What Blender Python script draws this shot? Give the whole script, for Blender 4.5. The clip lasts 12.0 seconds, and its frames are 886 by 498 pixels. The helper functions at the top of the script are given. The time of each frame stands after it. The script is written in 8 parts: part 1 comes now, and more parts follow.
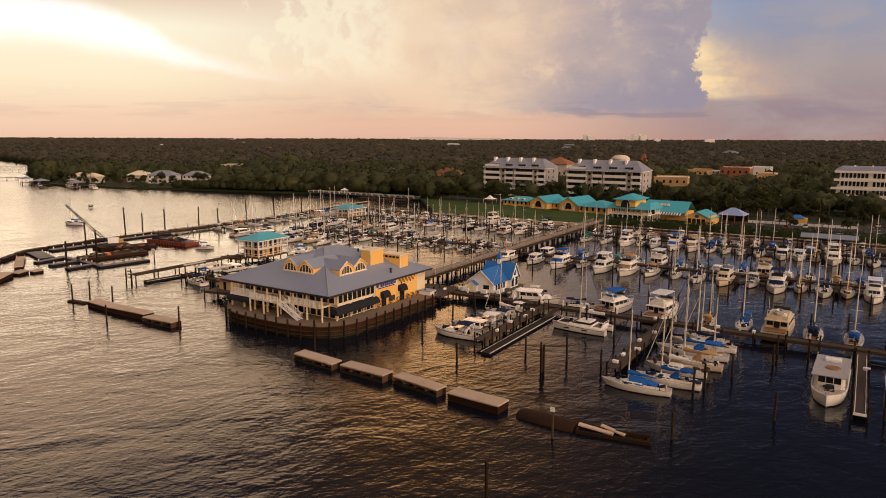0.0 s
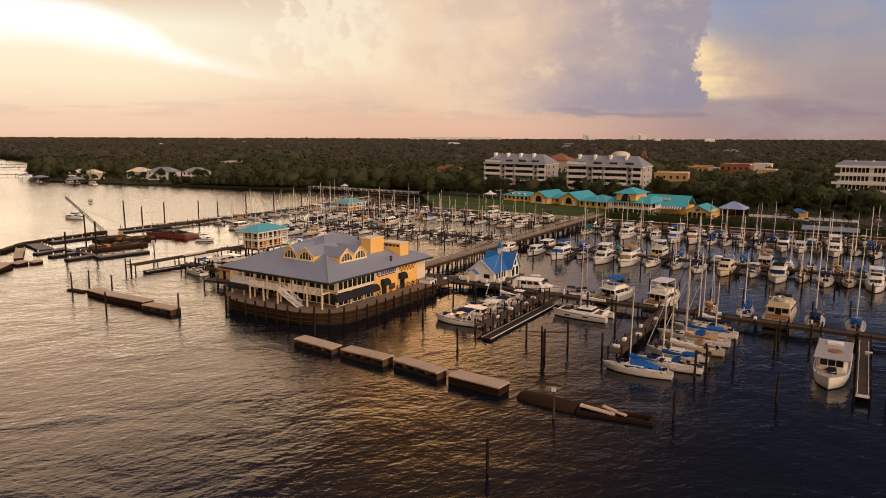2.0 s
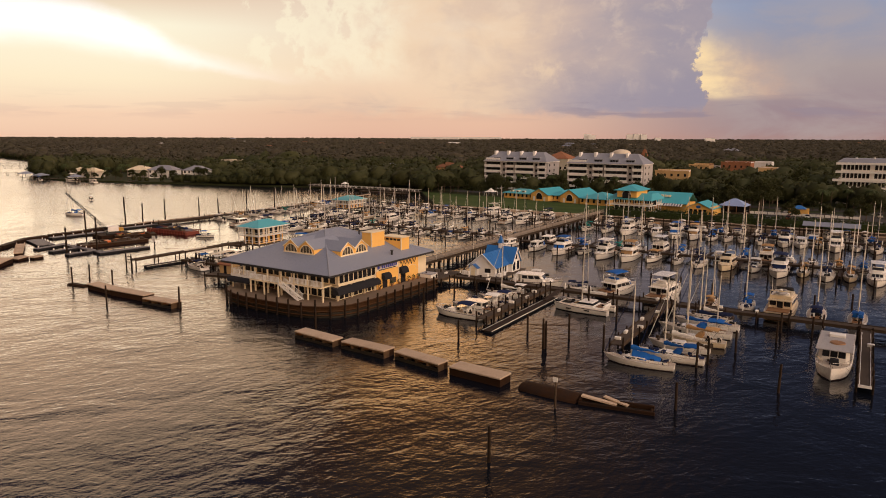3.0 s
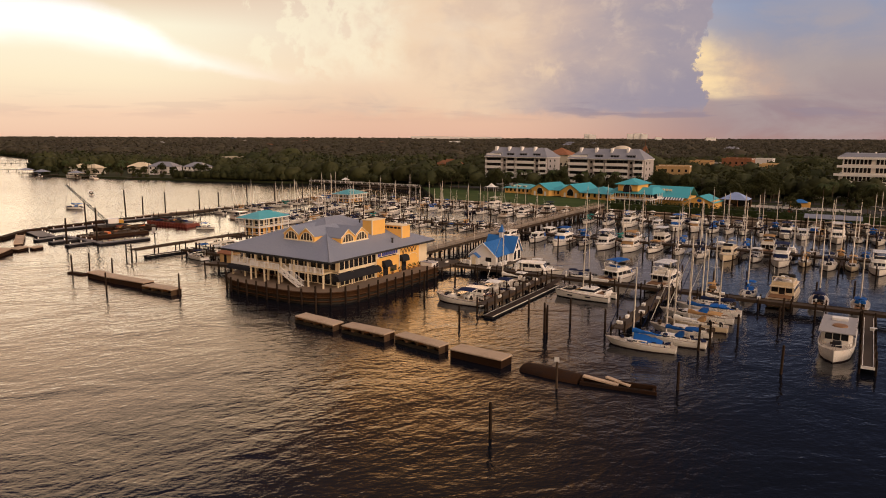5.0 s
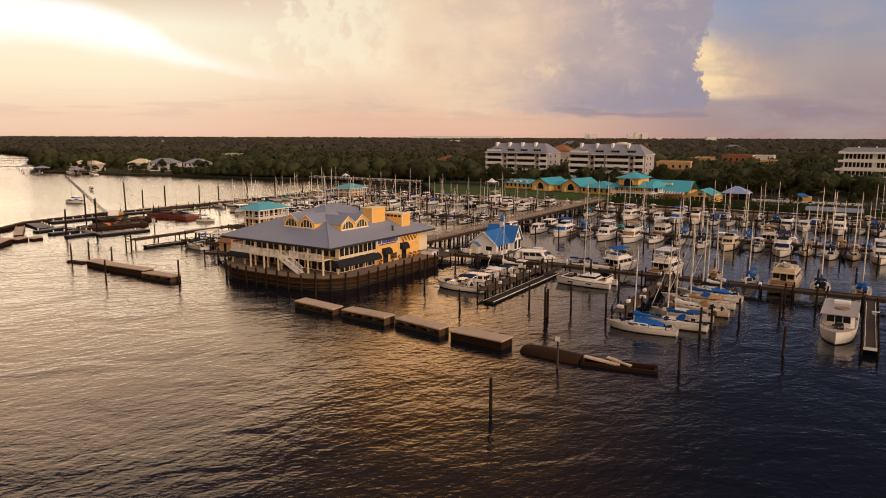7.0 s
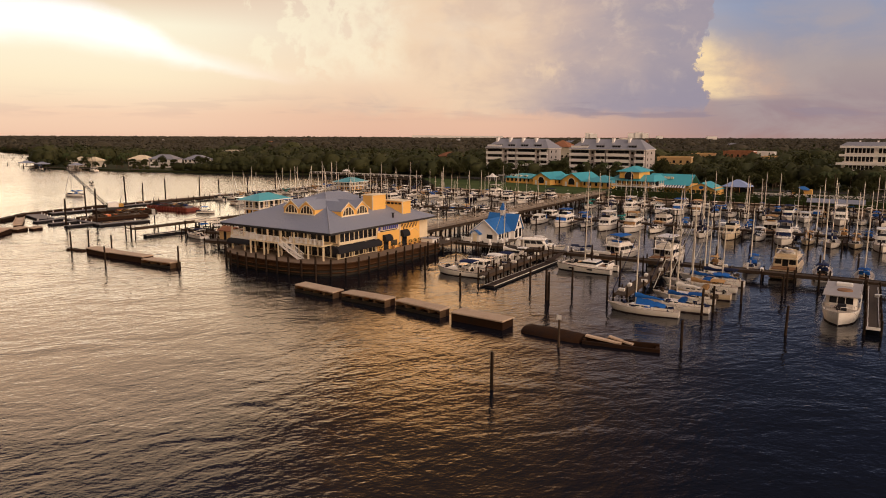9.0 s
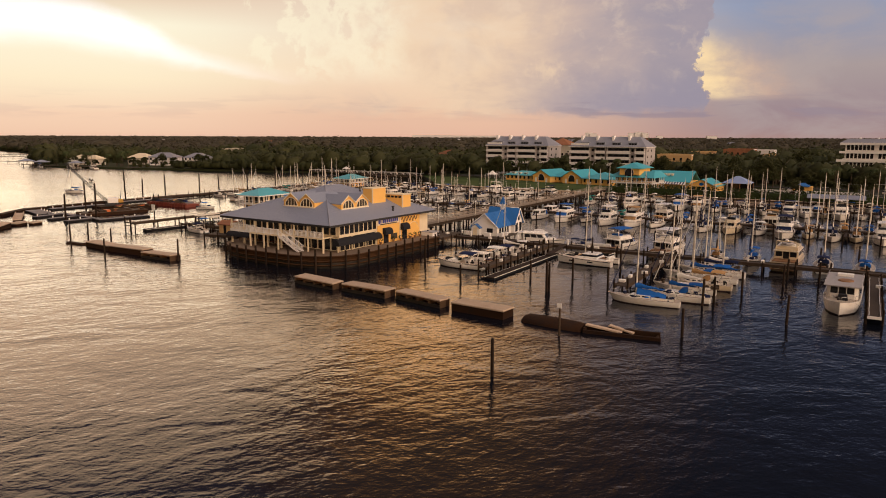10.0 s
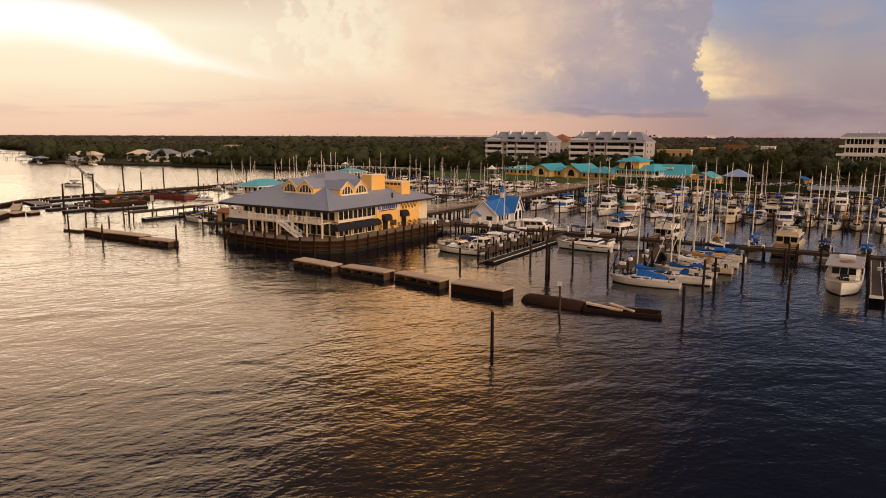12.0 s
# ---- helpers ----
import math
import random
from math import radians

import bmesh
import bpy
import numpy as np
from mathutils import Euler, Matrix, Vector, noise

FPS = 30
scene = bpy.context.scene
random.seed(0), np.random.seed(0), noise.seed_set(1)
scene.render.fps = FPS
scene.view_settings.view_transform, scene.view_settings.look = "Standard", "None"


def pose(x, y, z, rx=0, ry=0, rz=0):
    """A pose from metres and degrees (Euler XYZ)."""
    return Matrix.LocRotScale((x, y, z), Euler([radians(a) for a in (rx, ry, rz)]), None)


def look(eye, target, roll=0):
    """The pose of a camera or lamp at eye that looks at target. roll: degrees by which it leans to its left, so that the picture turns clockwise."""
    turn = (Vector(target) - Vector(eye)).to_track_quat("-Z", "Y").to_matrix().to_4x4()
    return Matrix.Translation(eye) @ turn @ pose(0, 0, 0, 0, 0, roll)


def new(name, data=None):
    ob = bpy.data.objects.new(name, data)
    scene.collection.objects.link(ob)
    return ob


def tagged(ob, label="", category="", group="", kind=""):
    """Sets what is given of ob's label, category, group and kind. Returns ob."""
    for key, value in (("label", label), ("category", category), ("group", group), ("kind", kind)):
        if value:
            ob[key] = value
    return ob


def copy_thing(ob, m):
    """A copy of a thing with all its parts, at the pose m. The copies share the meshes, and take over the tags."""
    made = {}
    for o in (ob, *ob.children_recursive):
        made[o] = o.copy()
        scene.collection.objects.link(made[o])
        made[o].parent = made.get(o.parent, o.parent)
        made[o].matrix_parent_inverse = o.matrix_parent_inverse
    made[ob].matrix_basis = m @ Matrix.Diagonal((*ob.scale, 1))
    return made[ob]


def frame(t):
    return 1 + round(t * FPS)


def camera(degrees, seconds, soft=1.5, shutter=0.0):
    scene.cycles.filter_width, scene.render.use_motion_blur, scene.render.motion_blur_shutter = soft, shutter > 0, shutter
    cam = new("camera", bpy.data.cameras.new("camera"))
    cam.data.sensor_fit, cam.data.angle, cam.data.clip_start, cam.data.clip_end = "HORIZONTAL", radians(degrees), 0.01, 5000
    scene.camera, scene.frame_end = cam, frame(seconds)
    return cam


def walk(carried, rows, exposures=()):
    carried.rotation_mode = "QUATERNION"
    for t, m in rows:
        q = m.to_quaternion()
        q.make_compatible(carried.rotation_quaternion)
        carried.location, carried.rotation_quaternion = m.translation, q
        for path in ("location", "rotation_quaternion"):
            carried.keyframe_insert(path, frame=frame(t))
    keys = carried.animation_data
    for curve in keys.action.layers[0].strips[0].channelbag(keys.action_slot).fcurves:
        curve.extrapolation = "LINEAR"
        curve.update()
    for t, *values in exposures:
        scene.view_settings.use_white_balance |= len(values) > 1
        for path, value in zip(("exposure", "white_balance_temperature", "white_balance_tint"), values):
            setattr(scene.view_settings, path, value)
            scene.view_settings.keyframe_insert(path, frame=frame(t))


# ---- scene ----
# The camera: a drone that sinks straight down in front of a marina at dusk.
cam = camera(65.5, 12.0, 0.95)
PITCH, ROLL = -9.4, 0.2
PATH = [
    # seconds, x, y, z, yaw
    (0.0, 0.0, 0.0, 35.2, 0.0),
    (0.5, 0.0, 0.0, 34.57, -0.005),
    (1.0, 0.0, 0.0, 33.97, -0.005),
    (1.5, -0.03, 0.0, 33.36, 0.0),
    (2.0, -0.07, 0.0, 32.77, 0.0),
    (2.5, -0.11, 0.0, 32.16, 0.01),
    (3.0, -0.18, 0.0, 31.55, 0.03),
    (5.0, -0.22, 0.0, 29.1, 0.07),
    (5.5, -0.21, 0.0, 28.51, 0.08),
    (6.0, -0.19, 0.0, 27.92, 0.09),
    (6.5, -0.19, 0.0, 27.29, 0.098),
    (7.0, -0.19, 0.0, 26.66, 0.105),
    (9.0, -0.21, 0.0, 24.08, 0.142),
    (9.5, -0.21, 0.0, 23.41, 0.145),
    (10.0, -0.23, 0.0, 22.74, 0.14),
    (10.5, -0.23, 0.0, 22.08, 0.13),
    (11.0, -0.24, 0.01, 21.43, 0.115),
    (11.5, -0.24, 0.04, 20.78, 0.1),
    (12.0, -0.24, 0.09, 20.12, 0.085),
]
walk(cam, [(t, pose(x, y, z, 90 + PITCH, 0, yaw) @ pose(0, 0, 0, 0, 0, ROLL)) for t, x, y, z, yaw in PATH])


# ---- world, sun ----
def lin(r, g, b, k=1.0):
    """Linear colour of an 8-bit one."""
    def one(c):
        c /= 255
        return k * (c / 12.92 if c <= 0.04045 else ((c + 0.055) / 1.055) ** 2.4)
    return (one(r), one(g), one(b), 1.0)


class Nodes:
    """Short hand for a node tree."""

    def __init__(self, tree):
        self.tree = tree
        tree.nodes.clear()

    def add(self, kind):
        return self.tree.nodes.new(kind)

    def put(self, socket, value):
        if isinstance(value, bpy.types.NodeSocket):
            self.tree.links.new(value, socket)
        elif value is not None:
            socket.default_value = value

    def math(self, op, a, b=None, c=None, clamp=False):
        n = self.add("ShaderNodeMath")
        n.operation, n.use_clamp = op, clamp
        for s, v in zip(n.inputs, (a, b, c)):
            self.put(s, v)
        return n.outputs[0]

    def vec(self, op, a, b=None):
        n = self.add("ShaderNodeVectorMath")
        n.operation = op
        self.put(n.inputs[0], a)
        self.put(n.inputs[1], b)
        return n.outputs[0]

    def step(self, v, lo, hi, to0=0.0, to1=1.0):
        n = self.add("ShaderNodeMapRange")
        n.interpolation_type = "SMOOTHSTEP"
        for s, x in zip(n.inputs, (v, lo, hi, to0, to1)):
            self.put(s, x)
        return n.outputs[0]

    def mix(self, f, a, b, blend="MIX"):
        n = self.add("ShaderNodeMix")
        n.data_type, n.blend_type = "RGBA", blend
        self.put(n.inputs[0], f)
        self.put(n.inputs[6], a)
        self.put(n.inputs[7], b)
        return n.outputs[2]

    def ramp(self, f, stops):
        n = self.add("ShaderNodeValToRGB")
        e = n.color_ramp.elements
        while len(e) < len(stops):
            e.new(0.5)
        for el, (p, c) in zip(e, stops):
            el.position, el.color = p, c
        self.put(n.inputs[0], f)
        return n.outputs[0]

    def noise(self, v, scale, detail=3.0, rough=0.55, distortion=0.0):
        n = self.add("ShaderNodeTexNoise")
        self.put(n.inputs["Vector"], v)
        n.inputs["Scale"].default_value, n.inputs["Detail"].default_value = scale, detail
        n.inputs["Roughness"].default_value, n.inputs["Distortion"].default_value = rough, distortion
        return n.outputs[0]


SUN_AZ, SUN_EL = -27.0, 8.0      # degrees: to the left of the way ahead, over the horizon


def make_sky():
    world = bpy.data.worlds.new("evening_sky")
    world.use_nodes = True
    scene.world = world
    k = Nodes(world.node_tree)
    d = k.add("ShaderNodeTexCoord").outputs["Generated"]
    sep = k.add("ShaderNodeSeparateXYZ")
    k.put(sep.inputs[0], d)
    x, y, z = sep.outputs
    az = k.math("MULTIPLY", k.math("ARCTAN2", x, y), 57.2958)
    el = k.math("MULTIPLY", k.math("ARCSINE", z), 57.2958)
    up = k.math("MAXIMUM", el, 0.0)
    f = k.math("SQRT", k.math("DIVIDE", up, 90.0))

    def at(e):
        return math.sqrt(e / 90)

    left = k.ramp(f, [(at(0), lin(240, 198, 170)), (at(1.5), lin(247, 210, 180)), (at(4), lin(255, 236, 202)), (at(8), lin(255, 247, 220)),
                      (at(10.6), lin(226, 192, 166)), (at(13), lin(152, 108, 86)), (at(18), lin(122, 88, 82)), (at(28), lin(100, 82, 102)), (at(45), lin(102, 96, 130)), (1.0, lin(160, 150, 148))])
    mid = k.ramp(f, [(at(0), lin(229, 182, 158)), (at(2), lin(234, 192, 164)), (at(5), lin(246, 218, 188)), (at(10), lin(236, 216, 194)),
                     (at(17), lin(168, 114, 72)), (at(27), lin(146, 106, 76)), (at(48), lin(106, 92, 92)), (1.0, lin(160, 150, 148))])
    right = k.ramp(f, [(at(0), lin(168, 134, 130)), (at(2), lin(158, 137, 142)), (at(5), lin(170, 155, 154)), (at(9.5), lin(140, 152, 180)),
                       (at(14), lin(76, 81, 106)), (at(24), lin(44, 50, 72)), (at(50), lin(48, 52, 72)), (1.0, lin(160, 150, 148))])
    c = k.mix(k.step(az, -26, -4), left, mid)
    c = k.mix(k.step(az, 2, 26), c, right)

    # noise, drawn out along the horizon
    flat = k.add("ShaderNodeMapping")
    k.put(flat.inputs[0], d)
    flat.inputs["Scale"].default_value = (1, 1, 2.2)
    v = flat.outputs[0]
    big = k.noise(v, 7.0, 6, 0.6, 0.4)
    fine = k.noise(v, 26.0, 6, 0.62, 0.3)
    lumps = k.noise(d, 60.0, 5, 0.6)
    heap = k.noise(d, 24.0, 7, 0.62, 0.25)
    folds = k.noise(d, 13.0, 5, 0.55, 0.5)

    # the glow of the veiled sun under the slanting edge of a cloud sheet
    edge = k.add("ShaderNodeFloatCurve")
    pts = edge.mapping.curves[0].points
    line = [(-60, 7.4), (-33, 9.1), (-28.5, 9.15), (-25.5, 8.7), (-22.9, 7.8), (-19.8, 6.15), (-16.2, 5.2), (-10, 4.4), (10, 3.0)]
    while len(pts) < len(line):
        pts.new(0.5, 0.5)
    for p, (a, e) in zip(pts, line):
        p.location = ((a + 60) / 70, e / 12)
    edge.mapping.update()
    k.put(edge.inputs[1], k.math("DIVIDE", k.math("ADD", az, 60.0), 70.0, clamp=True))
    below = k.math("SUBTRACT", k.math("MULTIPLY", edge.outputs[0], 12.0), k.math("ADD", el, k.math("MULTIPLY", k.math("SUBTRACT", fine, 0.5), 0.7)))
    away = k.math("ABSOLUTE", k.math("SUBTRACT", az, SUN_AZ - 2))
    wide = k.step(away, 3, 12, 3.0, 0.8)
    tail = k.step(k.math("DIVIDE", below, wide), 1.2, 0.45)
    glow = k.math("MULTIPLY", k.step(below, -0.75, 0.55), tail)
    glow = k.math("MULTIPLY", glow, k.step(away, 3, 20, 1.0, 0.0))
    hot = k.add("ShaderNodeVectorMath")
    hot.operation = "SCALE"
    hot.inputs[0].default_value = (0.2, 0.26, 0.4)
    k.put(hot.inputs[3], glow)
    c = k.mix(1.0, c, hot.outputs[0], "ADD")

    # the great cloud, with a ragged upright edge, and the lit one behind it
    rim = k.math("ADD", 19.55, k.math("MULTIPLY", k.math("SUBTRACT", lumps, 0.5), 2.2))
    rim = k.math("ADD", rim, k.math("MINIMUM", k.math("MULTIPLY", k.math("POWER", k.math("SUBTRACT", el, 5.8), 2.0), 0.14), 0.95))
    inside = k.step(k.math("SUBTRACT", rim, az), -0.06, 0.22)
    soft_left = k.step(k.math("ADD", az, k.math("MULTIPLY", k.math("SUBTRACT", big, 0.5), 34.0)), -13, 5)
    floor_ = k.step(k.math("ADD", el, k.math("MULTIPLY", k.math("SUBTRACT", fine, 0.5), 1.6)), 1.2, 2.3)
    top = k.step(el, 12, 22, 1.0, 0.0)
    body = k.math("MULTIPLY", k.math("MULTIPLY", inside, soft_left), k.math("MULTIPLY", floor_, top))
    tone = k.ramp(k.step(k.math("ADD", az, k.math("MULTIPLY", k.math("SUBTRACT", big, 0.5), 16.0)), -10, 20),
                  [(0.0, lin(246, 216, 182)), (0.45, lin(234, 203, 174)), (0.74, lin(204, 179, 167)), (1.0, lin(160, 150, 161))])
    tone = k.mix(k.step(fine, 0.5, 0.8, 0.0, 0.22), tone, lin(245, 218, 186))
    tone = k.mix(k.step(folds, 0.48, 0.66, 0.0, 0.26), tone, lin(184, 166, 166))
    tone = k.mix(k.step(heap, 0.55, 0.7, 0.0, 0.25), tone, lin(244, 216, 188))
    # a lit lump on its face
    px = k.math("POWER", k.math("DIVIDE", k.math("SUBTRACT", az, k.math("ADD", 8.0, k.math("MULTIPLY", k.math("SUBTRACT", lumps, 0.5), 5.0))), 1.0), 2.0)
    py = k.math("POWER", k.math("DIVIDE", k.math("SUBTRACT", el, 4.9), 1.1), 2.0)
    tone = k.mix(k.math("MULTIPLY", k.math("EXPONENT", k.math("MULTIPLY", k.math("ADD", px, py), -1.0)), 0.75), tone, lin(246, 214, 178))
    tone = k.mix(k.math("MULTIPLY", k.step(big, 0.45, 0.75, 0.0, 0.5), k.step(el, 7, 3)), tone, lin(186, 164, 160))
    base = k.math("MULTIPLY", k.step(k.math("ADD", el, k.math("MULTIPLY", k.math("SUBTRACT", folds, 0.5), 5.0)), 6.4, 2.8), k.step(az, 2, 13))
    tone = k.mix(k.math("MULTIPLY", base, 0.7), tone, lin(150, 143, 160))
    past = k.math("SUBTRACT", az, rim)
    lit = k.math("MULTIPLY", k.step(past, 0.0, 9.5, 1.0, 0.0), k.math("MULTIPLY", k.step(el, 2.5, 3.1), k.step(k.math("ADD", el, k.math("MULTIPLY", past, 0.35)), 6.0, 8.4, 1.0, 0.0)))
    lit = k.math("MULTIPLY", k.math("MULTIPLY", lit, k.step(past, -0.1, 0.1)), k.step(fine, 0.25, 0.6, 0.55, 1.0))
    c = k.mix(lit, c, k.mix(k.step(past, 0.2, 4.5), lin(254, 222, 172), lin(220, 184, 158)))
    streak = k.math("MULTIPLY", k.step(az, 18, 24), k.math("MULTIPLY", k.step(big, 0.42, 0.66), k.step(el, 12, 7, 0.1, 0.6)))
    c = k.mix(streak, c, lin(178, 163, 160))
    c = k.mix(k.math("MULTIPLY", body, 0.94), c, tone)
    # low bars of stratus
    bars = k.add("ShaderNodeMapping")
    k.put(bars.inputs[0], d)
    bars.inputs["Scale"].default_value = (1, 1, 9)
    bar = k.step(k.noise(bars.outputs[0], 9.0, 4, 0.5), 0.5, 0.62)
    bar = k.math("MULTIPLY", bar, k.math("MULTIPLY", k.step(el, 0.9, 1.6), k.step(el, 3.4, 2.4)))
    bar = k.math("MULTIPLY", bar, k.step(az, 5, 15, 0.12, 0.7))
    c = k.mix(bar, c, lin(152, 136, 146))
    # bright torn wisps at the left of the great cloud
    dense = k.math("ADD", k.math("DIVIDE", k.math("ADD", az, k.math("SUBTRACT", 13.0, k.math("MULTIPLY", k.math("ABSOLUTE", k.math("SUBTRACT", el, 7.2)), 0.9))), 7.0), k.math("MULTIPLY", k.math("SUBTRACT", heap, 0.5), 5.5))
    wisp = k.math("MULTIPLY", k.step(dense, -0.25, 0.35), k.step(dense, 1.9, 0.3))
    wisp = k.math("MULTIPLY", wisp, k.math("MULTIPLY", k.step(el, 3.6, 6.0), k.math("MULTIPLY", k.step(az, -20, -15), k.step(az, -1, -6))))
    c = k.mix(k.math("MULTIPLY", wisp, 0.62), c, lin(255, 243, 212))

    # sunlit cloud towers higher up ahead
    gx = k.math("POWER", k.math("DIVIDE", k.math("ADD", az, 2.2), 8.6), 2.0)
    gy = k.math("POWER", k.math("DIVIDE", k.math("SUBTRACT", el, 13.8), 6.0), 2.0)
    gold = k.math("MULTIPLY", k.math("EXPONENT", k.math("MULTIPLY", k.math("ADD", gx, gy), -1.0)), k.step(el, 10.6, 13.0))
    gold = k.math("MULTIPLY", gold, k.step(big, 0.3, 0.65, 0.5, 1.2))
    amber = k.add("ShaderNodeVectorMath")
    amber.operation = "SCALE"
    amber.inputs[0].default_value = (2.8, 1.34, 0.40)
    k.put(amber.inputs[3], gold)
    c = k.mix(1.0, c, amber.outputs[0], "ADD")
    # the veiled sun itself, higher at the left
    hx = k.math("POWER", k.math("DIVIDE", k.math("ADD", az, 31.0), 17.0), 2.0)
    hy = k.math("POWER", k.math("DIVIDE", k.math("SUBTRACT", el, 15.0), 8.0), 2.0)
    veil = k.math("MULTIPLY", k.math("EXPONENT", k.math("MULTIPLY", k.math("ADD", hx, hy), -1.0)), k.step(el, 10.7, 15.0))
    blaze = k.add("ShaderNodeVectorMath")
    blaze.operation = "SCALE"
    blaze.inputs[0].default_value = (0.58, 0.29, 0.17)
    k.put(blaze.inputs[3], veil)
    c = k.mix(1.0, c, blaze.outputs[0], "ADD")
    # clear dusk sky away from the sunset, from a sky model
    air = k.add("ShaderNodeTexSky")
    air.sky_type, air.sun_disc = "NISHITA", False
    air.sun_elevation, air.sun_rotation = radians(SUN_EL), radians(SUN_AZ)
    dusk = k.add("ShaderNodeVectorMath")
    dusk.operation = "SCALE"
    k.put(dusk.inputs[0], air.outputs[0])
    dusk.inputs[3].default_value = 0.06
    back = k.mix(0.75, dusk.outputs[0], k.ramp(f, [(0.0, lin(254, 203, 158)), (at(20), lin(250, 206, 168)), (at(50), lin(208, 192, 186)), (1.0, lin(160, 152, 154))]))
    toward = k.add("ShaderNodeVectorMath")
    toward.operation = "DOT_PRODUCT"
    k.put(toward.inputs[0], d)
    toward.inputs[1].default_value = (0.74, -0.58, 0.34)
    east = k.add("ShaderNodeVectorMath")
    east.operation = "SCALE"
    k.put(east.inputs[0], back)
    k.put(east.inputs[3], k.step(toward.outputs["Value"], 0.12, 0.98, 0.07, 4.05))
    c = k.mix(k.step(k.math("ABSOLUTE", az), 45, 100), c, east.outputs[0])
    c = k.mix(k.step(el, -0.3, -3), c, (0.02, 0.022, 0.024, 1))
    bg = k.add("ShaderNodeBackground")
    k.put(bg.inputs[0], c)
    bg.inputs[1].default_value = 1.0
    out = k.add("ShaderNodeOutputWorld")
    k.put(out.inputs[0], bg.outputs[0])


make_sky()
sun = new("sun", bpy.data.lights.new("sun", "SUN"))
sun.data.energy, sun.data.angle, sun.data.color = 0.55, radians(40), (1.0, 0.72, 0.45)
sun.matrix_world = look((100 * math.sin(radians(SUN_AZ)), 100 * math.cos(radians(SUN_AZ)), 100 * math.tan(radians(SUN_EL))), (0, 0, 0))
scene.view_settings.exposure = 0.0


# ---- materials ----
def surface(name, color, rough=0.6, metal=0.0, vary=0.25, scale=0.6, grain=9.0, bump=0.15, dirt=None, dirt_amount=0.0, spread=0.0, stretch=(1, 1, 1), coat=0.0):
    """A weathered surface: large stains, fine grain, a little relief; spread varies it from object to object."""
    m = bpy.data.materials.new(name)
    m.use_nodes = True
    k = Nodes(m.node_tree)
    co = k.add("ShaderNodeTexCoord").outputs["Object"]
    mp = k.add("ShaderNodeMapping")
    k.put(mp.inputs[0], co)
    mp.inputs["Scale"].default_value = stretch
    v = mp.outputs[0]
    large = k.noise(v, scale, 4, 0.6)
    small = k.noise(v, grain, 5, 0.65)
    base = (*color[:3], 1)
    dark = tuple(c * (1 - vary) for c in color[:3]) + (1,)
    lite = tuple(min(1, c * (1 + vary * 0.7)) for c in color[:3]) + (1,)
    c = k.mix(k.step(large, 0.3, 0.7), dark, base)
    c = k.mix(k.step(small, 0.35, 0.75, 0.0, 0.6), c, lite)
    if dirt:
        c = k.mix(k.step(k.math("ADD", k.math("MULTIPLY", large, 0.5), k.math("MULTIPLY", small, 0.5)), 0.46, 0.62, 0.0, dirt_amount), c, (*dirt[:3], 1))
    if spread:
        r = k.add("ShaderNodeObjectInfo").outputs["Random"]
        hsv = k.add("ShaderNodeHueSaturation")
        k.put(hsv.inputs["Color"], c)
        k.put(hsv.inputs["Value"], k.step(r, 0, 1, 1 - spread, 1 + spread))
        c = hsv.outputs[0]
    b = k.add("ShaderNodeBsdfPrincipled")
    k.put(b.inputs["Base Color"], c)
    b.inputs["Metallic"].default_value = metal
    k.put(b.inputs["Roughness"], k.step(small, 0.2, 0.8, max(0.03, rough - 0.12), min(1, rough + 0.12)))
    b.inputs["Coat Weight"].default_value = coat
    b.inputs["Specular IOR Level"].default_value = 0.12 if rough >= 0.7 else 0.5
    bp = k.add("ShaderNodeBump")
    bp.inputs["Strength"].default_value, bp.inputs["Distance"].default_value = bump, 0.05
    k.put(bp.inputs["Height"], small)
    k.put(b.inputs["Normal"], bp.outputs[0])
    out = k.add("ShaderNodeOutputMaterial")
    k.put(out.inputs[0], b.outputs[0])
    return m


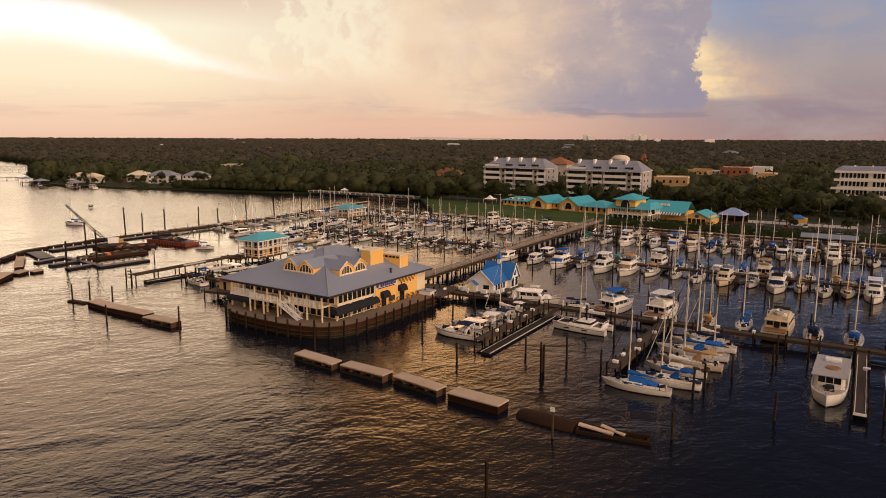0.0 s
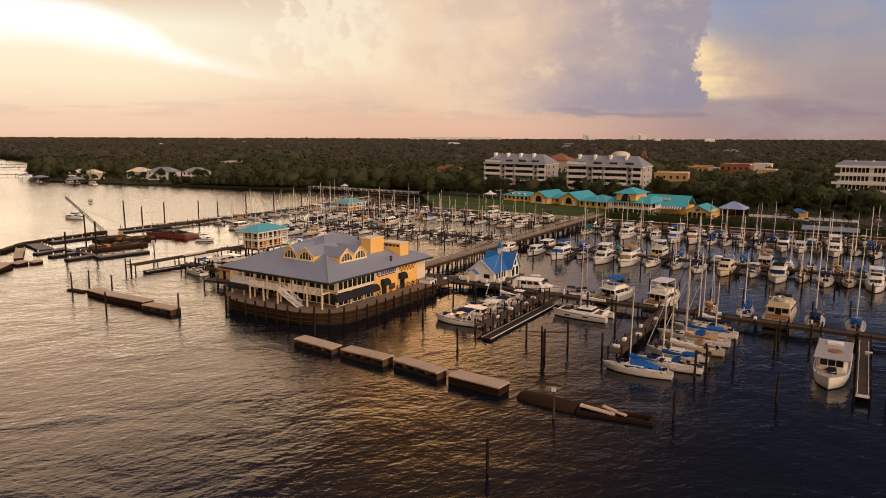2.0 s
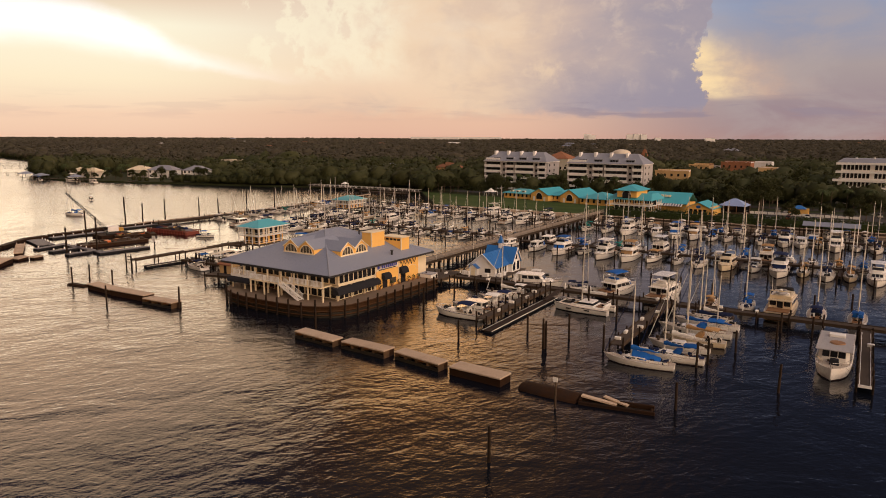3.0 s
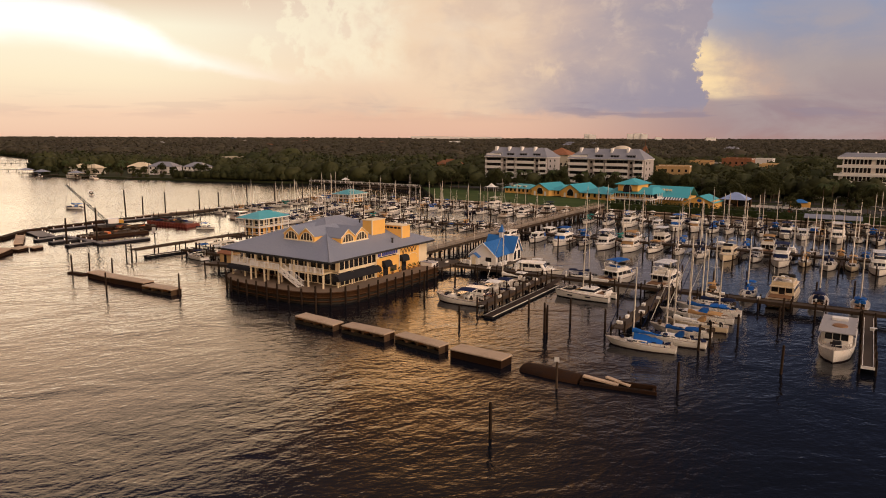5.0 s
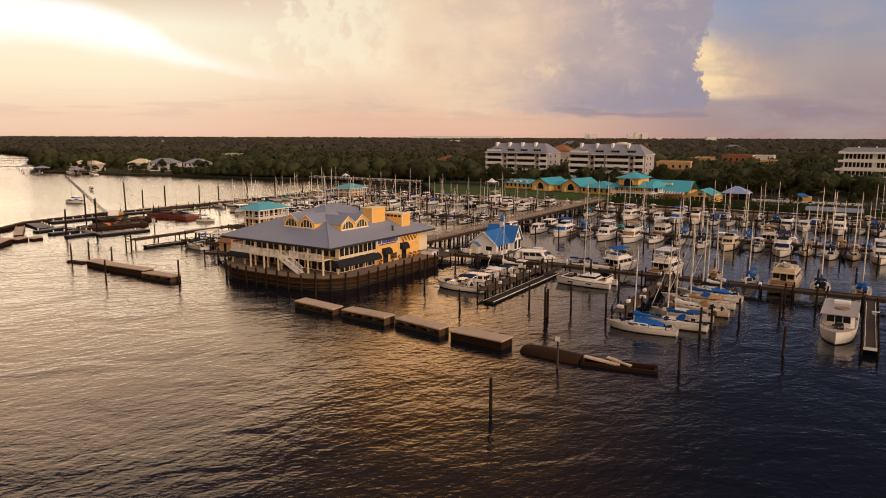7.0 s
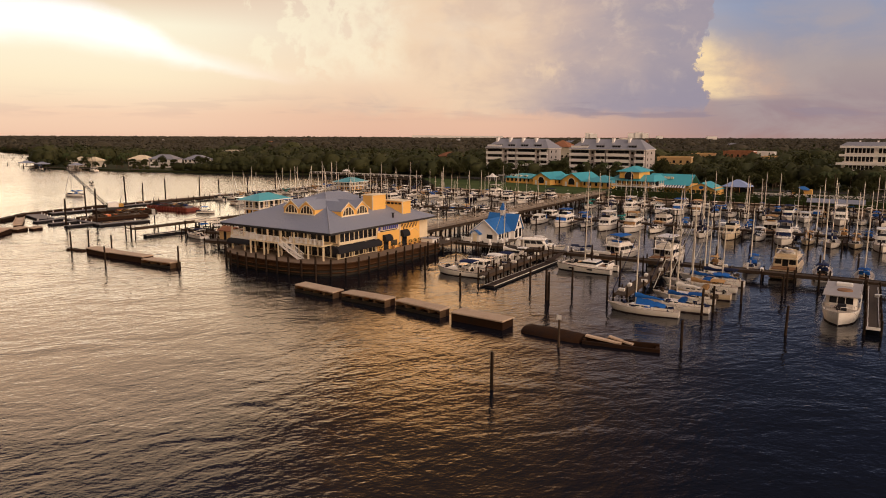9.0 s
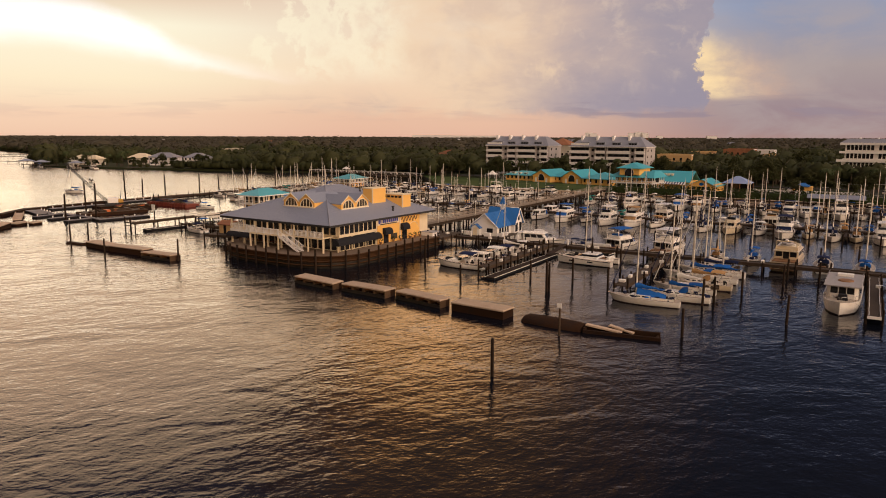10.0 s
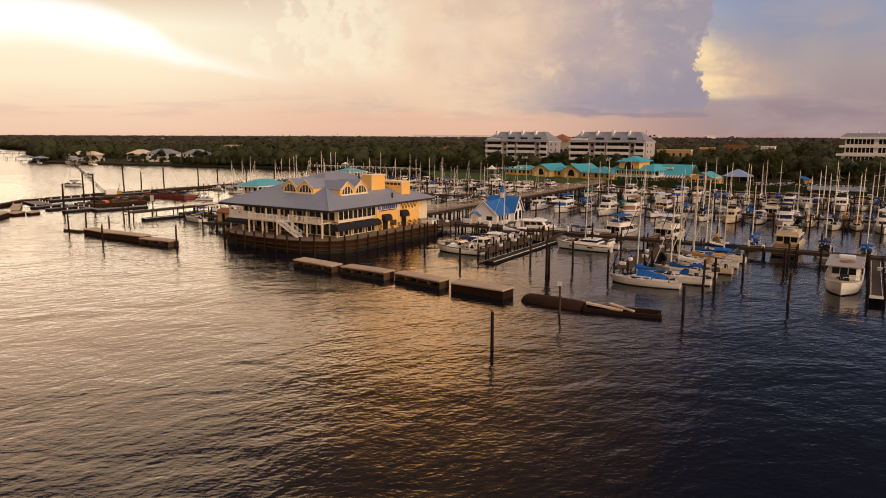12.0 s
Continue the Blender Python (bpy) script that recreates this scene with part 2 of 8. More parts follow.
def make_water():
    """Wind ripples in the open, calmer between the docks."""
    m = bpy.data.materials.new("harbour_water")
    m.use_nodes = True
    k = Nodes(m.node_tree)
    co = k.add("ShaderNodeTexCoord").outputs["Object"]
    mp = k.add("ShaderNodeMapping")
    k.put(mp.inputs[0], co)
    mp.inputs["Rotation"].default_value = (0, 0, radians(-8))
    mp.inputs["Scale"].default_value = (0.75, 1, 1)
    v = mp.outputs[0]
    mp2 = k.add("ShaderNodeMapping")
    k.put(mp2.inputs[0], co)
    mp2.vector_type = "TEXTURE"
    mp2.inputs["Rotation"].default_value = (0, 0, radians(34))
    mp2.inputs["Scale"].default_value = (1.7, 1, 1)
    train = k.noise(mp2.outputs[0], 0.75, 2, 0.45, 0.4)
    swell = k.noise(v, 0.11, 3, 0.5, 0.6)
    chop = k.noise(v, 1.75, 2.5, 0.5, 0.3)
    ripple = k.noise(v, 3.6, 2.5, 0.5, 0.3)
    mapm = k.add("ShaderNodeMapping")
    k.put(mapm.inputs[0], k.vec("SUBTRACT", co, (-20.9, 112.2, 0.0)))
    mapm.inputs["Rotation"].default_value = (0, 0, radians(31.5))
    s = k.add("ShaderNodeSeparateXYZ")
    k.put(s.inputs[0], mapm.outputs[0])
    sheltered = k.math("MULTIPLY", k.step(s.outputs[1], -8, 34), k.step(s.outputs[0], -150, -120))
    open_water = k.math("SUBTRACT", k.math("MULTIPLY", k.step(s.outputs[1], -95, -15, 0.85, 1.0), k.step(s.outputs[0], -70, 15, 1.22, 1.0)), k.math("MULTIPLY", sheltered, 0.4))
    gust = k.step(k.noise(co, 0.022, 3, 0.5, 0.5), 0.35, 0.65, 0.85, 1.15)
    h = k.math("ADD", k.math("MULTIPLY", swell, 0.5), k.math("ADD", k.math("ADD", k.math("MULTIPLY", chop, 0.062), k.math("MULTIPLY", train, 0.12)), k.math("MULTIPLY", ripple, 0.026)))
    h = k.math("MULTIPLY", h, k.math("MULTIPLY", open_water, gust))
    bp = k.add("ShaderNodeBump")
    bp.inputs["Strength"].default_value, bp.inputs["Distance"].default_value = 1.0, 0.63
    k.put(bp.inputs["Height"], h)
    b = k.add("ShaderNodeBsdfPrincipled")
    k.put(b.inputs["Base Color"], k.mix(k.noise(co, 0.05, 3), (0.004, 0.006, 0.011, 1), (0.006, 0.007, 0.010, 1)))
    b.inputs["IOR"].default_value = 1.333
    k.put(b.inputs["Roughness"], k.math("SUBTRACT", k.math("ADD", k.step(s.outputs[1], -10, 120, 0.06, 0.22), k.step(s.outputs[1], -20, -100, 0.0, 0.06)), k.math("MULTIPLY", sheltered, k.step(s.outputs[1], -20, 120, 0.06, 0.2))))
    k.put(b.inputs["Normal"], bp.outputs[0])
    out = k.add("ShaderNodeOutputMaterial")
    k.put(out.inputs[0], b.outputs[0])
    return m


def make_leaves(name, a, b_, c_):
    """Foliage: three greens, changing from clump to clump."""
    m = bpy.data.materials.new(name)
    m.use_nodes = True
    k = Nodes(m.node_tree)
    co = k.add("ShaderNodeTexCoord").outputs["Object"]
    rnd = k.add("ShaderNodeNewGeometry").outputs["Random Per Island"]
    n = k.noise(co, 0.06, 3)
    c = k.mix(k.step(n, 0.35, 0.65), a, b_)
    c = k.mix(k.step(rnd, 0.3, 1.0, 0.0, 0.5), c, c_)
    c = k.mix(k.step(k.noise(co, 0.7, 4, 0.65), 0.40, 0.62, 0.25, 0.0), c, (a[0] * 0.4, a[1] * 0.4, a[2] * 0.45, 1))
    b = k.add("ShaderNodeBsdfPrincipled")
    k.put(b.inputs["Base Color"], c)
    b.inputs["Roughness"].default_value = 0.7
    b.inputs["Specular IOR Level"].default_value = 0.25
    t = k.add("ShaderNodeBsdfTranslucent")
    k.put(t.inputs[0], c)
    mx = k.add("ShaderNodeMixShader")
    mx.inputs[0].default_value = 0.25
    k.put(mx.inputs[1], b.outputs[0])
    k.put(mx.inputs[2], t.outputs[0])
    out = k.add("ShaderNodeOutputMaterial")
    k.put(out.inputs[0], mx.outputs[0])
    return m


WATER = make_water()
BULKHEAD = surface("stained_bulkhead_timber", (0.072, 0.034, 0.014), 0.8, vary=0.45, scale=0.5, grain=6, bump=0.4, stretch=(1, 1, 4), dirt=(0.03, 0.02, 0.014), dirt_amount=0.6)
# wet timber; its dark tone also stands for shade in the broken wall
WETSHADEWOOD = surface("wet_weedy_shaded_timber", (0.018, 0.012, 0.007), 0.6, vary=0.5, scale=0.6, grain=5, bump=0.4, stretch=(1, 1, 3), dirt=(0.03, 0.026, 0.008), dirt_amount=0.5)
WOOD = surface("weathered_timber", (0.072, 0.05, 0.034), 0.8, vary=0.35, scale=0.8, grain=14, bump=0.4, dirt=(0.045, 0.03, 0.022), dirt_amount=0.5, spread=0.25)
PILE = surface("creosoted_pile", (0.027, 0.017, 0.011), 0.75, vary=0.4, scale=1.5, grain=12, bump=0.5, spread=0.3)
PLANK = surface("dock_planking", (0.088, 0.068, 0.054), 0.8, vary=0.3, scale=0.5, grain=7, bump=0.4, stretch=(1, 3, 1), dirt=(0.06, 0.046, 0.036), dirt_amount=0.45, spread=0.15)
GREYPLANK = surface("silvered_planking", (0.34, 0.28, 0.22), 0.8, vary=0.3, scale=0.5, grain=7, bump=0.4, stretch=(1, 3, 1), dirt=(0.1, 0.085, 0.07), dirt_amount=0.45, spread=0.15)
DARKPLANK = surface("dark_wet_planking", (0.045, 0.032, 0.026), 0.75, vary=0.3, scale=0.5, grain=7, bump=0.4, stretch=(1, 3, 1), spread=0.15)
CONCRETE = surface("stained_concrete", (0.60, 0.46, 0.335), 0.85, vary=0.25, scale=0.35, grain=5, bump=0.3, dirt=(0.24, 0.17, 0.12), dirt_amount=0.45, spread=0.12)
STAINED = surface("rust_stained_concrete", (0.12, 0.075, 0.042), 0.85, vary=0.4, scale=0.9, grain=6, bump=0.4, dirt=(0.10, 0.05, 0.025), dirt_amount=0.6, spread=0.15)
WALKWAY = surface("worn_walkway_concrete", (0.21, 0.155, 0.11), 0.85, vary=0.3, scale=0.4, grain=5, bump=0.3, dirt=(0.16, 0.11, 0.08), dirt_amount=0.5)
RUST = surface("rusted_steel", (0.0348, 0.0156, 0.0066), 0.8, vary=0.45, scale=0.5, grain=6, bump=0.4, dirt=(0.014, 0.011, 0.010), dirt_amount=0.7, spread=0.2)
RUSTBRIGHT = surface("flaking_orange_rust", (0.16, 0.058, 0.018), 0.85, vary=0.5, scale=1.2, grain=8, bump=0.5, dirt=(0.05, 0.025, 0.012), dirt_amount=0.6)
GREYROOF = surface("grey_roof", (0.25, 0.275, 0.345), 0.5, vary=0.14, scale=0.18, grain=3.0, bump=0.12, dirt=(0.15, 0.165, 0.21), dirt_amount=0.4)
HIPCAP = surface("roof_ridge_cap", (0.25, 0.265, 0.32), 0.5, vary=0.1)
YELLOW = surface("yellow_stucco", (0.86, 0.50, 0.14), 0.75, vary=0.1, scale=0.3, grain=5, bump=0.1, dirt=(0.62, 0.36, 0.12), dirt_amount=0.25)
CREAM = surface("cream_paint", (0.78, 0.66, 0.46), 0.65, vary=0.1, scale=0.5, bump=0.08)
WHITE = surface("white_paint", (0.84, 0.81, 0.77), 0.55, vary=0.08, scale=0.7, bump=0.06, dirt=(0.5, 0.45, 0.38), dirt_amount=0.2)
TEAL = surface("teal_metal_roof", (0.065, 0.39, 0.47), 0.45, vary=0.14, scale=0.25, grain=3, bump=0.08, dirt=(0.06, 0.24, 0.32), dirt_amount=0.4, spread=0.08)
BLUEROOF = surface("blue_metal_roof", (0.03, 0.16, 0.46), 0.4, vary=0.12, scale=0.4, bump=0.06)
GLASS = surface("dark_window_glass", (0.015, 0.016, 0.02), 0.08, vary=0.1, bump=0.0)
WARMGLASS = surface("window_glass_warm_inside", (0.09, 0.075, 0.055), 0.1, vary=0.3, scale=0.4, bump=0.0)
AWNING = surface("black_awning_canvas", (0.022, 0.022, 0.026), 0.85, vary=0.2)
SIGNBLUE = surface("sign_blue", (0.03, 0.05, 0.32), 0.5, vary=0.1)
SIGNDARK = surface("sign_dark", (0.03, 0.02, 0.02), 0.5, vary=0.1)
GEL = surface("white_gelcoat", (0.88, 0.84, 0.77), 0.25, vary=0.09, scale=0.6, grain=4, bump=0.02, dirt=(0.5, 0.41, 0.3), dirt_amount=0.3, spread=0.14, coat=0.3)
CREAMGEL = surface("cream_gelcoat", (0.70, 0.58, 0.40), 0.3, vary=0.08, scale=0.6, bump=0.02, dirt=(0.45, 0.36, 0.25), dirt_amount=0.25, spread=0.1, coat=0.2)
NAVYHULL = surface("navy_hull_paint", (0.012, 0.018, 0.05), 0.2, vary=0.15, bump=0.02, coat=0.4)
DECKGEL = surface("boat_deck", (0.52, 0.44, 0.35), 0.55, vary=0.2, scale=1.2, grain=6, bump=0.08, dirt=(0.2, 0.15, 0.11), dirt_amount=0.45, spread=0.2)
TEAK = surface("teak", (0.24, 0.12, 0.05), 0.6, vary=0.25, stretch=(1, 6, 1), spread=0.1)
BOOT = surface("antifouling", (0.03, 0.02, 0.02), 0.7, vary=0.3, spread=0.3)
BLUECANVAS = surface("blue_canvas", (0.015, 0.10, 0.36), 0.85, vary=0.2, scale=1.5, bump=0.15, spread=0.25)
NAVYCANVAS = surface("navy_canvas", (0.012, 0.02, 0.06), 0.85, vary=0.2, bump=0.15, spread=0.25)
TANCANVAS = surface("tan_canvas", (0.42, 0.25, 0.11), 0.85, vary=0.2, bump=0.15, spread=0.2)
WHITECANVAS = surface("white_canvas", (0.78, 0.75, 0.70), 0.8, vary=0.15, scale=1.5, bump=0.2, spread=0.1)
GREENCANVAS = surface("green_canvas", (0.02, 0.20, 0.18), 0.85, vary=0.2, bump=0.15)
MAST = surface("silver_spar", (0.72, 0.66, 0.57), 0.4, metal=0.3, vary=0.1, spread=0.15)
CHROME = surface("stainless_tube", (0.6, 0.58, 0.55), 0.25, metal=1.0, vary=0.1)
BLACK = surface("black_rubber", (0.015, 0.015, 0.016), 0.7, vary=0.2)
RUBBER = surface("grey_dinghy_rubber", (0.33, 0.32, 0.33), 0.6, vary=0.12)
ORANGE = surface("orange_plastic", (0.65, 0.15, 0.03), 0.5, vary=0.15)
REDSTEEL = surface("red_painted_steel", (0.20, 0.035, 0.018), 0.6, vary=0.3, dirt=(0.06, 0.03, 0.02), dirt_amount=0.5)
CRANEYELLOW = surface("yellow_machine_paint", (0.5, 0.28, 0.04), 0.5, vary=0.2, dirt=(0.12, 0.07, 0.03), dirt_amount=0.5)
DARKSTEEL = surface("dark_steel", (0.035, 0.034, 0.036), 0.6, metal=0.3, vary=0.3)
GREYFLOAT = surface("grey_plastic_float", (0.11, 0.105, 0.12), 0.6, vary=0.2, scale=0.4, spread=0.12)
APTWALL = surface("pale_grey_stucco", (0.43, 0.40, 0.385), 0.8, vary=0.1, scale=0.12, grain=1.5)
APTWHITE = surface("white_stucco", (0.82, 0.79, 0.76), 0.8, vary=0.08, scale=0.12, grain=1.5)
APTROOF = surface("grey_metal_roof", (0.25, 0.255, 0.29), 0.5, vary=0.15, scale=0.15, grain=1.0)
OFFICEWALL = surface("sand_stucco", (0.66, 0.57, 0.45), 0.8, vary=0.1, scale=0.12)
BRICKRED = surface("terracotta_roof", (0.27, 0.12, 0.065), 0.8, vary=0.25, scale=0.3, grain=2.5, spread=0.15)
TOWNWALL = surface("ochre_stucco", (0.60, 0.40, 0.19), 0.8, vary=0.15, scale=0.2, spread=0.2)
HOUSEWALL = surface("house_siding", (0.62, 0.56, 0.46), 0.7, vary=0.1, scale=0.3, spread=0.15)
ASPHALT = surface("asphalt", (0.055, 0.052, 0.05), 0.85, vary=0.25, scale=0.2, grain=4)
LAWN = surface("mown_grass", (0.042, 0.078, 0.018), 0.9, vary=0.35, scale=0.08, grain=1.5, bump=0.4, dirt=(0.09, 0.09, 0.035), dirt_amount=0.35)
FOREST_FLOOR = surface("woodland_ground", (0.035, 0.042, 0.018), 0.95, vary=0.4, scale=0.02, grain=0.4)
ROCK = surface("riprap_rock", (0.16, 0.14, 0.12), 0.9, vary=0.3, bump=0.5, spread=0.25)
BARK = surface("tree_bark", (0.12, 0.09, 0.065), 0.9, vary=0.3, bump=0.5)
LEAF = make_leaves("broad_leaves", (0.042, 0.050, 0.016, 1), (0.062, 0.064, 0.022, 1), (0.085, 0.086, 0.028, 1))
# lighter and browner than the near leaves: distance haze put into the colour
HAZELEAF = make_leaves("hazed_distant_leaves", (0.060, 0.052, 0.030, 1), (0.082, 0.068, 0.044, 1), (0.086, 0.078, 0.046, 1))
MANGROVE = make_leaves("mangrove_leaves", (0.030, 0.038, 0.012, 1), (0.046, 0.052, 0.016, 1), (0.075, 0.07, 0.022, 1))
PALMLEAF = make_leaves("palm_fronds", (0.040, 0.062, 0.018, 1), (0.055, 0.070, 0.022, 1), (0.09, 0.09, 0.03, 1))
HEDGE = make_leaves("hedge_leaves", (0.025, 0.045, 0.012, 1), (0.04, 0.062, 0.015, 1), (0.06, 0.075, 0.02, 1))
CARPAINTS = [surface("car_paint_" + n, c, 0.3, 0.2, vary=0.05, bump=0.0, coat=0.6) for n, c in
             (("white", (0.7, 0.68, 0.65)), ("grey", (0.2, 0.2, 0.21)), ("black", (0.02, 0.02, 0.022)), ("red", (0.28, 0.03, 0.02)), ("tan", (0.45, 0.38, 0.28)))]


# ---- building helpers ----
# The marina has its own axes: x runs along the main dock, y inland along the boardwalk.
MARINA = Matrix.Translation((-20.9, 112.2, 0.0)) @ pose(0, 0, 0, 0, 0, -31.5)


class Geo:
    """Gathers corners and faces of one mesh."""

    def __init__(self):
        self.v, self.f = [], []

    def quad(self, *pts):
        n = len(self.v)
        self.v += [tuple(p) for p in pts]
        self.f.append(tuple(range(n, n + len(pts))))
        return self

    def box(self, x0, x1, y0, y1, z0, z1, m=None, taper=0.0):
        n = len(self.v)
        t = taper
        pts = [(x0, y0, z0), (x1, y0, z0), (x1, y1, z0), (x0, y1, z0), (x0 + t, y0 + t, z1), (x1 - t, y0 + t, z1), (x1 - t, y1 - t, z1), (x0 + t, y1 - t, z1)]
        self.v += [tuple(m @ Vector(p)) if m else p for p in pts]
        self.f += [tuple(n + i for i in q) for q in ((3, 2, 1, 0), (4, 5, 6, 7), (0, 1, 5, 4), (1, 2, 6, 5), (2, 3, 7, 6), (3, 0, 4, 7))]
        return self

    def loft(self, rings, close=True, caps=True):
        """Skin over rings of equally many points."""
        n, c = len(self.v), len(rings[0])
        for r in rings:
            self.v += [tuple(p) for p in r]
        for i in range(len(rings) - 1):
            for j in range(c if close else c - 1):
                a, b = n + i * c + j, n + i * c + (j + 1) % c
                self.f.append((a, b, b + c, a + c))
        if caps:
            self.f += [tuple(n + j for j in reversed(range(c))), tuple(n + (len(rings) - 1) * c + j for j in range(c))]
        return self

    def tube(self, a, b, r0, r1=None, n=6, caps=True):
        a, b = Vector(a), Vector(b)
        q = (b - a).to_track_quat("Z", "Y")
        rings = []
        for p, r in ((a, r0), (b, r0 if r1 is None else r1)):
            rings.append([p + q @ Vector((r * math.cos(2 * math.pi * i / n), r * math.sin(2 * math.pi * i / n), 0)) for i in range(n)])
        return self.loft(rings, caps=caps)

    def path(self, pts, r, n=5):
        """One bent tube through the points."""
        pts = [Vector(p) for p in pts]
        rings = []
        for i, p in enumerate(pts):
            d = (pts[min(i + 1, len(pts) - 1)] - pts[max(i - 1, 0)]).normalized()
            s = d.cross(Vector((0, 0, 1)))
            s = s.normalized() if s.length > 0.05 else Vector((1, 0, 0))
            u = s.cross(d)
            rings.append([p + (s * math.cos(2 * math.pi * j / n) + u * math.sin(2 * math.pi * j / n)) * r for j in range(n)])
        return self.loft(rings)

    def prism(self, poly, z0, z1):
        n, c = len(self.v), len(poly)
        self.v += [(x, y, z0) for x, y in poly] + [(x, y, z1) for x, y in poly]
        self.f += [tuple(n + i for i in reversed(range(c))), tuple(n + c + i for i in range(c))]
        self.f += [(n + i, n + (i + 1) % c, n + c + (i + 1) % c, n + c + i) for i in range(c)]
        return self

    def slab(self, pts, t=0.15):
        """A flat plate of any tilt, t thick downwards."""
        n, c = len(self.v), len(pts)
        self.v += [tuple(p) for p in pts] + [(p[0], p[1], p[2] - t) for p in pts]
        self.f += [tuple(n + i for i in range(c)), tuple(n + c + i for i in reversed(range(c)))]
        self.f += [(n + (i + 1) % c, n + i, n + c + i, n + c + (i + 1) % c) for i in range(c)]
        return self

    def gable(self, x0, x1, y0, y1, z0, z1, t=0.18):
        """A gable roof with its ridge along x."""
        m = (y0 + y1) / 2
        self.slab([(x0, y0, z0), (x1, y0, z0), (x1, m, z1), (x0, m, z1)], t)
        return self.slab([(x1, y1, z0), (x0, y1, z0), (x0, m, z1), (x1, m, z1)], t)

    def hip(self, x0, x1, y0, y1, z0, z1, inset=None, t=0.18):
        """A hip roof; the ridge runs along the longer side."""
        w = min(x1 - x0, y1 - y0) / 2 if inset is None else inset
        if x1 - x0 >= y1 - y0:
            m = (y0 + y1) / 2
            a, b = (x0 + w, m, z1), (x1 - w, m, z1)
            sides = [[(x0, y0, z0), (x1, y0, z0), b, a], [(x1, y1, z0), (x0, y1, z0), a, b], [(x0, y1, z0), (x0, y0, z0), a], [(x1, y0, z0), (x1, y1, z0), b]]
        else:
            m = (x0 + x1) / 2
            a, b = (m, y0 + w, z1), (m, y1 - w, z1)
            sides = [[(x1, y0, z0), (x1, y1, z0), b, a], [(x0, y1, z0), (x0, y0, z0), a, b], [(x0, y0, z0), (x1, y0, z0), a], [(x1, y1, z0), (x0, y1, z0), b]]
        for s in sides:
            self.slab(s, t)
        return self

    def mesh(self, name, material, smooth=False, bevel=0.0):
        me = bpy.data.meshes.new(name)
        me.from_pydata(self.v, [], self.f)
        bm = bmesh.new()
        bm.from_mesh(me)
        bmesh.ops.recalc_face_normals(bm, faces=bm.faces)
        if bevel:
            bmesh.ops.bevel(bm, geom=list(bm.edges), offset=bevel, segments=1, affect="EDGES", clamp_overlap=True)
        bm.to_mesh(me)
        bm.free()
        if smooth:
            me.shade_smooth()
            me.set_sharp_from_angle(angle=radians(40))
        me.materials.append(material)
        return me


def thing(name, m, label, category, group="", kind=""):
    """An Empty at a thing's base, in the marina's axes."""
    ob = new(name)
    ob.empty_display_size = 0.2
    ob.matrix_basis = MARINA @ m
    return tagged(ob, label, category, group, kind)


def part(name, geo, material, parent, label="", smooth=False, bevel=0.0, category=""):
    ob = new(name, geo.mesh(name, material, smooth, bevel))
    ob.parent = parent
    return tagged(ob, label)


def solid(name, geo, material, m, label, category, group="", kind="", smooth=False, bevel=0.0):
    """A thing that is one mesh."""
    ob = new(name, geo.mesh(name, material, smooth, bevel))
    ob.matrix_basis = MARINA @ m
    return tagged(ob, label, category, group, kind)


def here(x, y, z=0.0, turn=0.0):
    return pose(x, y, z, 0, 0, turn)


# ---- water and land ----
solid("water", Geo().quad((-5200, -700, 0), (5200, -700, 0), (5200, 5600, 0), (-5200, 5600, 0)), WATER, MARINA.inverted(),
      "rippled dark harbour water reflecting the sunset sky", "water", kind="structure")

# the shoreline from the right to the far left, then the land behind it out to the horizon
SHORE = [(3600, 172), (-86, 172), (-96, 186), (-130, 228), (-160, 238), (-206, 230), (-225, 219), (-256, 212), (-292, 203), (-325, 192), (-360, 184), (-390, 178),
         (-425, 184), (-470, 203), (-500, 232), (-560, 285), (-660, 330), (-722, 345), (-890, 388), (-1250, 470), (-2200, 900), (-3900, 2000), (-3000, 4700), (3600, 4700)]
solid("ground", Geo().prism(SHORE, -0.6, 1.1), FOREST_FLOOR, here(0, 0), "dark wooded shore ground under the trees", "ground", kind="structure")
solid("lawn", Geo().prism([(-86.5, 172.4), (-6, 172.4), (-6, 206), (-40, 210), (-80, 221), (-128, 226.5), (-96, 187)], 1.1, 1.25), LAWN, here(0, 0),
      "mown green lawn sloping to the marina seawall", "lawn", kind="structure")
solid("parking_lot", Geo().prism([(40, 186), (190, 190), (190, 232), (40, 226)], 1.1, 1.2), ASPHALT, here(0, 0), "grey asphalt car park behind the hedge", "car park", kind="structure")
solid("road", Geo().prism([(-120, 238), (-60, 238), (38, 236), (190, 240), (190, 250), (36, 246), (-60, 248), (-120, 248)], 1.1, 1.18), ASPHALT, here(0, 0),
      "asphalt shore road between buildings and trees", "road", kind="structure")
solid("seawall", Geo().box(-86, 220, 171.2, 172, -0.6, 1.35), CONCRETE, here(0, 0), "stained concrete seawall along the marina", "seawall", kind="structure")
rng = random.Random(5)
hedge_geo = Geo().box(-7, 182, 173.3, 175.6, 1.05, 3.5, taper=0.25)


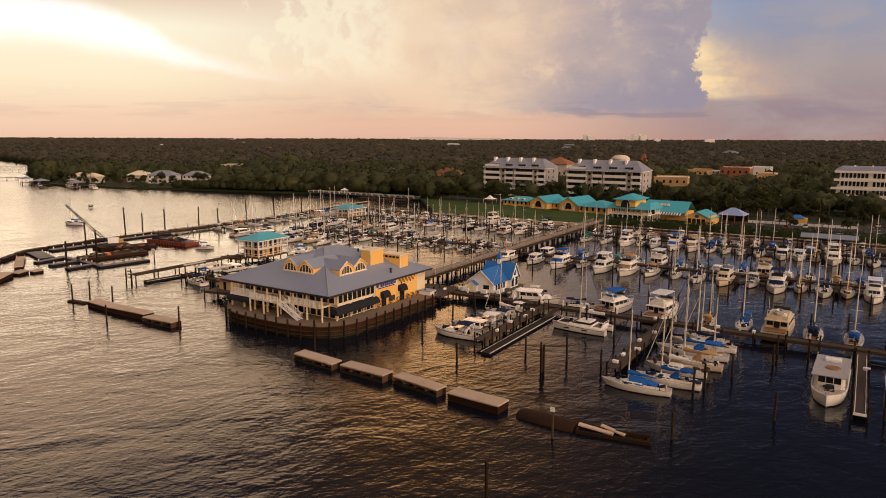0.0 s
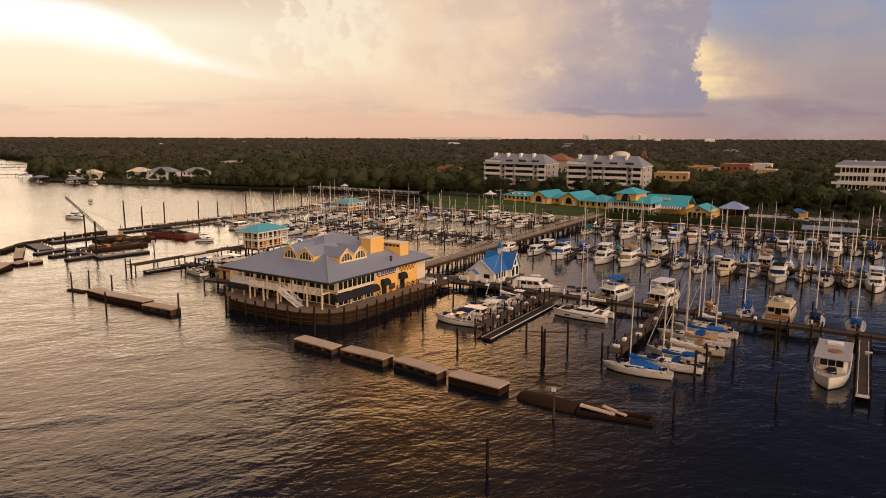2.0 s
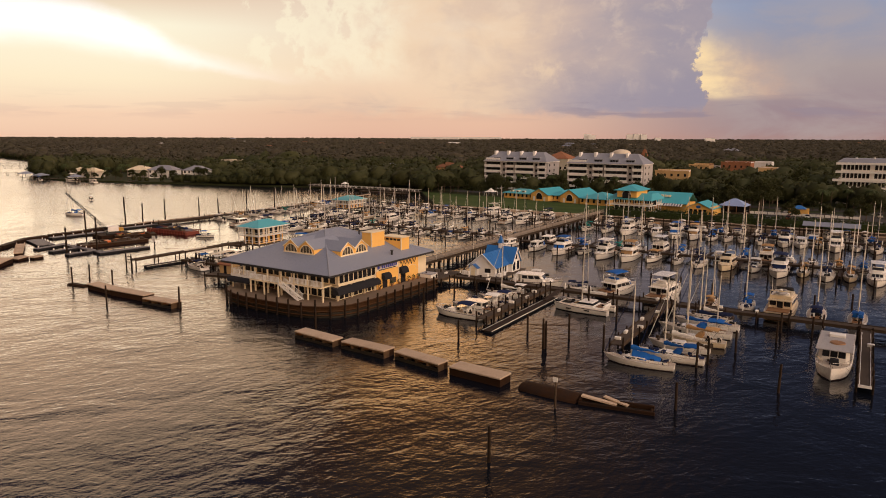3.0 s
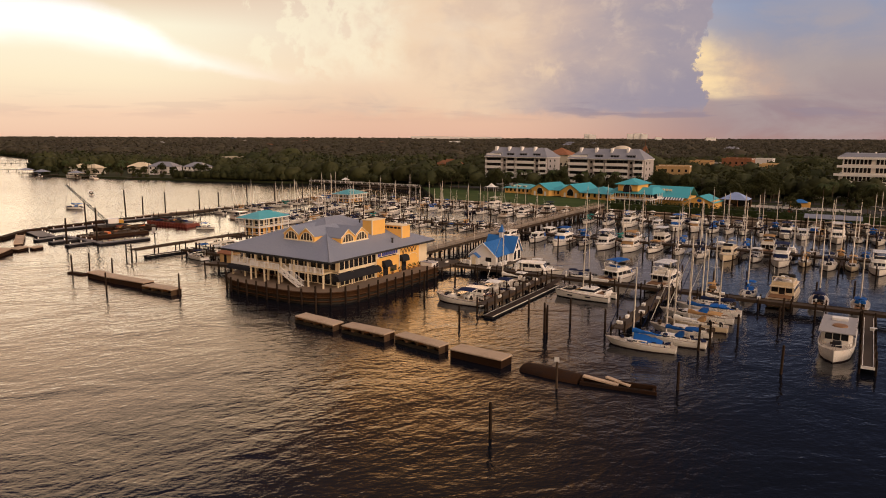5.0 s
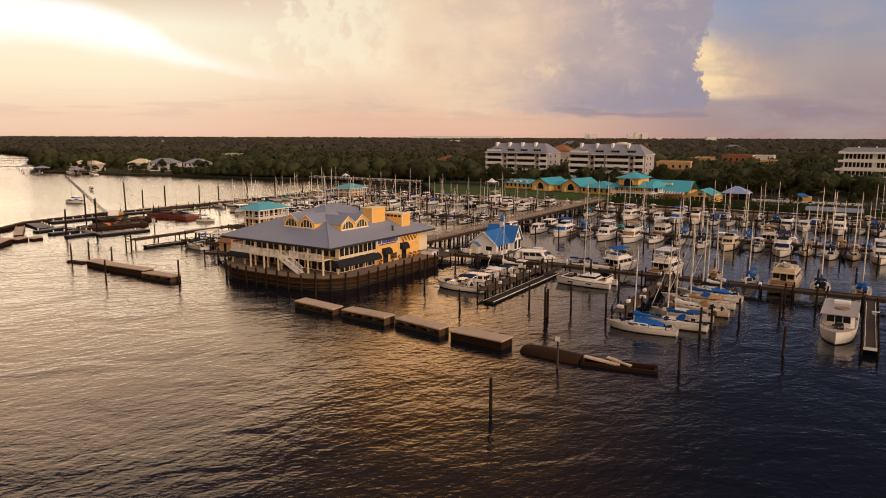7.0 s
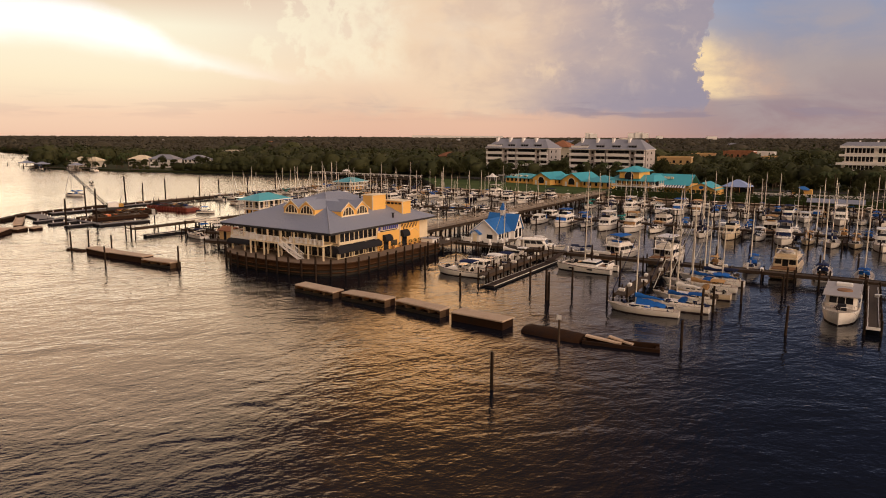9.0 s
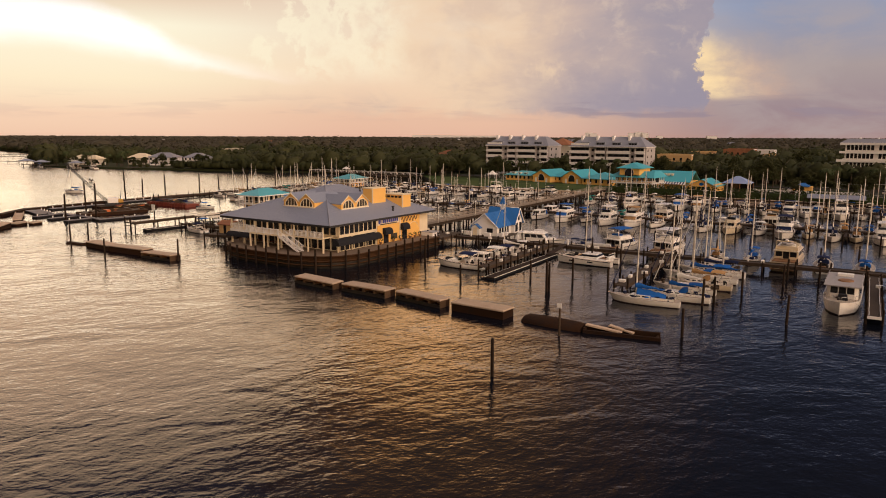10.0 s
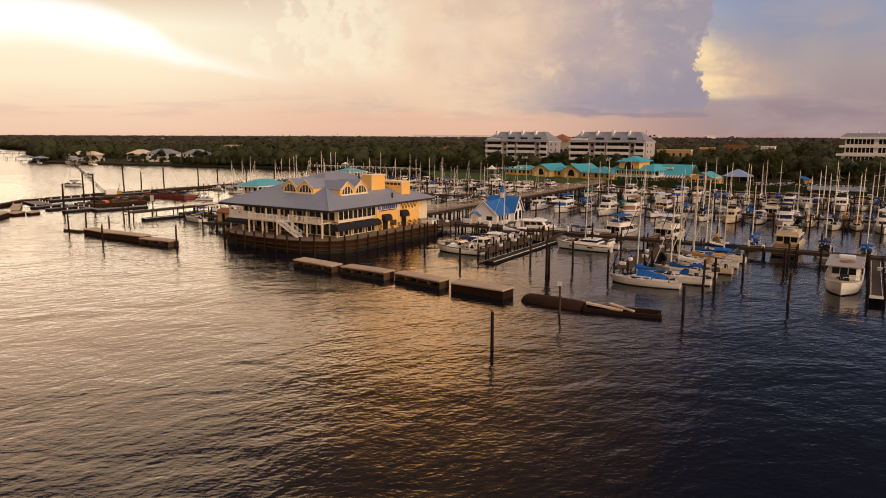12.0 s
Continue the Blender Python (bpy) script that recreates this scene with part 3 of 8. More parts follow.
def leaf_clump(geo, c, r, n, size, rnd, squash=1.0):
    """Many small leaf cards in an uneven ball."""
    for _ in range(n):
        a, b = rnd.uniform(0, 2 * math.pi), rnd.uniform(-0.6, 1)
        q = rnd.uniform(0.55, 1.0) * r
        p = Vector((c[0] + q * math.cos(a) * math.sqrt(max(0, 1 - b * b)), c[1] + q * math.sin(a) * math.sqrt(max(0, 1 - b * b)), c[2] + q * b * squash))
        u = Vector((rnd.gauss(0, 1), rnd.gauss(0, 1), rnd.gauss(0, 0.6))).normalized() * size * rnd.uniform(0.6, 1.3)
        w = u.cross(Vector((rnd.gauss(0, 1), rnd.gauss(0, 1), rnd.gauss(0, 1)))).normalized() * size * rnd.uniform(0.5, 0.9)
        geo.quad(p - u, p - w * 0.6, p + u, p + w)


for i in range(170):
    leaf_clump(hedge_geo, (-7 + i * 1.12, 173.8 + rng.uniform(-0.3, 0.5), 1.9 + rng.uniform(0, 0.4)), 1.3, 34, 0.34, rng)
    leaf_clump(hedge_geo, (-7 + i * 1.12, 174.9 + rng.uniform(-0.4, 0.5), 3.2 + rng.uniform(0, 0.6)), 1.35, 38, 0.34, rng)
solid("hedge", hedge_geo, HEDGE, here(0, 0), "tall dense dark green hedge on the seawall", "hedge", kind="stuff")


# ---- docks ----
def pile_geo(h=3.0, r=0.17, below=1.2, seed=0):
    g, n = Geo(), 8
    rings = []
    for z, q in ((-below, 1.05), (0.4, 1.0), (h - 0.12, 0.92), (h, 0.7)):
        rings.append([(r * q * math.cos(2 * math.pi * i / n), r * q * math.sin(2 * math.pi * i / n), z) for i in range(n)])
    return g.loft(rings)


def dock(name, x0, y0, x1, y1, width, z, label, spacing=4.0, pile_h=2.6, floating=False, piles=True):
    """A straight dock with planks, edge beams and paired piles."""
    length = math.hypot(x1 - x0, y1 - y0)
    turn = math.degrees(math.atan2(y1 - y0, x1 - x0))
    d = thing(name, here(x0, y0, 0, turn), label, "dock", "marina docks")
    h = width / 2
    part("deck", Geo().box(0, length, -h, h, z - 0.12, z), DARKPLANK if floating else PLANK, d)
    for s in (-1, 1):
        part("edge_beam", Geo().box(0, length, s * h - 0.04, s * h + 0.04, z - 0.05, z + 0.03) if floating else Geo().box(0, length, s * h - 0.09, s * h + 0.09, z - 0.42, z + 0.1), GEL if floating else WOOD, d)
    if floating:
        part("float", Geo().box(0.1, length - 0.1, -h + 0.1, h - 0.1, -0.3, z - 0.13), BLACK, d)
    if piles:
        n = max(2, int(length / spacing))
        mesh = pile_geo(pile_h, 0.15).mesh("support_post", PILE)
        for i in range(n + 1):
            for s in (-1, 1):
                ob = new("support_post", mesh)
                ob.parent = d
                ob.location = (min(length - 0.2, 0.2 + i * length / n), s * (h + 0.16), 0)
                ob.scale = (1, 1, random.uniform(0.7, 1.15))
    return d


dock("dock", -3, 42, 92, 42, 2.2, 1.35, "weathered grey timber main dock on piles", 5.0, 2.1)
dock("dock", 23.4, 13.5, 23.4, 41, 1.6, 1.35, "timber finger dock with dark tall piles", 2.7, 2.7)
dock("floating_dock", 26.2, 10.5, 26.2, 38, 1.7, 0.42, "low floating dock with white edges", piles=False, floating=True)
dock("dock", 47.0, 11.5, 47.0, 41, 1.7, 1.35, "timber finger dock with white dock boxes", 4.2, 2.2)
plank_finger = dock("dock", 78.3, 12.0, 78.3, 41, 1.45, 1.1, "weathered timber finger dock with plank end", 4.0, 1.8)
dock("dock", -8, 97, 92, 97, 2.0, 1.3, "timber dock among moored boats", 6.0, 2.2)
dock("dock", -8, 144, 92, 144, 2.0, 1.3, "timber dock near the seawall", 6.0, 2.2)
dock("dock", -13, 103, -102, 103, 2.0, 1.3, "timber dock among moored sailing boats", 4.2, 3.2)
dock("dock", -13, 148, -116, 148, 2.0, 1.3, "timber dock below the lawn", 4.6, 3.2)
dock("dock", -134, 66, -134, 168, 2.4, 1.0, "long grey outer dock beside the breakwater", 7.0, 2.0)
dock("dock", -8, 168.8, 92, 168.8, 1.6, 1.3, "timber dock along the seawall", 6.0, 2.0)
dock("dock", -118, 166, -60, 166, 1.6, 1.3, "timber dock under the lawn bank", 6.0, 2.0)
# a ramp from the main dock to the floating one
solid("gangway", Geo().slab([(-0.5, 0, 1.4), (0.5, 0, 1.4), (0.5, -7.0, 0.65), (-0.5, -7.0, 0.65)], 0.12).box(-0.55, -0.48, -7, 0, 0.9, 0.98).box(0.48, 0.55, -7, 0, 0.9, 0.98),
      DARKPLANK, here(26.2, 41.0), "narrow aluminium gangway down to the floating dock", "gangway")

# white hoses and an end board on the plank finger dock
for dx in (-0.6, 0.6):
    solid("dock_hose", Geo().path([Vector((dx + 0.012 * math.sin(i * 1.7), 12.1 + i * 1.4, 1.16 + 0.02 * (i % 2))) for i in range(20)], 0.045, 5), WHITE, here(78.3, 0), "straight white hose along the dock edge", "hose", "dock hoses")
solid("end_board", Geo().box(-0.75, 0.75, -0.12, 0, -0.25, 0.12), WHITE, here(78.3, 12.0, 1.0), "white fender board at the dock end", "fender board", bevel=0.02)
# white dock boxes and service posts
chest = Geo().box(-0.46, 0.46, -0.24, 0.24, 0, 0.36).box(-0.49, 0.49, -0.27, 0.27, 0.36, 0.46, taper=0.06)
lockers = [(46.5, 14, 1.35), (46.5, 18, 1.35), (47.6, 22, 1.35), (46.5, 27, 1.35), (47.5, 33, 1.35), (23.8, 19.5, 1.35), (23.0, 26, 1.35), (23.8, 31, 1.35), (23.0, 36, 1.35), (10, 41.4, 1.35),
           (22, 42.6, 1.35), (31, 42.6, 1.35), (33, 41.4, 1.35), (45, 42.6, 1.35), (56, 42.6, 1.35), (62, 42.6, 1.35), (78.9, 31, 1.1), (-1, 42.4, 1.35)]
for i, (x, y, z) in enumerate(lockers):
    solid("dock_box", chest, GEL, here(x, y, z, 90 * (i % 2)), "white plastic dock locker on the planks", "dock box", "dock lockers", bevel=0.03)
post = Geo().box(-0.12, 0.12, -0.12, 0.12, 0, 0.95).box(-0.16, 0.16, -0.16, 0.16, 0.95, 1.15, taper=0.05)
for x in range(4, 88, 11):
    for y in (42.7, 97.7, 144.6):
        solid("power_pedestal", post, WHITE, here(x + (y % 3), y, 1.34), "white shore power pedestal on a dock", "power pedestal", "dock pedestals")


def lamp_post(x, y, z, h=3.4):
    t = thing("dock_lamp", here(x, y, z), "slim dock lamp post with a round head", "lamp post", "dock lamps")
    part("pole", Geo().tube((0, 0, 0), (0, 0, h), 0.05, 0.035), MAST, t)
    part("lamp_head", Geo().loft([[(0.16 * q * math.cos(a * math.pi / 4), 0.16 * q * math.sin(a * math.pi / 4), h + zz) for a in range(8)] for zz, q in ((0, 0.5), (0.1, 1), (0.25, 1), (0.34, 0.3))]), WHITE, t)
    return t


for y in (52, 70, 90, 112, 134, 156):
    lamp_post(-9.4, y, 2.3)

# the boardwalk from the restaurant to the shore
bw = thing("boardwalk", here(-11.4, 40, 0), "long raised timber boardwalk with grey railings", "boardwalk")
part("deck", Geo().box(-1.8, 1.8, -4, 136, 2.05, 2.25), GREYPLANK, bw)
for s in (-1, 1):
    part("edge_beam", Geo().box(s * 1.8 - 0.1, s * 1.8 + 0.1, -4, 136, 1.65, 2.25 + 0.003), WOOD, bw)
    for k_, z in enumerate((2.6, 2.95, 3.3)):
        part("rail", Geo().box(s * 1.75 - 0.05, s * 1.75 + 0.05, -3, 135, z - 0.06, z + 0.06), GREYPLANK, bw)
    rail_post = Geo().box(-0.07, 0.07, -0.07, 0.07, 0, 1.1).mesh("rail_post", GREYPLANK)
    for i in range(29):
        ob = new("rail_post", rail_post)
        ob.parent, ob.location = bw, (s * 1.75, -3 + i * 4.8, 2.26)
bent_pile = pile_geo(2.0, 0.2).mesh("support_post", PILE)
cap_mesh = Geo().box(-2.1, 2.1, -0.18, 0.18, 1.3, 1.6).mesh("cross_beam", WOOD)
for i in range(32):
    for s in (-1.55, 0, 1.55):
        ob = new("support_post", bent_pile)
        ob.parent, ob.location, ob.scale = bw, (s, -3.5 + i * 4.4, 0), (1, 1, 0.8)
    ob = new("cross_beam", cap_mesh)
    ob.parent, ob.location = bw, (0, -3.5 + i * 4.4, 0)
# the low landing between restaurant, boardwalk and main dock
dock("dock", -3, 36, -3, 46, 9.0, 1.45, "broad timber landing beside the restaurant", 3.0, 2.2)

# mooring piles
stake = pile_geo(3.4, 0.17).mesh("mooring_post", PILE)
tall = pile_geo(8.5, 0.24, 2).mesh("mooring_post", PILE)


def mooring(x, y, h=1.0, mesh=stake, label="dark timber mooring pile standing in the water"):
    ob = new("mooring_post", mesh)
    ob.matrix_basis = MARINA @ here(x, y, 0, rng.uniform(0, 90)) @ pose(0, 0, 0, rng.uniform(-1.2, 1.2), rng.uniform(-1.2, 1.2))
    ob.scale = (1, 1, h)
    return tagged(ob, label, "mooring pile", "mooring piles")


singles = [(47.2, -28.7, 1.1), (59.6, -5.6, 1.0), (69.2, 6.7, 1.1), (44.9, 12.3, 1.1), (-29.2, -5.3, 1.2), (-42.6, -11.0, 1.1), (-63.8, -5.0, 1.2), (-64.4, -0.9, 1.15), (-59.2, 1.0, 0.9),
           (10.7, 15.5, 1.4), (38.6, 14.5, 1.2), (35.1, 33, 1.4), (42.1, 27.3, 1.2), (23.9, 5.3, 0.9), (3.2, -4.6, 1.1), (31.5, 14.5, 0.9), (62, 21, 1.0), (66.5, 30, 1.0), (66.5, 36, 1.0), (71, 36, 1.0)]
for x, y, h in singles:
    mooring(x, y, h)
for k_, (a, b) in enumerate(((-0.22, 0.1), (0.2, 0.12), (0.0, -0.22))):
    mooring(37.2 + a, 8.0 + b, 1.35 - 0.1 * k_)
for x, y in ((-102.3, 16.1), (-128.6, 37.5), (-99.3, 22.7), (-146.2, 62.8), (-150.2, 72.4), (-143.3, 76.9), (-140.6, 90.0), (-137.1, 96.3), (-138.5, 112), (-139, 128), (-140, 146)):
    mooring(x, y, rng.uniform(0.75, 1.15), tall, "tall dark steel guide pile beside the outer dock")
for x in range(-4, 90, 7):
    for y in (81.0, 113.5, 131.0, 160.5):
        mooring(x + rng.uniform(-0.6, 0.6), y + rng.uniform(-1, 1), rng.uniform(0.7, 1.1))
for x in range(34, 90, 6):
    mooring(x, 57.5 + rng.uniform(-1.5, 1), rng.uniform(0.8, 1.15))
for x in range(-100, -14, 9):
    for y in (87.0, 118.0, 132.0, 164):
        mooring(x + rng.uniform(-0.8, 0.8), y + rng.uniform(-1, 1), rng.uniform(0.7, 1.1))
for x, y in ((58.5, 11), (59.5, 13.5), (12, 24), (13, 31), (81, 14)):
    mooring(x, y, 1.1)

# the channel mark with a small white board
mark = thing("channel_marker", here(47.5, -12.7), "grey marker post with a small white board", "marker post")
part("post", pile_geo(3.6, 0.14), WOOD, mark)
part("board", Geo().box(-0.28, 0.28, -0.2, -0.15, 3.3, 3.85), WHITE, mark, "small white board")

# ---- the wave breaker of concrete caissons ----


def caisson(x0, y0, x1, y1, width, arches, tilt=0.0, z=0.0):
    """A hollow concrete box; its wall towards the open water has openings."""
    length = math.hypot(x1 - x0, y1 - y0)
    turn = math.degrees(math.atan2(y1 - y0, x1 - x0))
    c = thing("breakwater_caisson", here(x0, y0, z, turn) @ pose(0, 0, 0, tilt, 0.6 * tilt, 0), "stained concrete breakwater caisson with dark openings", "breakwater", "breakwater caissons")
    # sides and sill are coloured much darker than the slab
    part("top_slab", Geo().box(0, length, 0, width, 0.95, 1.17), CONCRETE, c, "pale worn concrete top", bevel=0.05)
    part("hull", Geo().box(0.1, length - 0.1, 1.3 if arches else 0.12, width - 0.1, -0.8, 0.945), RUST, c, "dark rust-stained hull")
    if arches:
        n = arches
        pw = length / n
        for i in range(n + 1):
            part("pier", Geo().box(max(0.03, i * pw - 0.15), min(length - 0.03, i * pw + 0.15), 0.06, 1.3, -0.8, 0.948), STAINED, c, "pale stained pier edge")
            if i < n:
                a_, b_ = i * pw + 0.151, (i + 1) * pw - 0.151
                low = [0.95 - rng.uniform(0.04, 0.3) for _ in range(7)]
                edge = [(a_ + (b_ - a_) * j / 6, 0.95) for j in range(7)] + [(a_ + (b_ - a_) * j / 6, low[j]) for j in range(6, -1, -1)]
                part("broken_edge", Geo().loft([[(x_, y_, z_) for x_, z_ in edge] for y_ in (0.03, 0.2)]), STAINED, c)
        for i in range(0, n, 2):
            x_ = (i + 0.5) * pw + rng.uniform(-0.2, 0.2)
            part("rust_bracket", Geo().box(x_ - pw * 0.2, x_ + pw * 0.2, -0.04, 0.02, 0.9 + rng.uniform(-0.12, 0.03), 1.0), RUSTBRIGHT, c, "orange-brown rusty edge plate")
        part("sill", Geo().box(0.05, length - 0.05, -0.02, 0.3, -0.8, 0.4), WETSHADEWOOD, c, "dark low sill")
    return c


caisson(1.74, -7.85, 10.1, -8.6, 2.35, 4, 1.2, -0.02)
caisson(11.44, -8.25, 19.82, -8.85, 2.5, 4, -0.8, -0.02)
caisson(21.1, -8.1, 29.3, -9.4, 2.2, 4, 0.5, 0.02)
caisson(31.0, -9.55, 39.04, -10.2, 2.8, 0, -0.4, 0.03)
caisson(-58.6, -5.1, -50.0, -5.7, 2.6, 0, 0.8, -0.02)
caisson(-49.6, -5.9, -39.0, -5.8, 2.5, 0, -0.6, 0.05)
caisson(-38.2, -6.7, -29.9, -6.6, 2.5, 3, -1.2, -0.1)
# an old rusting tank hull and a broken wall beyond the caissons
wreck = thing("sunken_hull", here(41.2, -8.3, -0.28, -4), "rust-brown half-sunken round hull", "wreck")
part("hull", Geo().loft([[(x, 1.5 * w * math.cos(a * math.pi / 8), 1.0 * w * math.sin(a * math.pi / 8) + 0.1) for a in range(16)] for x, w in ((0, 0.75), (0.5, 1.0), (4, 1.08), (7.2, 1.0), (7.9, 0.9))]), RUST, wreck, smooth=True)
wall = thing("broken_breakwater", here(49.2, -9.3, -0.25, 9), "broken tilted concrete breakwater, awash", "breakwater")
part("wall", Geo().box(0, 8.8, -0.9, -0.6, -0.9, 0.66), RUST, wall, bevel=0.06)
part("wall", Geo().box(0, 8.6, 0.6, 0.9, -0.9, 0.84), RUST, wall, bevel=0.06)
part("wall", Geo().box(0, 0.3, -0.59, 0.59, -0.9, 0.8).box(8.2, 8.5, -0.59, 0.59, -0.9, 0.6), RUST, wall, bevel=0.06)
# floor coloured dark for the shade inside the hollow
part("silted_floor", Geo().box(0.31, 8.19, -0.59, 0.59, -0.9, 0.28), WETSHADEWOOD, wall, "dark floor of the hollow")
part("loose_slab", Geo().box(0, 4.2, -0.35, 0.35, 0, 0.18, pose(0.2, 0.4, 0.9, 0, 6, -4)), CONCRETE, wall, "pale broken slab")
part("loose_slab", Geo().box(0, 3.0, -0.3, 0.3, 0, 0.16, pose(2.8, 1.0, 0.95, 0, 9, -14)), CONCRETE, wall, "pale broken slab")
raft = solid("mooring_raft", Geo().box(-2.6, 2.6, -0.8, 0.8, -0.2, 0.35, taper=0.2), RUST, here(-63.4, -4.2, 0, 4), "low dark mooring raft beside piles", "raft", bevel=0.05)

# ---- the outer breakwater on the far side ----
LINE = [(-117.5, 2.5), (-126.6, 11.5), (-132.5, 18.6), (-136.8, 24.1), (-137.9, 31.0), (-138.3, 43), (-139.8, 50.9), (-139.4, 62.2), (-140.3, 68.4), (-139.5, 76), (-138.1, 86.2), (-138.6, 95.9), (-138.1, 106.8),
        (-137.1, 121.2), (-139.5, 137), (-142.3, 154.7), (-144, 171), (-145.5, 188), (-147, 205)]
for i, (p_, q_) in enumerate(zip(LINE, LINE[1:])):
    l, a = math.hypot(q_[0] - p_[0], q_[1] - p_[1]) - rng.uniform(0.3, 1.2), math.degrees(math.atan2(q_[1] - p_[1], q_[0] - p_[0]))
    b = thing("breakwater_caisson", here(p_[0], p_[1], rng.uniform(-0.12, 0.12), a + rng.uniform(-1.5, 1.5)), "dark weathered breakwater section", "breakwater", "outer breakwater sections")
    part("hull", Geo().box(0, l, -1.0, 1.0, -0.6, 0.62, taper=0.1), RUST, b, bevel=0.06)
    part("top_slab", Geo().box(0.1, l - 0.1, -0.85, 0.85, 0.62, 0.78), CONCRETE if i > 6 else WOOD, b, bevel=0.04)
# pale floating sections and stray blocks inside it
for i in range(3):
    b = thing("float_section", here(-127.5 + i * 5.2, 17.4 - i * 2.9, 0, -29.5) @ Matrix.Diagonal((0.8, 0.62, 1, 1)), "pale mossy floating dock section", "float", "pale float sections")
    part("pontoon", Geo().box(0.2, 6.6, -1.6, 1.6, -0.4, 0.35), RUST, b)
    part("deck", Geo().box(0, 6.8, -1.75, 1.75, 0.352, 0.6), CONCRETE, b, bevel=0.05)
    for s_ in (-1, 1):
        part("kerb", Geo().box(0, 6.8, s_ * 1.6 - 0.12, s_ * 1.6 + 0.12, 0.602, 0.95), CONCRETE, b)
for x, y, l, w, h, a in ((-101.5, -1.0, 6.5, 3.2, 1.2, 130), (-104.5, 5.2, 3.4, 2.4, 0.8, 110), (-103.0, 8.6, 2.6, 1.8, 0.7, 96)):
    b = thing("breakwater_caisson", here(x, y, 0, a) @ pose(0, 0, 0, 2, -2), "loose stained concrete block, half awash", "breakwater")
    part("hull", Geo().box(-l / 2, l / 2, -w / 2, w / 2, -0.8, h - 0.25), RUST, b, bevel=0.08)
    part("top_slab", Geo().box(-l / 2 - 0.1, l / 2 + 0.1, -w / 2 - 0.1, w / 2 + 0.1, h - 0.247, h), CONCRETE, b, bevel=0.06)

# ---- timber pier with boat lifts left of the restaurant ----
pier = dock("dock", -72.4, 15, -72.0, 58, 1.3, 1.8, "raised timber pier on tall piles", 6.0, 1.75)
ladder = thing("landing_frame", here(-72.6, 14.0), "timber ladder frame at the pier end", "ladder")
for dx in (-1.0, 1.0):
    part("upright", pile_geo(3.3, 0.17), PILE, ladder).location.x = dx
for z in (1.2, 1.9, 2.6):
    part("rung", Geo().box(-1.1, 1.1, -0.1, 0.1, z, z + 0.16), WOOD, ladder)
dock("floating_dock", -68.6, 15.5, -67.0, 29, 1.8, 0.5, "low dark floating dock beside a pier", piles=False, floating=True)
dock("dock", -64, 23, -40, 23, 1.4, 1.5, "timber lift dock with small boats", 3.0, 2.4)
dock("dock", -58, 31, -36, 31, 1.6, 1.5, "timber lift dock behind the restaurant", 3.0, 2.4)
for x in (-62, -57, -52, -47):
    t = thing("boat_lift", here(x, 26.5), "steel boat lift with timber corner piles", "boat lift", "boat lifts")
    for dx in (-2.0, 2.0):
        for dy in (-3.0, 3.0):
            part("support_post", Geo().tube((dx, dy, -1), (dx, dy, 3.4), 0.17, 0.15, 8), PILE, t)
        part("beam", Geo().box(dx - 0.12, dx + 0.12, -3.3, 3.3, 3.4, 3.7), MAST, t)
    for dy in (-1.5, 1.5):
        part("cradle", Geo().box(-2.0, 2.0, dy - 0.1, dy + 0.1, 1.5, 1.7), DARKSTEEL, t)
hut = thing("dock_hut", here(-41.5, 17.5, 1.5), "small tan wooden hut on a dock", "hut")
part("wall", Geo().box(-1.8, 1.8, -1.3, 1.3, 0, 2.1), TOWNWALL, hut)
part("roof", Geo().gable(-2.1, 2.1, -1.7, 1.7, 2.05, 2.8), BRICKRED, hut)
part("door", Geo().box(-0.4, 0.4, -1.35, -1.3, 0, 1.9), GLASS, hut)
dock("dock", -45, 15.2, -35, 17.5, 4.5, 1.45, "timber platform under a small hut", 3.0, 2.0)

# ---- construction floats, crane barge ----
for x0, y0, x1, y1, w in ((-115.6, 15.1, -117, 23.0, 2.0), (-108.1, 14.9, -108.4, 23.0, 2.0), (-99.8, 14.6, -100.1, 21.5, 2.0), (-119, 24.0, -96.5, 22.0, 1.8), (-95.6, 20.6, -93.6, 34.3, 2.2), (-132.6, 28.6, -131.6, 45.2, 2.8),
                         (-135, 51.8, -133.8, 71.7, 2.6), (-133.0, 24.0, -119.5, 20.4, 4.2)):
    l, a = math.hypot(x1 - x0, y1 - y0), math.degrees(math.atan2(y1 - y0, x1 - x0))
    f_ = thing("work_float", here(x0, y0, 0, a), "blue-grey construction float with low deck", "float", "construction floats")
    part("pontoon", Geo().box(0, l, -w / 2, w / 2, -0.3, 0.42, taper=0.05), BLACK, f_)
    part("deck", Geo().box(0.05, l - 0.05, -w / 2 + 0.05, w / 2 - 0.05, 0.425, 0.55), GREYFLOAT, f_)
    for i in range(int(l / 3)):
        part("cleat", Geo().box(1.5 + i * 3 - 0.12, 1.5 + i * 3 + 0.12, w / 2 - 0.35, w / 2 - 0.15, 0.55, 1.05), rng.choice((WHITE, WHITE, DARKSTEEL)), f_)


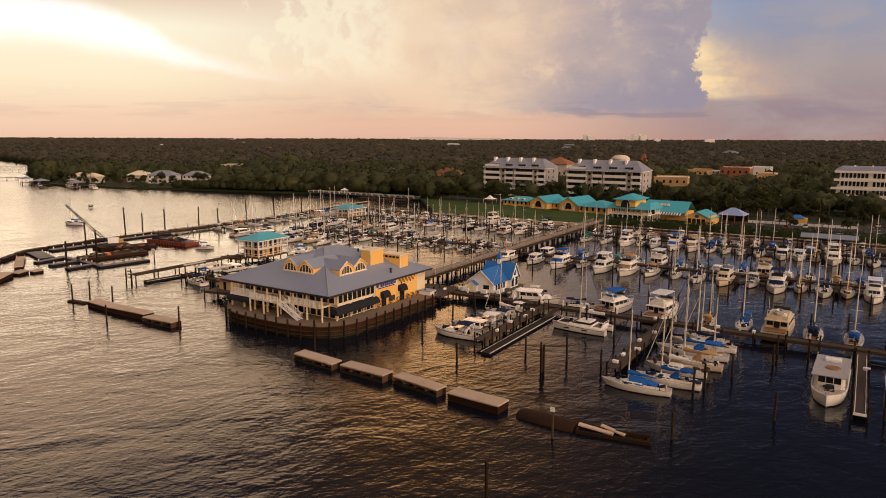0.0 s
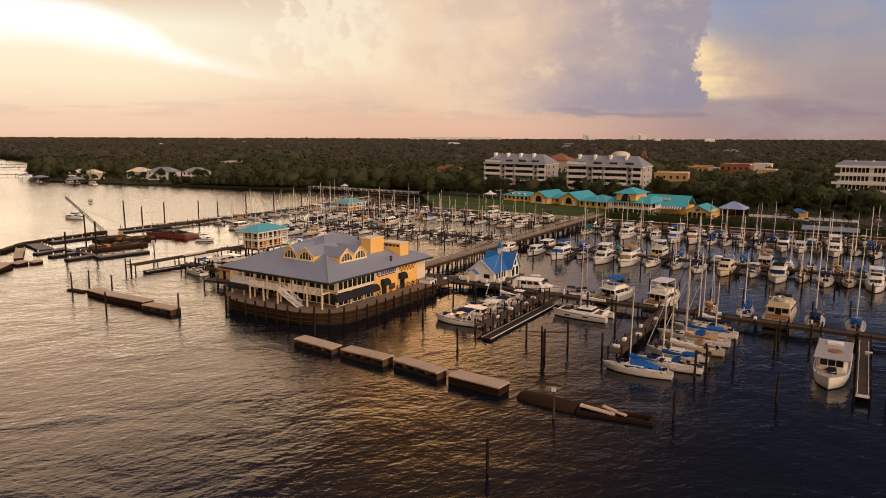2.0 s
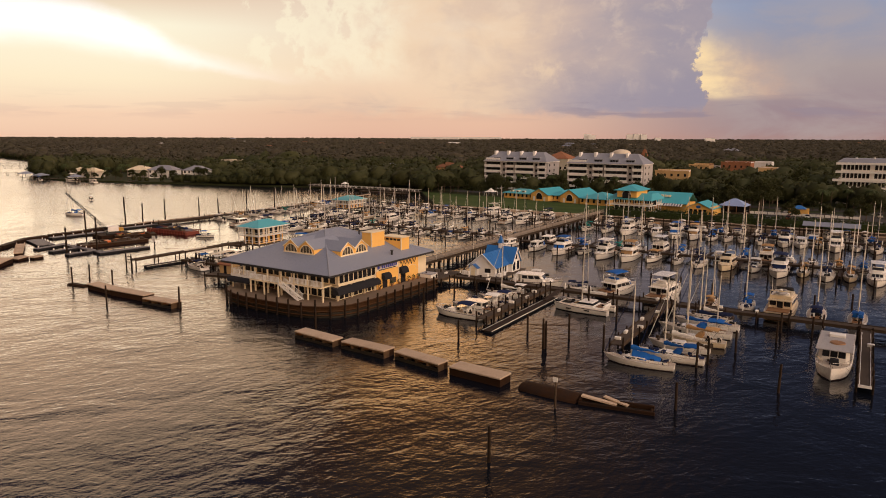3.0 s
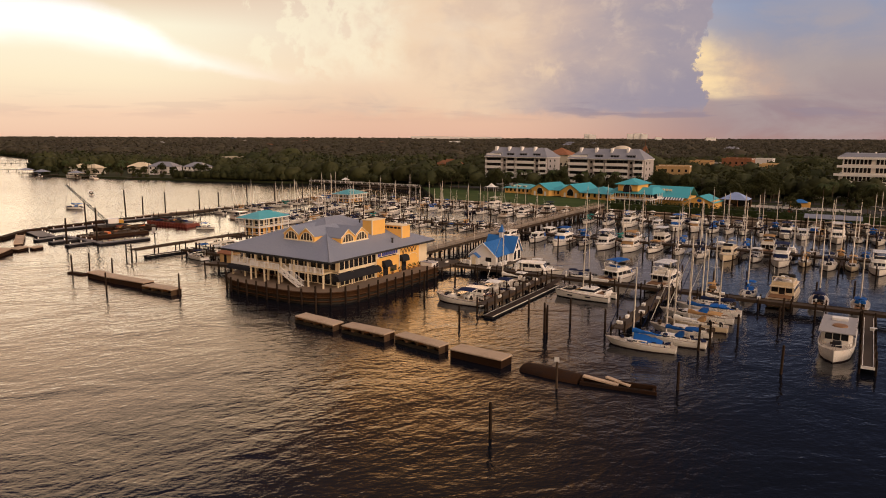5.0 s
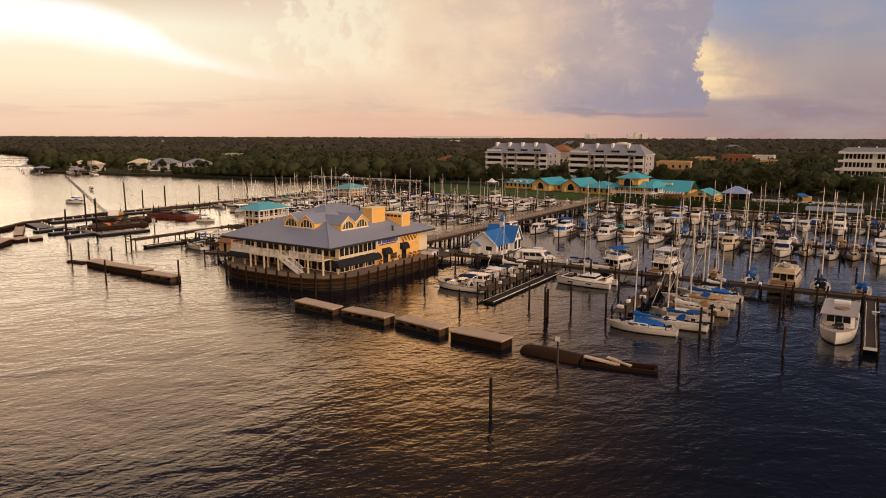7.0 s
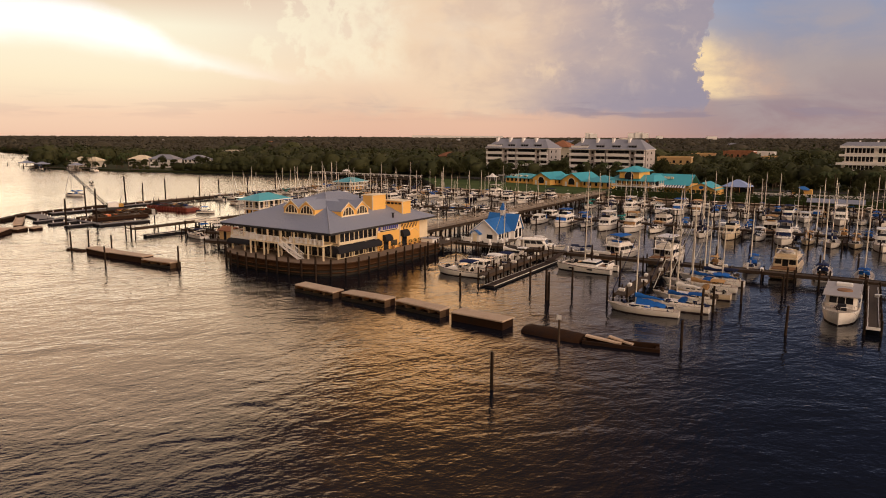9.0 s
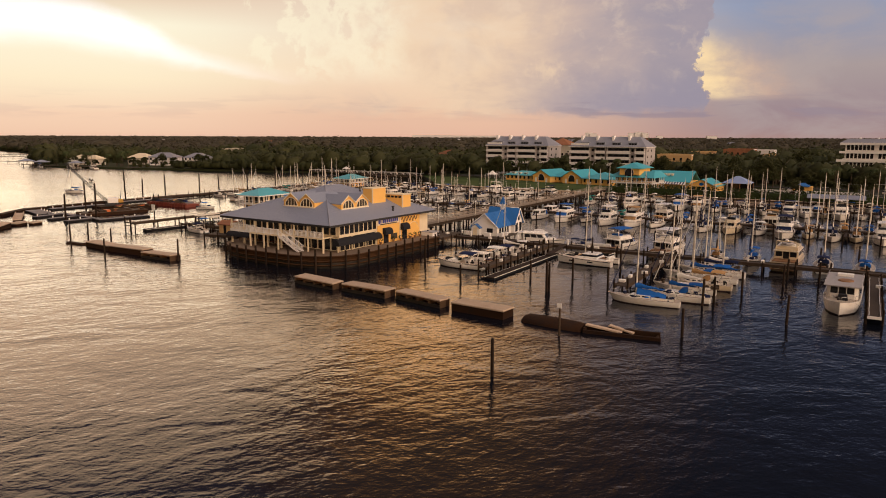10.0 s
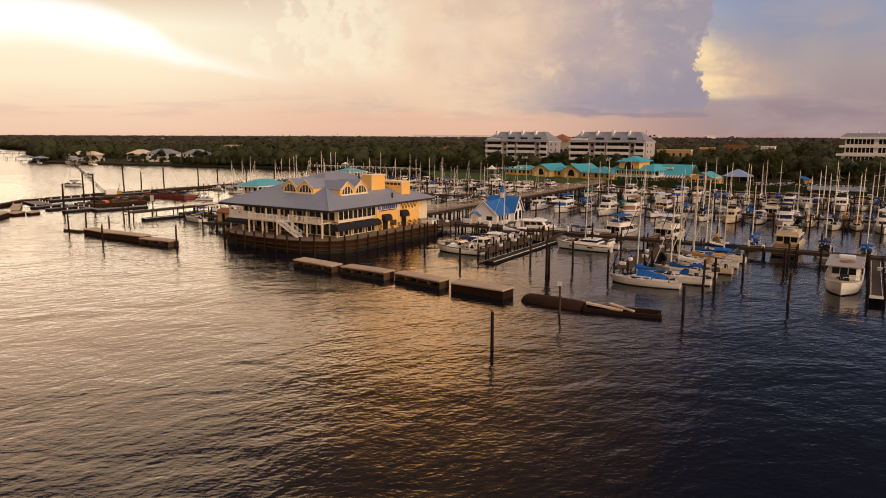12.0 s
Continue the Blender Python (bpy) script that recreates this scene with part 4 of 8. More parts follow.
def work_barge(x, y, turn, l, w, n, mats, label):
    """A flat steel barge strewn with timber and gear."""
    b = thing("work_barge", here(x, y, 0, turn), label, "barge", "work barges")
    part("hull", Geo().box(-l / 2, l / 2, -w / 2, w / 2, -0.5, 0.75, taper=0.1), RUST, b, bevel=0.08)
    part("deck", Geo().box(-l / 2 + 0.15, l / 2 - 0.15, -w / 2 + 0.15, w / 2 - 0.15, 0.75, 0.85), WOOD, b)
    for i in range(n):
        ax, ay, az = rng.uniform(0.3, 1.3), rng.uniform(0.2, 0.6), rng.uniform(0.15, 0.55)
        m = pose(rng.uniform(-l / 2 + 1, l / 2 - 1), rng.uniform(-w / 2 + 0.8, w / 2 - 0.8), 0.85, 0, 0, rng.uniform(0, 90))
        part("crate", Geo().box(-ax, ax, -ay, ay, 0, az, m, taper=rng.uniform(0, 0.15)), rng.choice(mats), b)
    for i in range(max(3, n // 4)):
        x0, y0 = rng.uniform(-l / 2 + 1, l / 2 - 4), rng.uniform(-w / 2 + 0.5, w / 2 - 0.5)
        part("timber_balk", Geo().box(x0, x0 + rng.uniform(2, 4.5), y0 - 0.15, y0 + 0.15, 0.86 + 0.3 * (i % 2), 1.12 + 0.3 * (i % 2)), WOOD, b)
    return b


work_barge(-108.5, 33.2, 80, 19, 5.4, 26, (WOOD, RUST, ROCK, WOOD, TEAK, ROCK, DARKSTEEL, ORANGE), "low steel work barge strewn with rubble and timber")
work_barge(-116.5, 46.0, 62, 12, 5.0, 18, (WOOD, RUST, REDSTEEL, CRANEYELLOW, ORANGE, TEAK), "rusty work barge with orange and yellow gear")
crane_float = solid("crane_barge", Geo().box(-5, 5, -3.4, 3.4, -0.5, 0.9, taper=0.1), RUST, here(-122.6, 42.6, 0, 80), "rusty flat barge under the crane", "barge", bevel=0.06)
crane = thing("crane", here(-122.0, 42.2, 0.9, -120), "old lattice-boom crane with white cab on a barge", "crane")
part("track", Geo().box(-2, 2, -1.6, -0.9, 0, 0.8), DARKSTEEL, crane, bevel=0.1)
part("track", Geo().box(-2, 2, 0.9, 1.6, 0, 0.8), DARKSTEEL, crane, bevel=0.1)
part("cab", Geo().box(-1.6, 1.4, -1.3, 1.3, 0.85, 2.4), WHITE, crane, bevel=0.08)
part("cab_window", Geo().box(0.2, 1.2, -1.33, -1.3, 1.5, 2.2).box(1.4, 1.43, -1.0, 1.0, 1.5, 2.2), GLASS, crane)
part("engine_cover", Geo().box(-3.0, -1.6, -1.2, 1.2, 0.9, 1.9), CRANEYELLOW, crane, bevel=0.08)
boom_foot, boom_tip = Vector((1.5, 0, 1.2)), Vector((12.0, 0, 13.2))
side = (boom_tip - boom_foot).cross(Vector((0, 0, 1))).normalized() * 0.42
over = (boom_tip - boom_foot).cross(side).normalized() * 0.42
boom = Geo()
for s1, s2 in ((1, 1), (1, -1), (-1, 1), (-1, -1)):
    boom.tube(boom_foot + side * s1 + over * s2, boom_tip + side * s1 * 0.4 + over * s2 * 0.4, 0.08)
for i in range(16):
    a, b = boom_foot.lerp(boom_tip, i / 16), boom_foot.lerp(boom_tip, (i + 1) / 16)
    boom.tube(a + side, b - side, 0.05, n=4).tube(a + side + over, b + side - over, 0.05, n=4).tube(a - side - over, b - side + over, 0.05, n=4)
part("boom", boom, DARKSTEEL, crane, "dark lattice boom")
gantry = Vector((-2.6, 0, 4.2))
part("gantry", Geo().tube((-2.2, -0.8, 2.0), gantry, 0.08).tube((-2.2, 0.8, 2.0), gantry, 0.08), DARKSTEEL, crane)
part("boom_cable", Geo().tube(gantry, boom_foot.lerp(boom_tip, 0.72), 0.03, n=4), DARKSTEEL, crane)
redb = thing("steel_barge", here(-114.5, 58.2, 0, 2) @ Matrix.Diagonal((0.86, 1, 0.85, 1)), "long dark red steel barge with ribs", "barge")
part("hull", Geo().box(-11, 11, -2.6, 2.6, -0.5, 1.1, taper=0.1), REDSTEEL, redb, bevel=0.08)
for i in range(15):
    for s_ in (-1, 1):
        part("rib", Geo().box(-10.6 + i * 1.5, -10.3 + i * 1.5, s_ * 2.66 - 0.12, s_ * 2.66 + 0.12, 0, 1.35), REDSTEEL, redb)
for s_ in (-1, 1):
    part("gunwale", Geo().box(-11, 11, s_ * 2.7 - 0.15, s_ * 2.7 + 0.15, 1.35, 1.55), REDSTEEL, redb)
for i in range(16):
    part("cargo", Geo().box(-rng.uniform(0.6, 1.5), rng.uniform(0.6, 1.5), -0.6, 0.6, 0, rng.uniform(0.4, 1.3), pose(rng.uniform(-9, 9), rng.uniform(-1.4, 1.4), 1.1, 0, 0, rng.uniform(0, 60)), taper=0.12), rng.choice((WOOD, GREYFLOAT, NAVYCANVAS, BLACK, TANCANVAS)), redb)
notice = thing("notice_board", here(-93.2, 36.0), "white notice board on a pile", "sign board")
part("post", Geo().tube((0, 0, -1), (0, 0, 3.2), 0.15), PILE, notice)
part("board", Geo().box(-0.7, 0.7, -0.25, -0.16, 1.7, 3.3), WHITE, notice)


# ---- the restaurant on its own platform ----
REST = here(-1.95, 4.9, 0, -1.5) @ here(-15.1, 16.8)
rest = thing("restaurant", REST, "two-storey yellow waterfront restaurant with broad grey hip roof", "restaurant")
EX, EL, EF, EB, EZ, AZ = 15.1, -13.3, -16.8, 15.8, 7.25, 12.7        # the eaves to both sides, front and back, eaves and ridge height
RX, RF, RB = 0.9, -2.4, 1.9        # the short ridge


def arc_deck(n=18):
    """The walkway's outline: a broad curve towards the open water."""
    def bent(v):
        return math.copysign(abs(v) ** (2 / 3), v)
    turn = [math.pi * i / n for i in range(n + 1)]
    return [(-13.2, 16.0)] + [(2.65 - 15.85 * bent(math.cos(a)), -9 - 11.8 * bent(math.sin(a))) for a in turn] + [(18.5, 12.2), (14.6, 12.4), (14.6, 16.0)]


DECK, FLOOR2, TOP = 2.2, 4.85, 7.2          # walkway, upper floor, top of the walls
rim_pts = arc_deck()
part("platform", Geo().prism(rim_pts, DECK - 0.18, DECK), WALKWAY, rest, "worn tan walkway slab")
part("bulkhead", Geo().prism([(x * 0.985, y * 0.985) for x, y in rim_pts], 0.95, DECK - 0.19), BULKHEAD, rest, "dark stained timber bulkhead")
part("wet_footing", Geo().prism([(x * 0.988, y * 0.988) for x, y in rim_pts], -1.0, 0.95), WETSHADEWOOD, rest, "wet weedy lower bulkhead")
for z in (0.55, 1.25, DECK - 0.12):
    part("waler", Geo().path([Vector((x * 1.004, y * 1.004, z)) for x, y in rim_pts], 0.13, 4), BULKHEAD, rest, "horizontal timber waler")
fender = pile_geo(3.3, 0.19).mesh("fender_post", PILE)
step, walked, last = 2.6, 0.0, Vector((*rim_pts[0], 0))
for q_ in rim_pts[1:]:
    seg = Vector((*q_, 0)) - last
    while walked <= seg.length:
        q = last + seg * (walked / seg.length)
        ob = new("fender_post", fender)
        ob.parent, ob.location, ob.scale = rest, (q.x * 1.014, q.y * 1.014, 0), (1, 1, random.uniform(0.82, 1.04))
        walked += step
    walked -= seg.length
    last = Vector((*q_, 0))

# walls of both floors; the front stands back under the porch
XL, XR, YF, YB = -10.0, 14.3, -13.6, 10.4
part("lower_wall", Geo().box(XL, XR, YF + 0.2, YB, DECK, FLOOR2 - 0.2), CREAM, rest, "cream lower wall")
part("upper_wall", Geo().box(XL, XR, YF, YB, FLOOR2, TOP), CREAM, rest, "cream upper wall")
part("sign_wall", Geo().box(XR - 0.1, XR + 0.4, -3.2, YB + 0.2, DECK, TOP), YELLOW, rest, "bright yellow stucco entrance wall")
part("back_wall", Geo().box(XL + 0.5, XR - 0.5, YB + 0.003, 14.8, DECK, TOP), CREAM, rest)
part("balcony_floor", Geo().box(XL - 0.6, XR - 1.5, -16.7, YF, FLOOR2 - 0.25, FLOOR2), CREAM, rest)
part("balcony_floor", Geo().box(-3.9, 3.7, -18.0, -16.7, FLOOR2 - 0.25, FLOOR2 - 0.003), CREAM, rest)
# roof
main_roof = new("roof")
main_roof.empty_display_size = 0.2
main_roof.parent = rest
tagged(main_roof, "broad grey hip roof")
for slope in ([(EL, EF, EZ), (EX, EF, EZ), (RX, RF, AZ)], [(EX, EF, EZ), (EX, EB, EZ), (RX, RB, AZ), (RX, RF, AZ)],
              [(EX, EB, EZ), (EL, EB, EZ), (RX, RB, AZ)], [(EL, EB, EZ), (EL, EF, EZ), (RX, RF, AZ), (RX, RB, AZ)]):
    part("roof_slope", Geo().slab(slope, 0.3), GREYROOF, main_roof)
for cx, cy, ry in ((EX, EF, RF), (EL, EF, RF), (EX, EB, RB), (EL, EB, RB)):
    part("hip_cap", Geo().tube((cx, cy, EZ + 0.03), (RX, ry, AZ + 0.05), 0.13, n=6), HIPCAP, main_roof)
part("ridge_cap", Geo().tube((RX, RF, AZ + 0.04), (RX, RB, AZ + 0.04), 0.13, n=6), HIPCAP, main_roof)
part("fascia", Geo().box(EL - 0.03, EX + 0.03, EF - 0.08, EF, EZ - 0.42, EZ - 0.06), DARKSTEEL, main_roof)
part("fascia", Geo().box(EX, EX + 0.08, EF, EB, EZ - 0.42, EZ - 0.06), DARKSTEEL, main_roof)
part("soffit", Geo().box(EL + 0.05, EX - 0.05, EF + 0.05, EB - 0.05, EZ - 0.4, EZ - 0.32), CREAM, main_roof)


def dormer(parent, m, w, base, rise, depth):
    """A gable dormer with an arched window, facing -y in its own axes."""
    d = new("dormer")
    d.empty_display_size = 0.2
    d.parent, d.matrix_basis = parent, m
    tagged(d, "yellow gable dormer with arched white window")
    h = w / 2
    part("gable_wall", Geo().loft([[(-h, y, -0.6), (h, y, -0.6), (h, y, base), (0, y, base + rise), (-h, y, base)] for y in (0, depth)]), YELLOW, d)
    part("gable_roof", Geo().slab([(-h - 0.12, -0.14, base), (0, -0.14, base + rise + 0.12), (0, depth, base + rise + 0.12), (-h - 0.12, depth, base)], 0.16)
         .slab([(0, -0.14, base + rise + 0.12), (h + 0.12, -0.14, base), (h + 0.12, depth, base), (0, depth, base + rise + 0.12)], 0.16), GREYROOF, d)
    part("barge_board", Geo().tube((-h - 0.1, -0.16, base - 0.06), (0, -0.16, base + rise), 0.1, n=4).tube((h + 0.1, -0.16, base - 0.06), (0, -0.16, base + rise), 0.1, n=4), CREAM, d)
    r, zb = w * 0.40, 0.12
    arch = [(r * math.cos(i * math.pi / 12), r * 0.98 * math.sin(i * math.pi / 12)) for i in range(13)]
    pane = part("arched_window", Geo().quad(*[(x, -0.04, zb + z) for x, z in arch]), WARMGLASS, d)
    ring = Geo().path([Vector((x, -0.07, zb + z)) for x, z in arch] + [Vector((arch[0][0], -0.07, zb))], 0.09, 4)
    for x in (-r * 0.5, 0, r * 0.5):
        ring.box(x - 0.05, x + 0.05, -0.1, -0.05, zb, zb + math.sqrt(max(0.01, r * r - x * x)))
    part("window_frame", ring, CREAM, d)
    part("window_sill", Geo().box(-h - 0.02, h + 0.02, -0.16, 0, -0.12, 0.12), CREAM, d)


def roof_z(x, y):
    return EZ + (AZ - EZ) * min((x - EL) / (RX - EL), (EX - x) / (EX - RX), (y - EF) / (RF - EF), (EB - y) / (EB - RB), 1.0)


W = 3.95
for i in range(2):
    dormer(rest, pose(-1.5 + W * (i + 0.5), -11.3, roof_z(2, -11.3)), W, 1.1, 1.4, 8.0)
    dormer(rest, pose(10.5, -8.6 + W * (i + 0.5), roof_z(10.5, -3), 0, 0, 90), W, 1.1, 1.4, 8.0)
tower = part("stair_tower", Geo().box(7.3, 9.7, 1.6, 5.8, 8.6, 12.2), YELLOW, rest, "plain yellow stair tower")
part("parapet_cap", Geo().box(7.15, 9.85, 1.45, 5.95, 12.2, 12.36), CREAM, tower)
tower2 = part("machine_screen", Geo().box(7.6, 12.6, 7.6, 10.4, 7.9, 10.7), YELLOW, rest, "lower yellow roof enclosure")
part("parapet_cap", Geo().box(7.45, 12.75, 7.45, 10.55, 10.7, 10.86), CREAM, tower2)
for i in range(5):
    part("vent_louvre", Geo().box(7.8 + i * 0.95, 8.5 + i * 0.95, 7.53, 7.6, 10.1, 10.5), GLASS, tower2)
part("corner_trim", Geo().box(12.46, 12.66, 7.54, 7.74, 7.9, 10.7), CREAM, tower2)
part("corner_trim", Geo().box(9.56, 9.76, 1.54, 1.74, 8.6, 12.2), CREAM, tower)
part("roof_vent", Geo().tube((13.3, 3.5, 7.9), (13.3, 3.5, 8.8), 0.2, n=8).tube((13.3, 3.5, 8.8), (13.3, 3.5, 8.9), 0.35, n=8), DARKSTEEL, rest)
for x, y in ((4.5, 4.0), (3.0, 8.0), (-3.5, 2.0)):
    part("roof_vent", Geo().tube((x, y, roof_z(x, y) - 0.2), (x, y, roof_z(x, y) + 0.7), 0.16, n=8), DARKSTEEL, rest)

# windows: glass set in a frame with a glazing bar
win = Geo().box(-0.62, 0.62, -0.06, 0.0, 0, 1.85).mesh("window", GLASS)
win_frame = Geo().box(-0.74, -0.62, -0.1, 0, -0.1, 1.97).box(0.62, 0.74, -0.1, 0, -0.1, 1.97).box(-0.62, 0.62, -0.1, 0, 1.85, 1.97).box(-0.62, 0.62, -0.1, 0, -0.1, 0).mesh("window_frame", CREAM)


def window(parent, m, sx=1.0, sz=1.0):
    w = new("window", win)
    w.parent, w.matrix_basis = parent, m @ Matrix.Diagonal((sx, 1, sz, 1))
    fr = new("window_frame", win_frame)
    fr.parent = w


for i in range(15):
    x = XL + 0.85 + i * 1.58
    window(rest, pose(x, YF - 0.01, FLOOR2 + 0.25))
    window(rest, pose(x, YF + 0.19, DECK + 0.15), 1.0, 1.12)
for i in range(8):
    y = YF + 0.75 + i * 1.3
    window(rest, pose(XR + 0.01, y, FLOOR2 + 0.35, 0, 0, 90), 0.9, 1.0)
    window(rest, pose(XR + 0.01, y, DECK + 0.15, 0, 0, 90), 0.9, 1.0)
part("sill_band", Geo().box(XR, XR + 0.16, YF - 0.1, -3.2, FLOOR2 - 0.15, FLOOR2 + 0.2), CREAM, rest)
# porch posts, rails
for i, x in enumerate((XL - 0.4, -7.0, -4.0, -0.6, 2.9, 6.2, 9.6, 13.2)):
    part("porch_post", Geo().box(x - 0.13, x + 0.13, -16.65, -16.39, DECK, FLOOR2 - 0.25), CREAM, rest)
    part("porch_post", Geo().box(x - 0.12, x + 0.12, -16.65, -16.41, FLOOR2, TOP - 0.25), CREAM, rest)
for x in (-3.8, -0.2, 3.5):
    part("porch_post", Geo().box(x - 0.12, x + 0.12, -17.95, -17.71, DECK, FLOOR2 - 0.25), CREAM, rest)
for y in (-14.2, -10.4, -6.7, -3.7):
    part("porch_post", Geo().box(XR + 0.18, XR + 0.42, y - 0.12, y + 0.12, DECK, FLOOR2 - 0.2), CREAM, rest)


def railing(parent, a, b, posts, h=1.0, mat=WHITE):
    """Top and bottom rails, posts, and close-set pickets."""
    a, b = Vector(a), Vector(b)
    r = part("railing", Geo().tube(a + Vector((0, 0, h)), b + Vector((0, 0, h)), 0.06, n=4), mat, parent, "white balcony railing")
    part("bottom_rail", Geo().tube(a + Vector((0, 0, 0.12)), b + Vector((0, 0, 0.12)), 0.045, n=4), mat, r)
    n = max(1, int((b - a).length / 0.3))
    picket = Geo().box(-0.04, 0.04, -0.04, 0.04, 0.12, h).mesh("baluster", mat)
    for i in range(n):
        ob = new("baluster", picket)
        ob.parent, ob.location = r, a.lerp(b, (i + 0.5) / n)
    for i in range(posts + 1):
        p_ = a.lerp(b, i / posts)
        part("newel", Geo().box(p_.x - 0.08, p_.x + 0.08, p_.y - 0.08, p_.y + 0.08, p_.z, p_.z + h + 0.1), mat, r)


railing(rest, (XL - 0.5, -16.6, FLOOR2), (-3.9, -16.6, FLOOR2), 3)
railing(rest, (-3.8, -17.9, FLOOR2), (3.6, -17.9, FLOOR2), 4)
railing(rest, (5.2, -16.6, FLOOR2), (13.2, -16.6, FLOOR2), 4)
railing(rest, (XL - 0.5, -16.6, FLOOR2), (XL - 0.5, -13.0, FLOOR2), 2)
part("skirt_board", Geo().box(XL - 0.62, -3.9, -16.78, -16.7, FLOOR2 - 0.45, FLOOR2 + 0.05), WHITE, rest, "white balcony skirt board")
# the outside stair down to the walkway
stair = new("stair")
stair.empty_display_size = 0.2
stair.parent = rest
tagged(stair, "white outside stair")
SLOPE = (FLOOR2 - DECK) / 5.0
for i in range(14):
    x = 3.7 + i * 0.357
    z = FLOOR2 - (i + 1) * (FLOOR2 - DECK) / 15
    part("tread", Geo().box(x, x + 0.4, -17.9, -16.75, z - 0.05, z), WHITE, stair)
for y in (-17.95, -16.7):
    part("stringer", Geo().slab([(3.6, y - 0.06, FLOOR2), (3.6, y + 0.06, FLOOR2), (8.7, y + 0.06, DECK + 0.1), (8.7, y - 0.06, DECK + 0.1)], 0.32), WHITE, stair)
    part("handrail", Geo().tube((3.6, y, FLOOR2 + 0.95), (8.7, y, DECK + 0.95), 0.06, n=4), WHITE, stair)
    for i in range(16):
        x = 3.8 + i * 0.31
        z = FLOOR2 - (x - 3.6) * SLOPE * 0.98
        part("baluster", Geo().box(x - 0.03, x + 0.03, y - 0.03, y + 0.03, z, z + 0.9), WHITE, stair)


def awning(parent, m, length, out, drop):
    """A quarter-round canvas awning, its back on the wall plane x = 0, running along y."""
    prof = [(0.02, drop), (out * 0.45, drop * 0.92), (out * 0.8, drop * 0.66), (out, drop * 0.2), (out, -0.25), (0.02, -0.22)]
    ob = part("awning", Geo().loft([[(x, y, z) for x, z in prof] for y in (0, length)]), AWNING, parent, "black canvas awning", smooth=True)
    ob.matrix_basis = m
    return ob


awning(rest, pose(XR + 0.02, -15.2, 3.7), 12.2, 1.4, 0.95)
awning(rest, pose(XL - 0.6, -16.7, 3.85, 0, 0, -90), 6.4, 1.1, 0.6)
awning(rest, pose(XR + 0.4, -1.7, 4.2), 2.2, 0.95, 0.95)
awning(rest, pose(XR + 0.4, 3.9, 4.5), 2.2, 0.95, 1.0)
# entrance wall: sign bars, doors, arched panel, planters
SX0 = XR + 0.4
part("sign_board", Geo().box(SX0, SX0 + 0.07, -3.3, 3.6, 5.75, 6.95), CREAM, rest, "pale sign board")
for i, w in enumerate((0.62, 0.3, 0.62, 0.58, 0.6, 0.62, 0.62, 0.62, 0.55, 0.55)):
    y = -3.0 + i * 0.63
    part("sign_bar", Geo().box(SX0 + 0.07, SX0 + 0.11, y, y + w * 0.84, 6.1, 6.85), SIGNBLUE, rest, "blue sign lettering bar")
part("sign_bar", Geo().box(SX0 + 0.07, SX0 + 0.1, -2.6, 2.8, 5.8, 5.98), SIGNDARK, rest, "thin dark sign lettering bar")
curve = [Vector((SX0 + 0.06, 4.3 + i * 0.155, 6.2 + 0.42 * math.sin(i * 0.95) * (1.0 if i % 5 else 1.5))) for i in range(36)]
part("script_sign", Geo().path(curve, 0.075, 4), SIGNDARK, rest, "dark curly wall sign shape")
part("pilaster", Geo().box(SX0, SX0 + 0.1, 3.7, 4.0, DECK, TOP), CREAM, rest)
part("pilaster", Geo().box(SX0, SX0 + 0.1, -3.66, -3.45, DECK, TOP), CREAM, rest)
panel = [(SX0 + 0.03, 8.4 + 1.7 * math.cos(i * math.pi / 10), 4.2 + 1.2 * math.sin(i * math.pi / 10)) for i in range(11)] + [(SX0 + 0.03, 6.7, DECK + 0.1), (SX0 + 0.03, 10.1, DECK + 0.1)]
part("arched_panel", Geo().quad(*panel), YELLOW, rest)
part("panel_trim", Geo().path([Vector(q) for q in panel[:11]], 0.06, 4), CREAM, rest)
for y in (-1.4, 4.6):
    part("door", Geo().box(SX0, SX0 + 0.06, y, y + 1.5, DECK, DECK + 2.1), GLASS, rest, "dark glass entrance door")
part("menu_window", Geo().box(SX0, SX0 + 0.05, 0.9, 2.9, DECK + 0.5, DECK + 1.6), WARMGLASS, rest)
planter = Geo().loft([[(0.3 * q * math.cos(a * math.pi / 4), 0.3 * q * math.sin(a * math.pi / 4), z) for a in range(8)] for z, q in ((0, 0.7), (0.5, 1.0))])
for y in (-2.9, 1.0, 3.4, 6.6, 8.2, 9.9):
    t = thing("planter", REST @ here(XR + 0.95, y, DECK), "dark pot with a small green shrub by the wall", "planter", "entrance planters")
    part("pot", planter, TEAK, t)
    g = Geo()
    leaf_clump(g, (0, 0, 0.8), 0.42, 45, 0.12, rng)
    part("shrub", g, HEDGE, t)
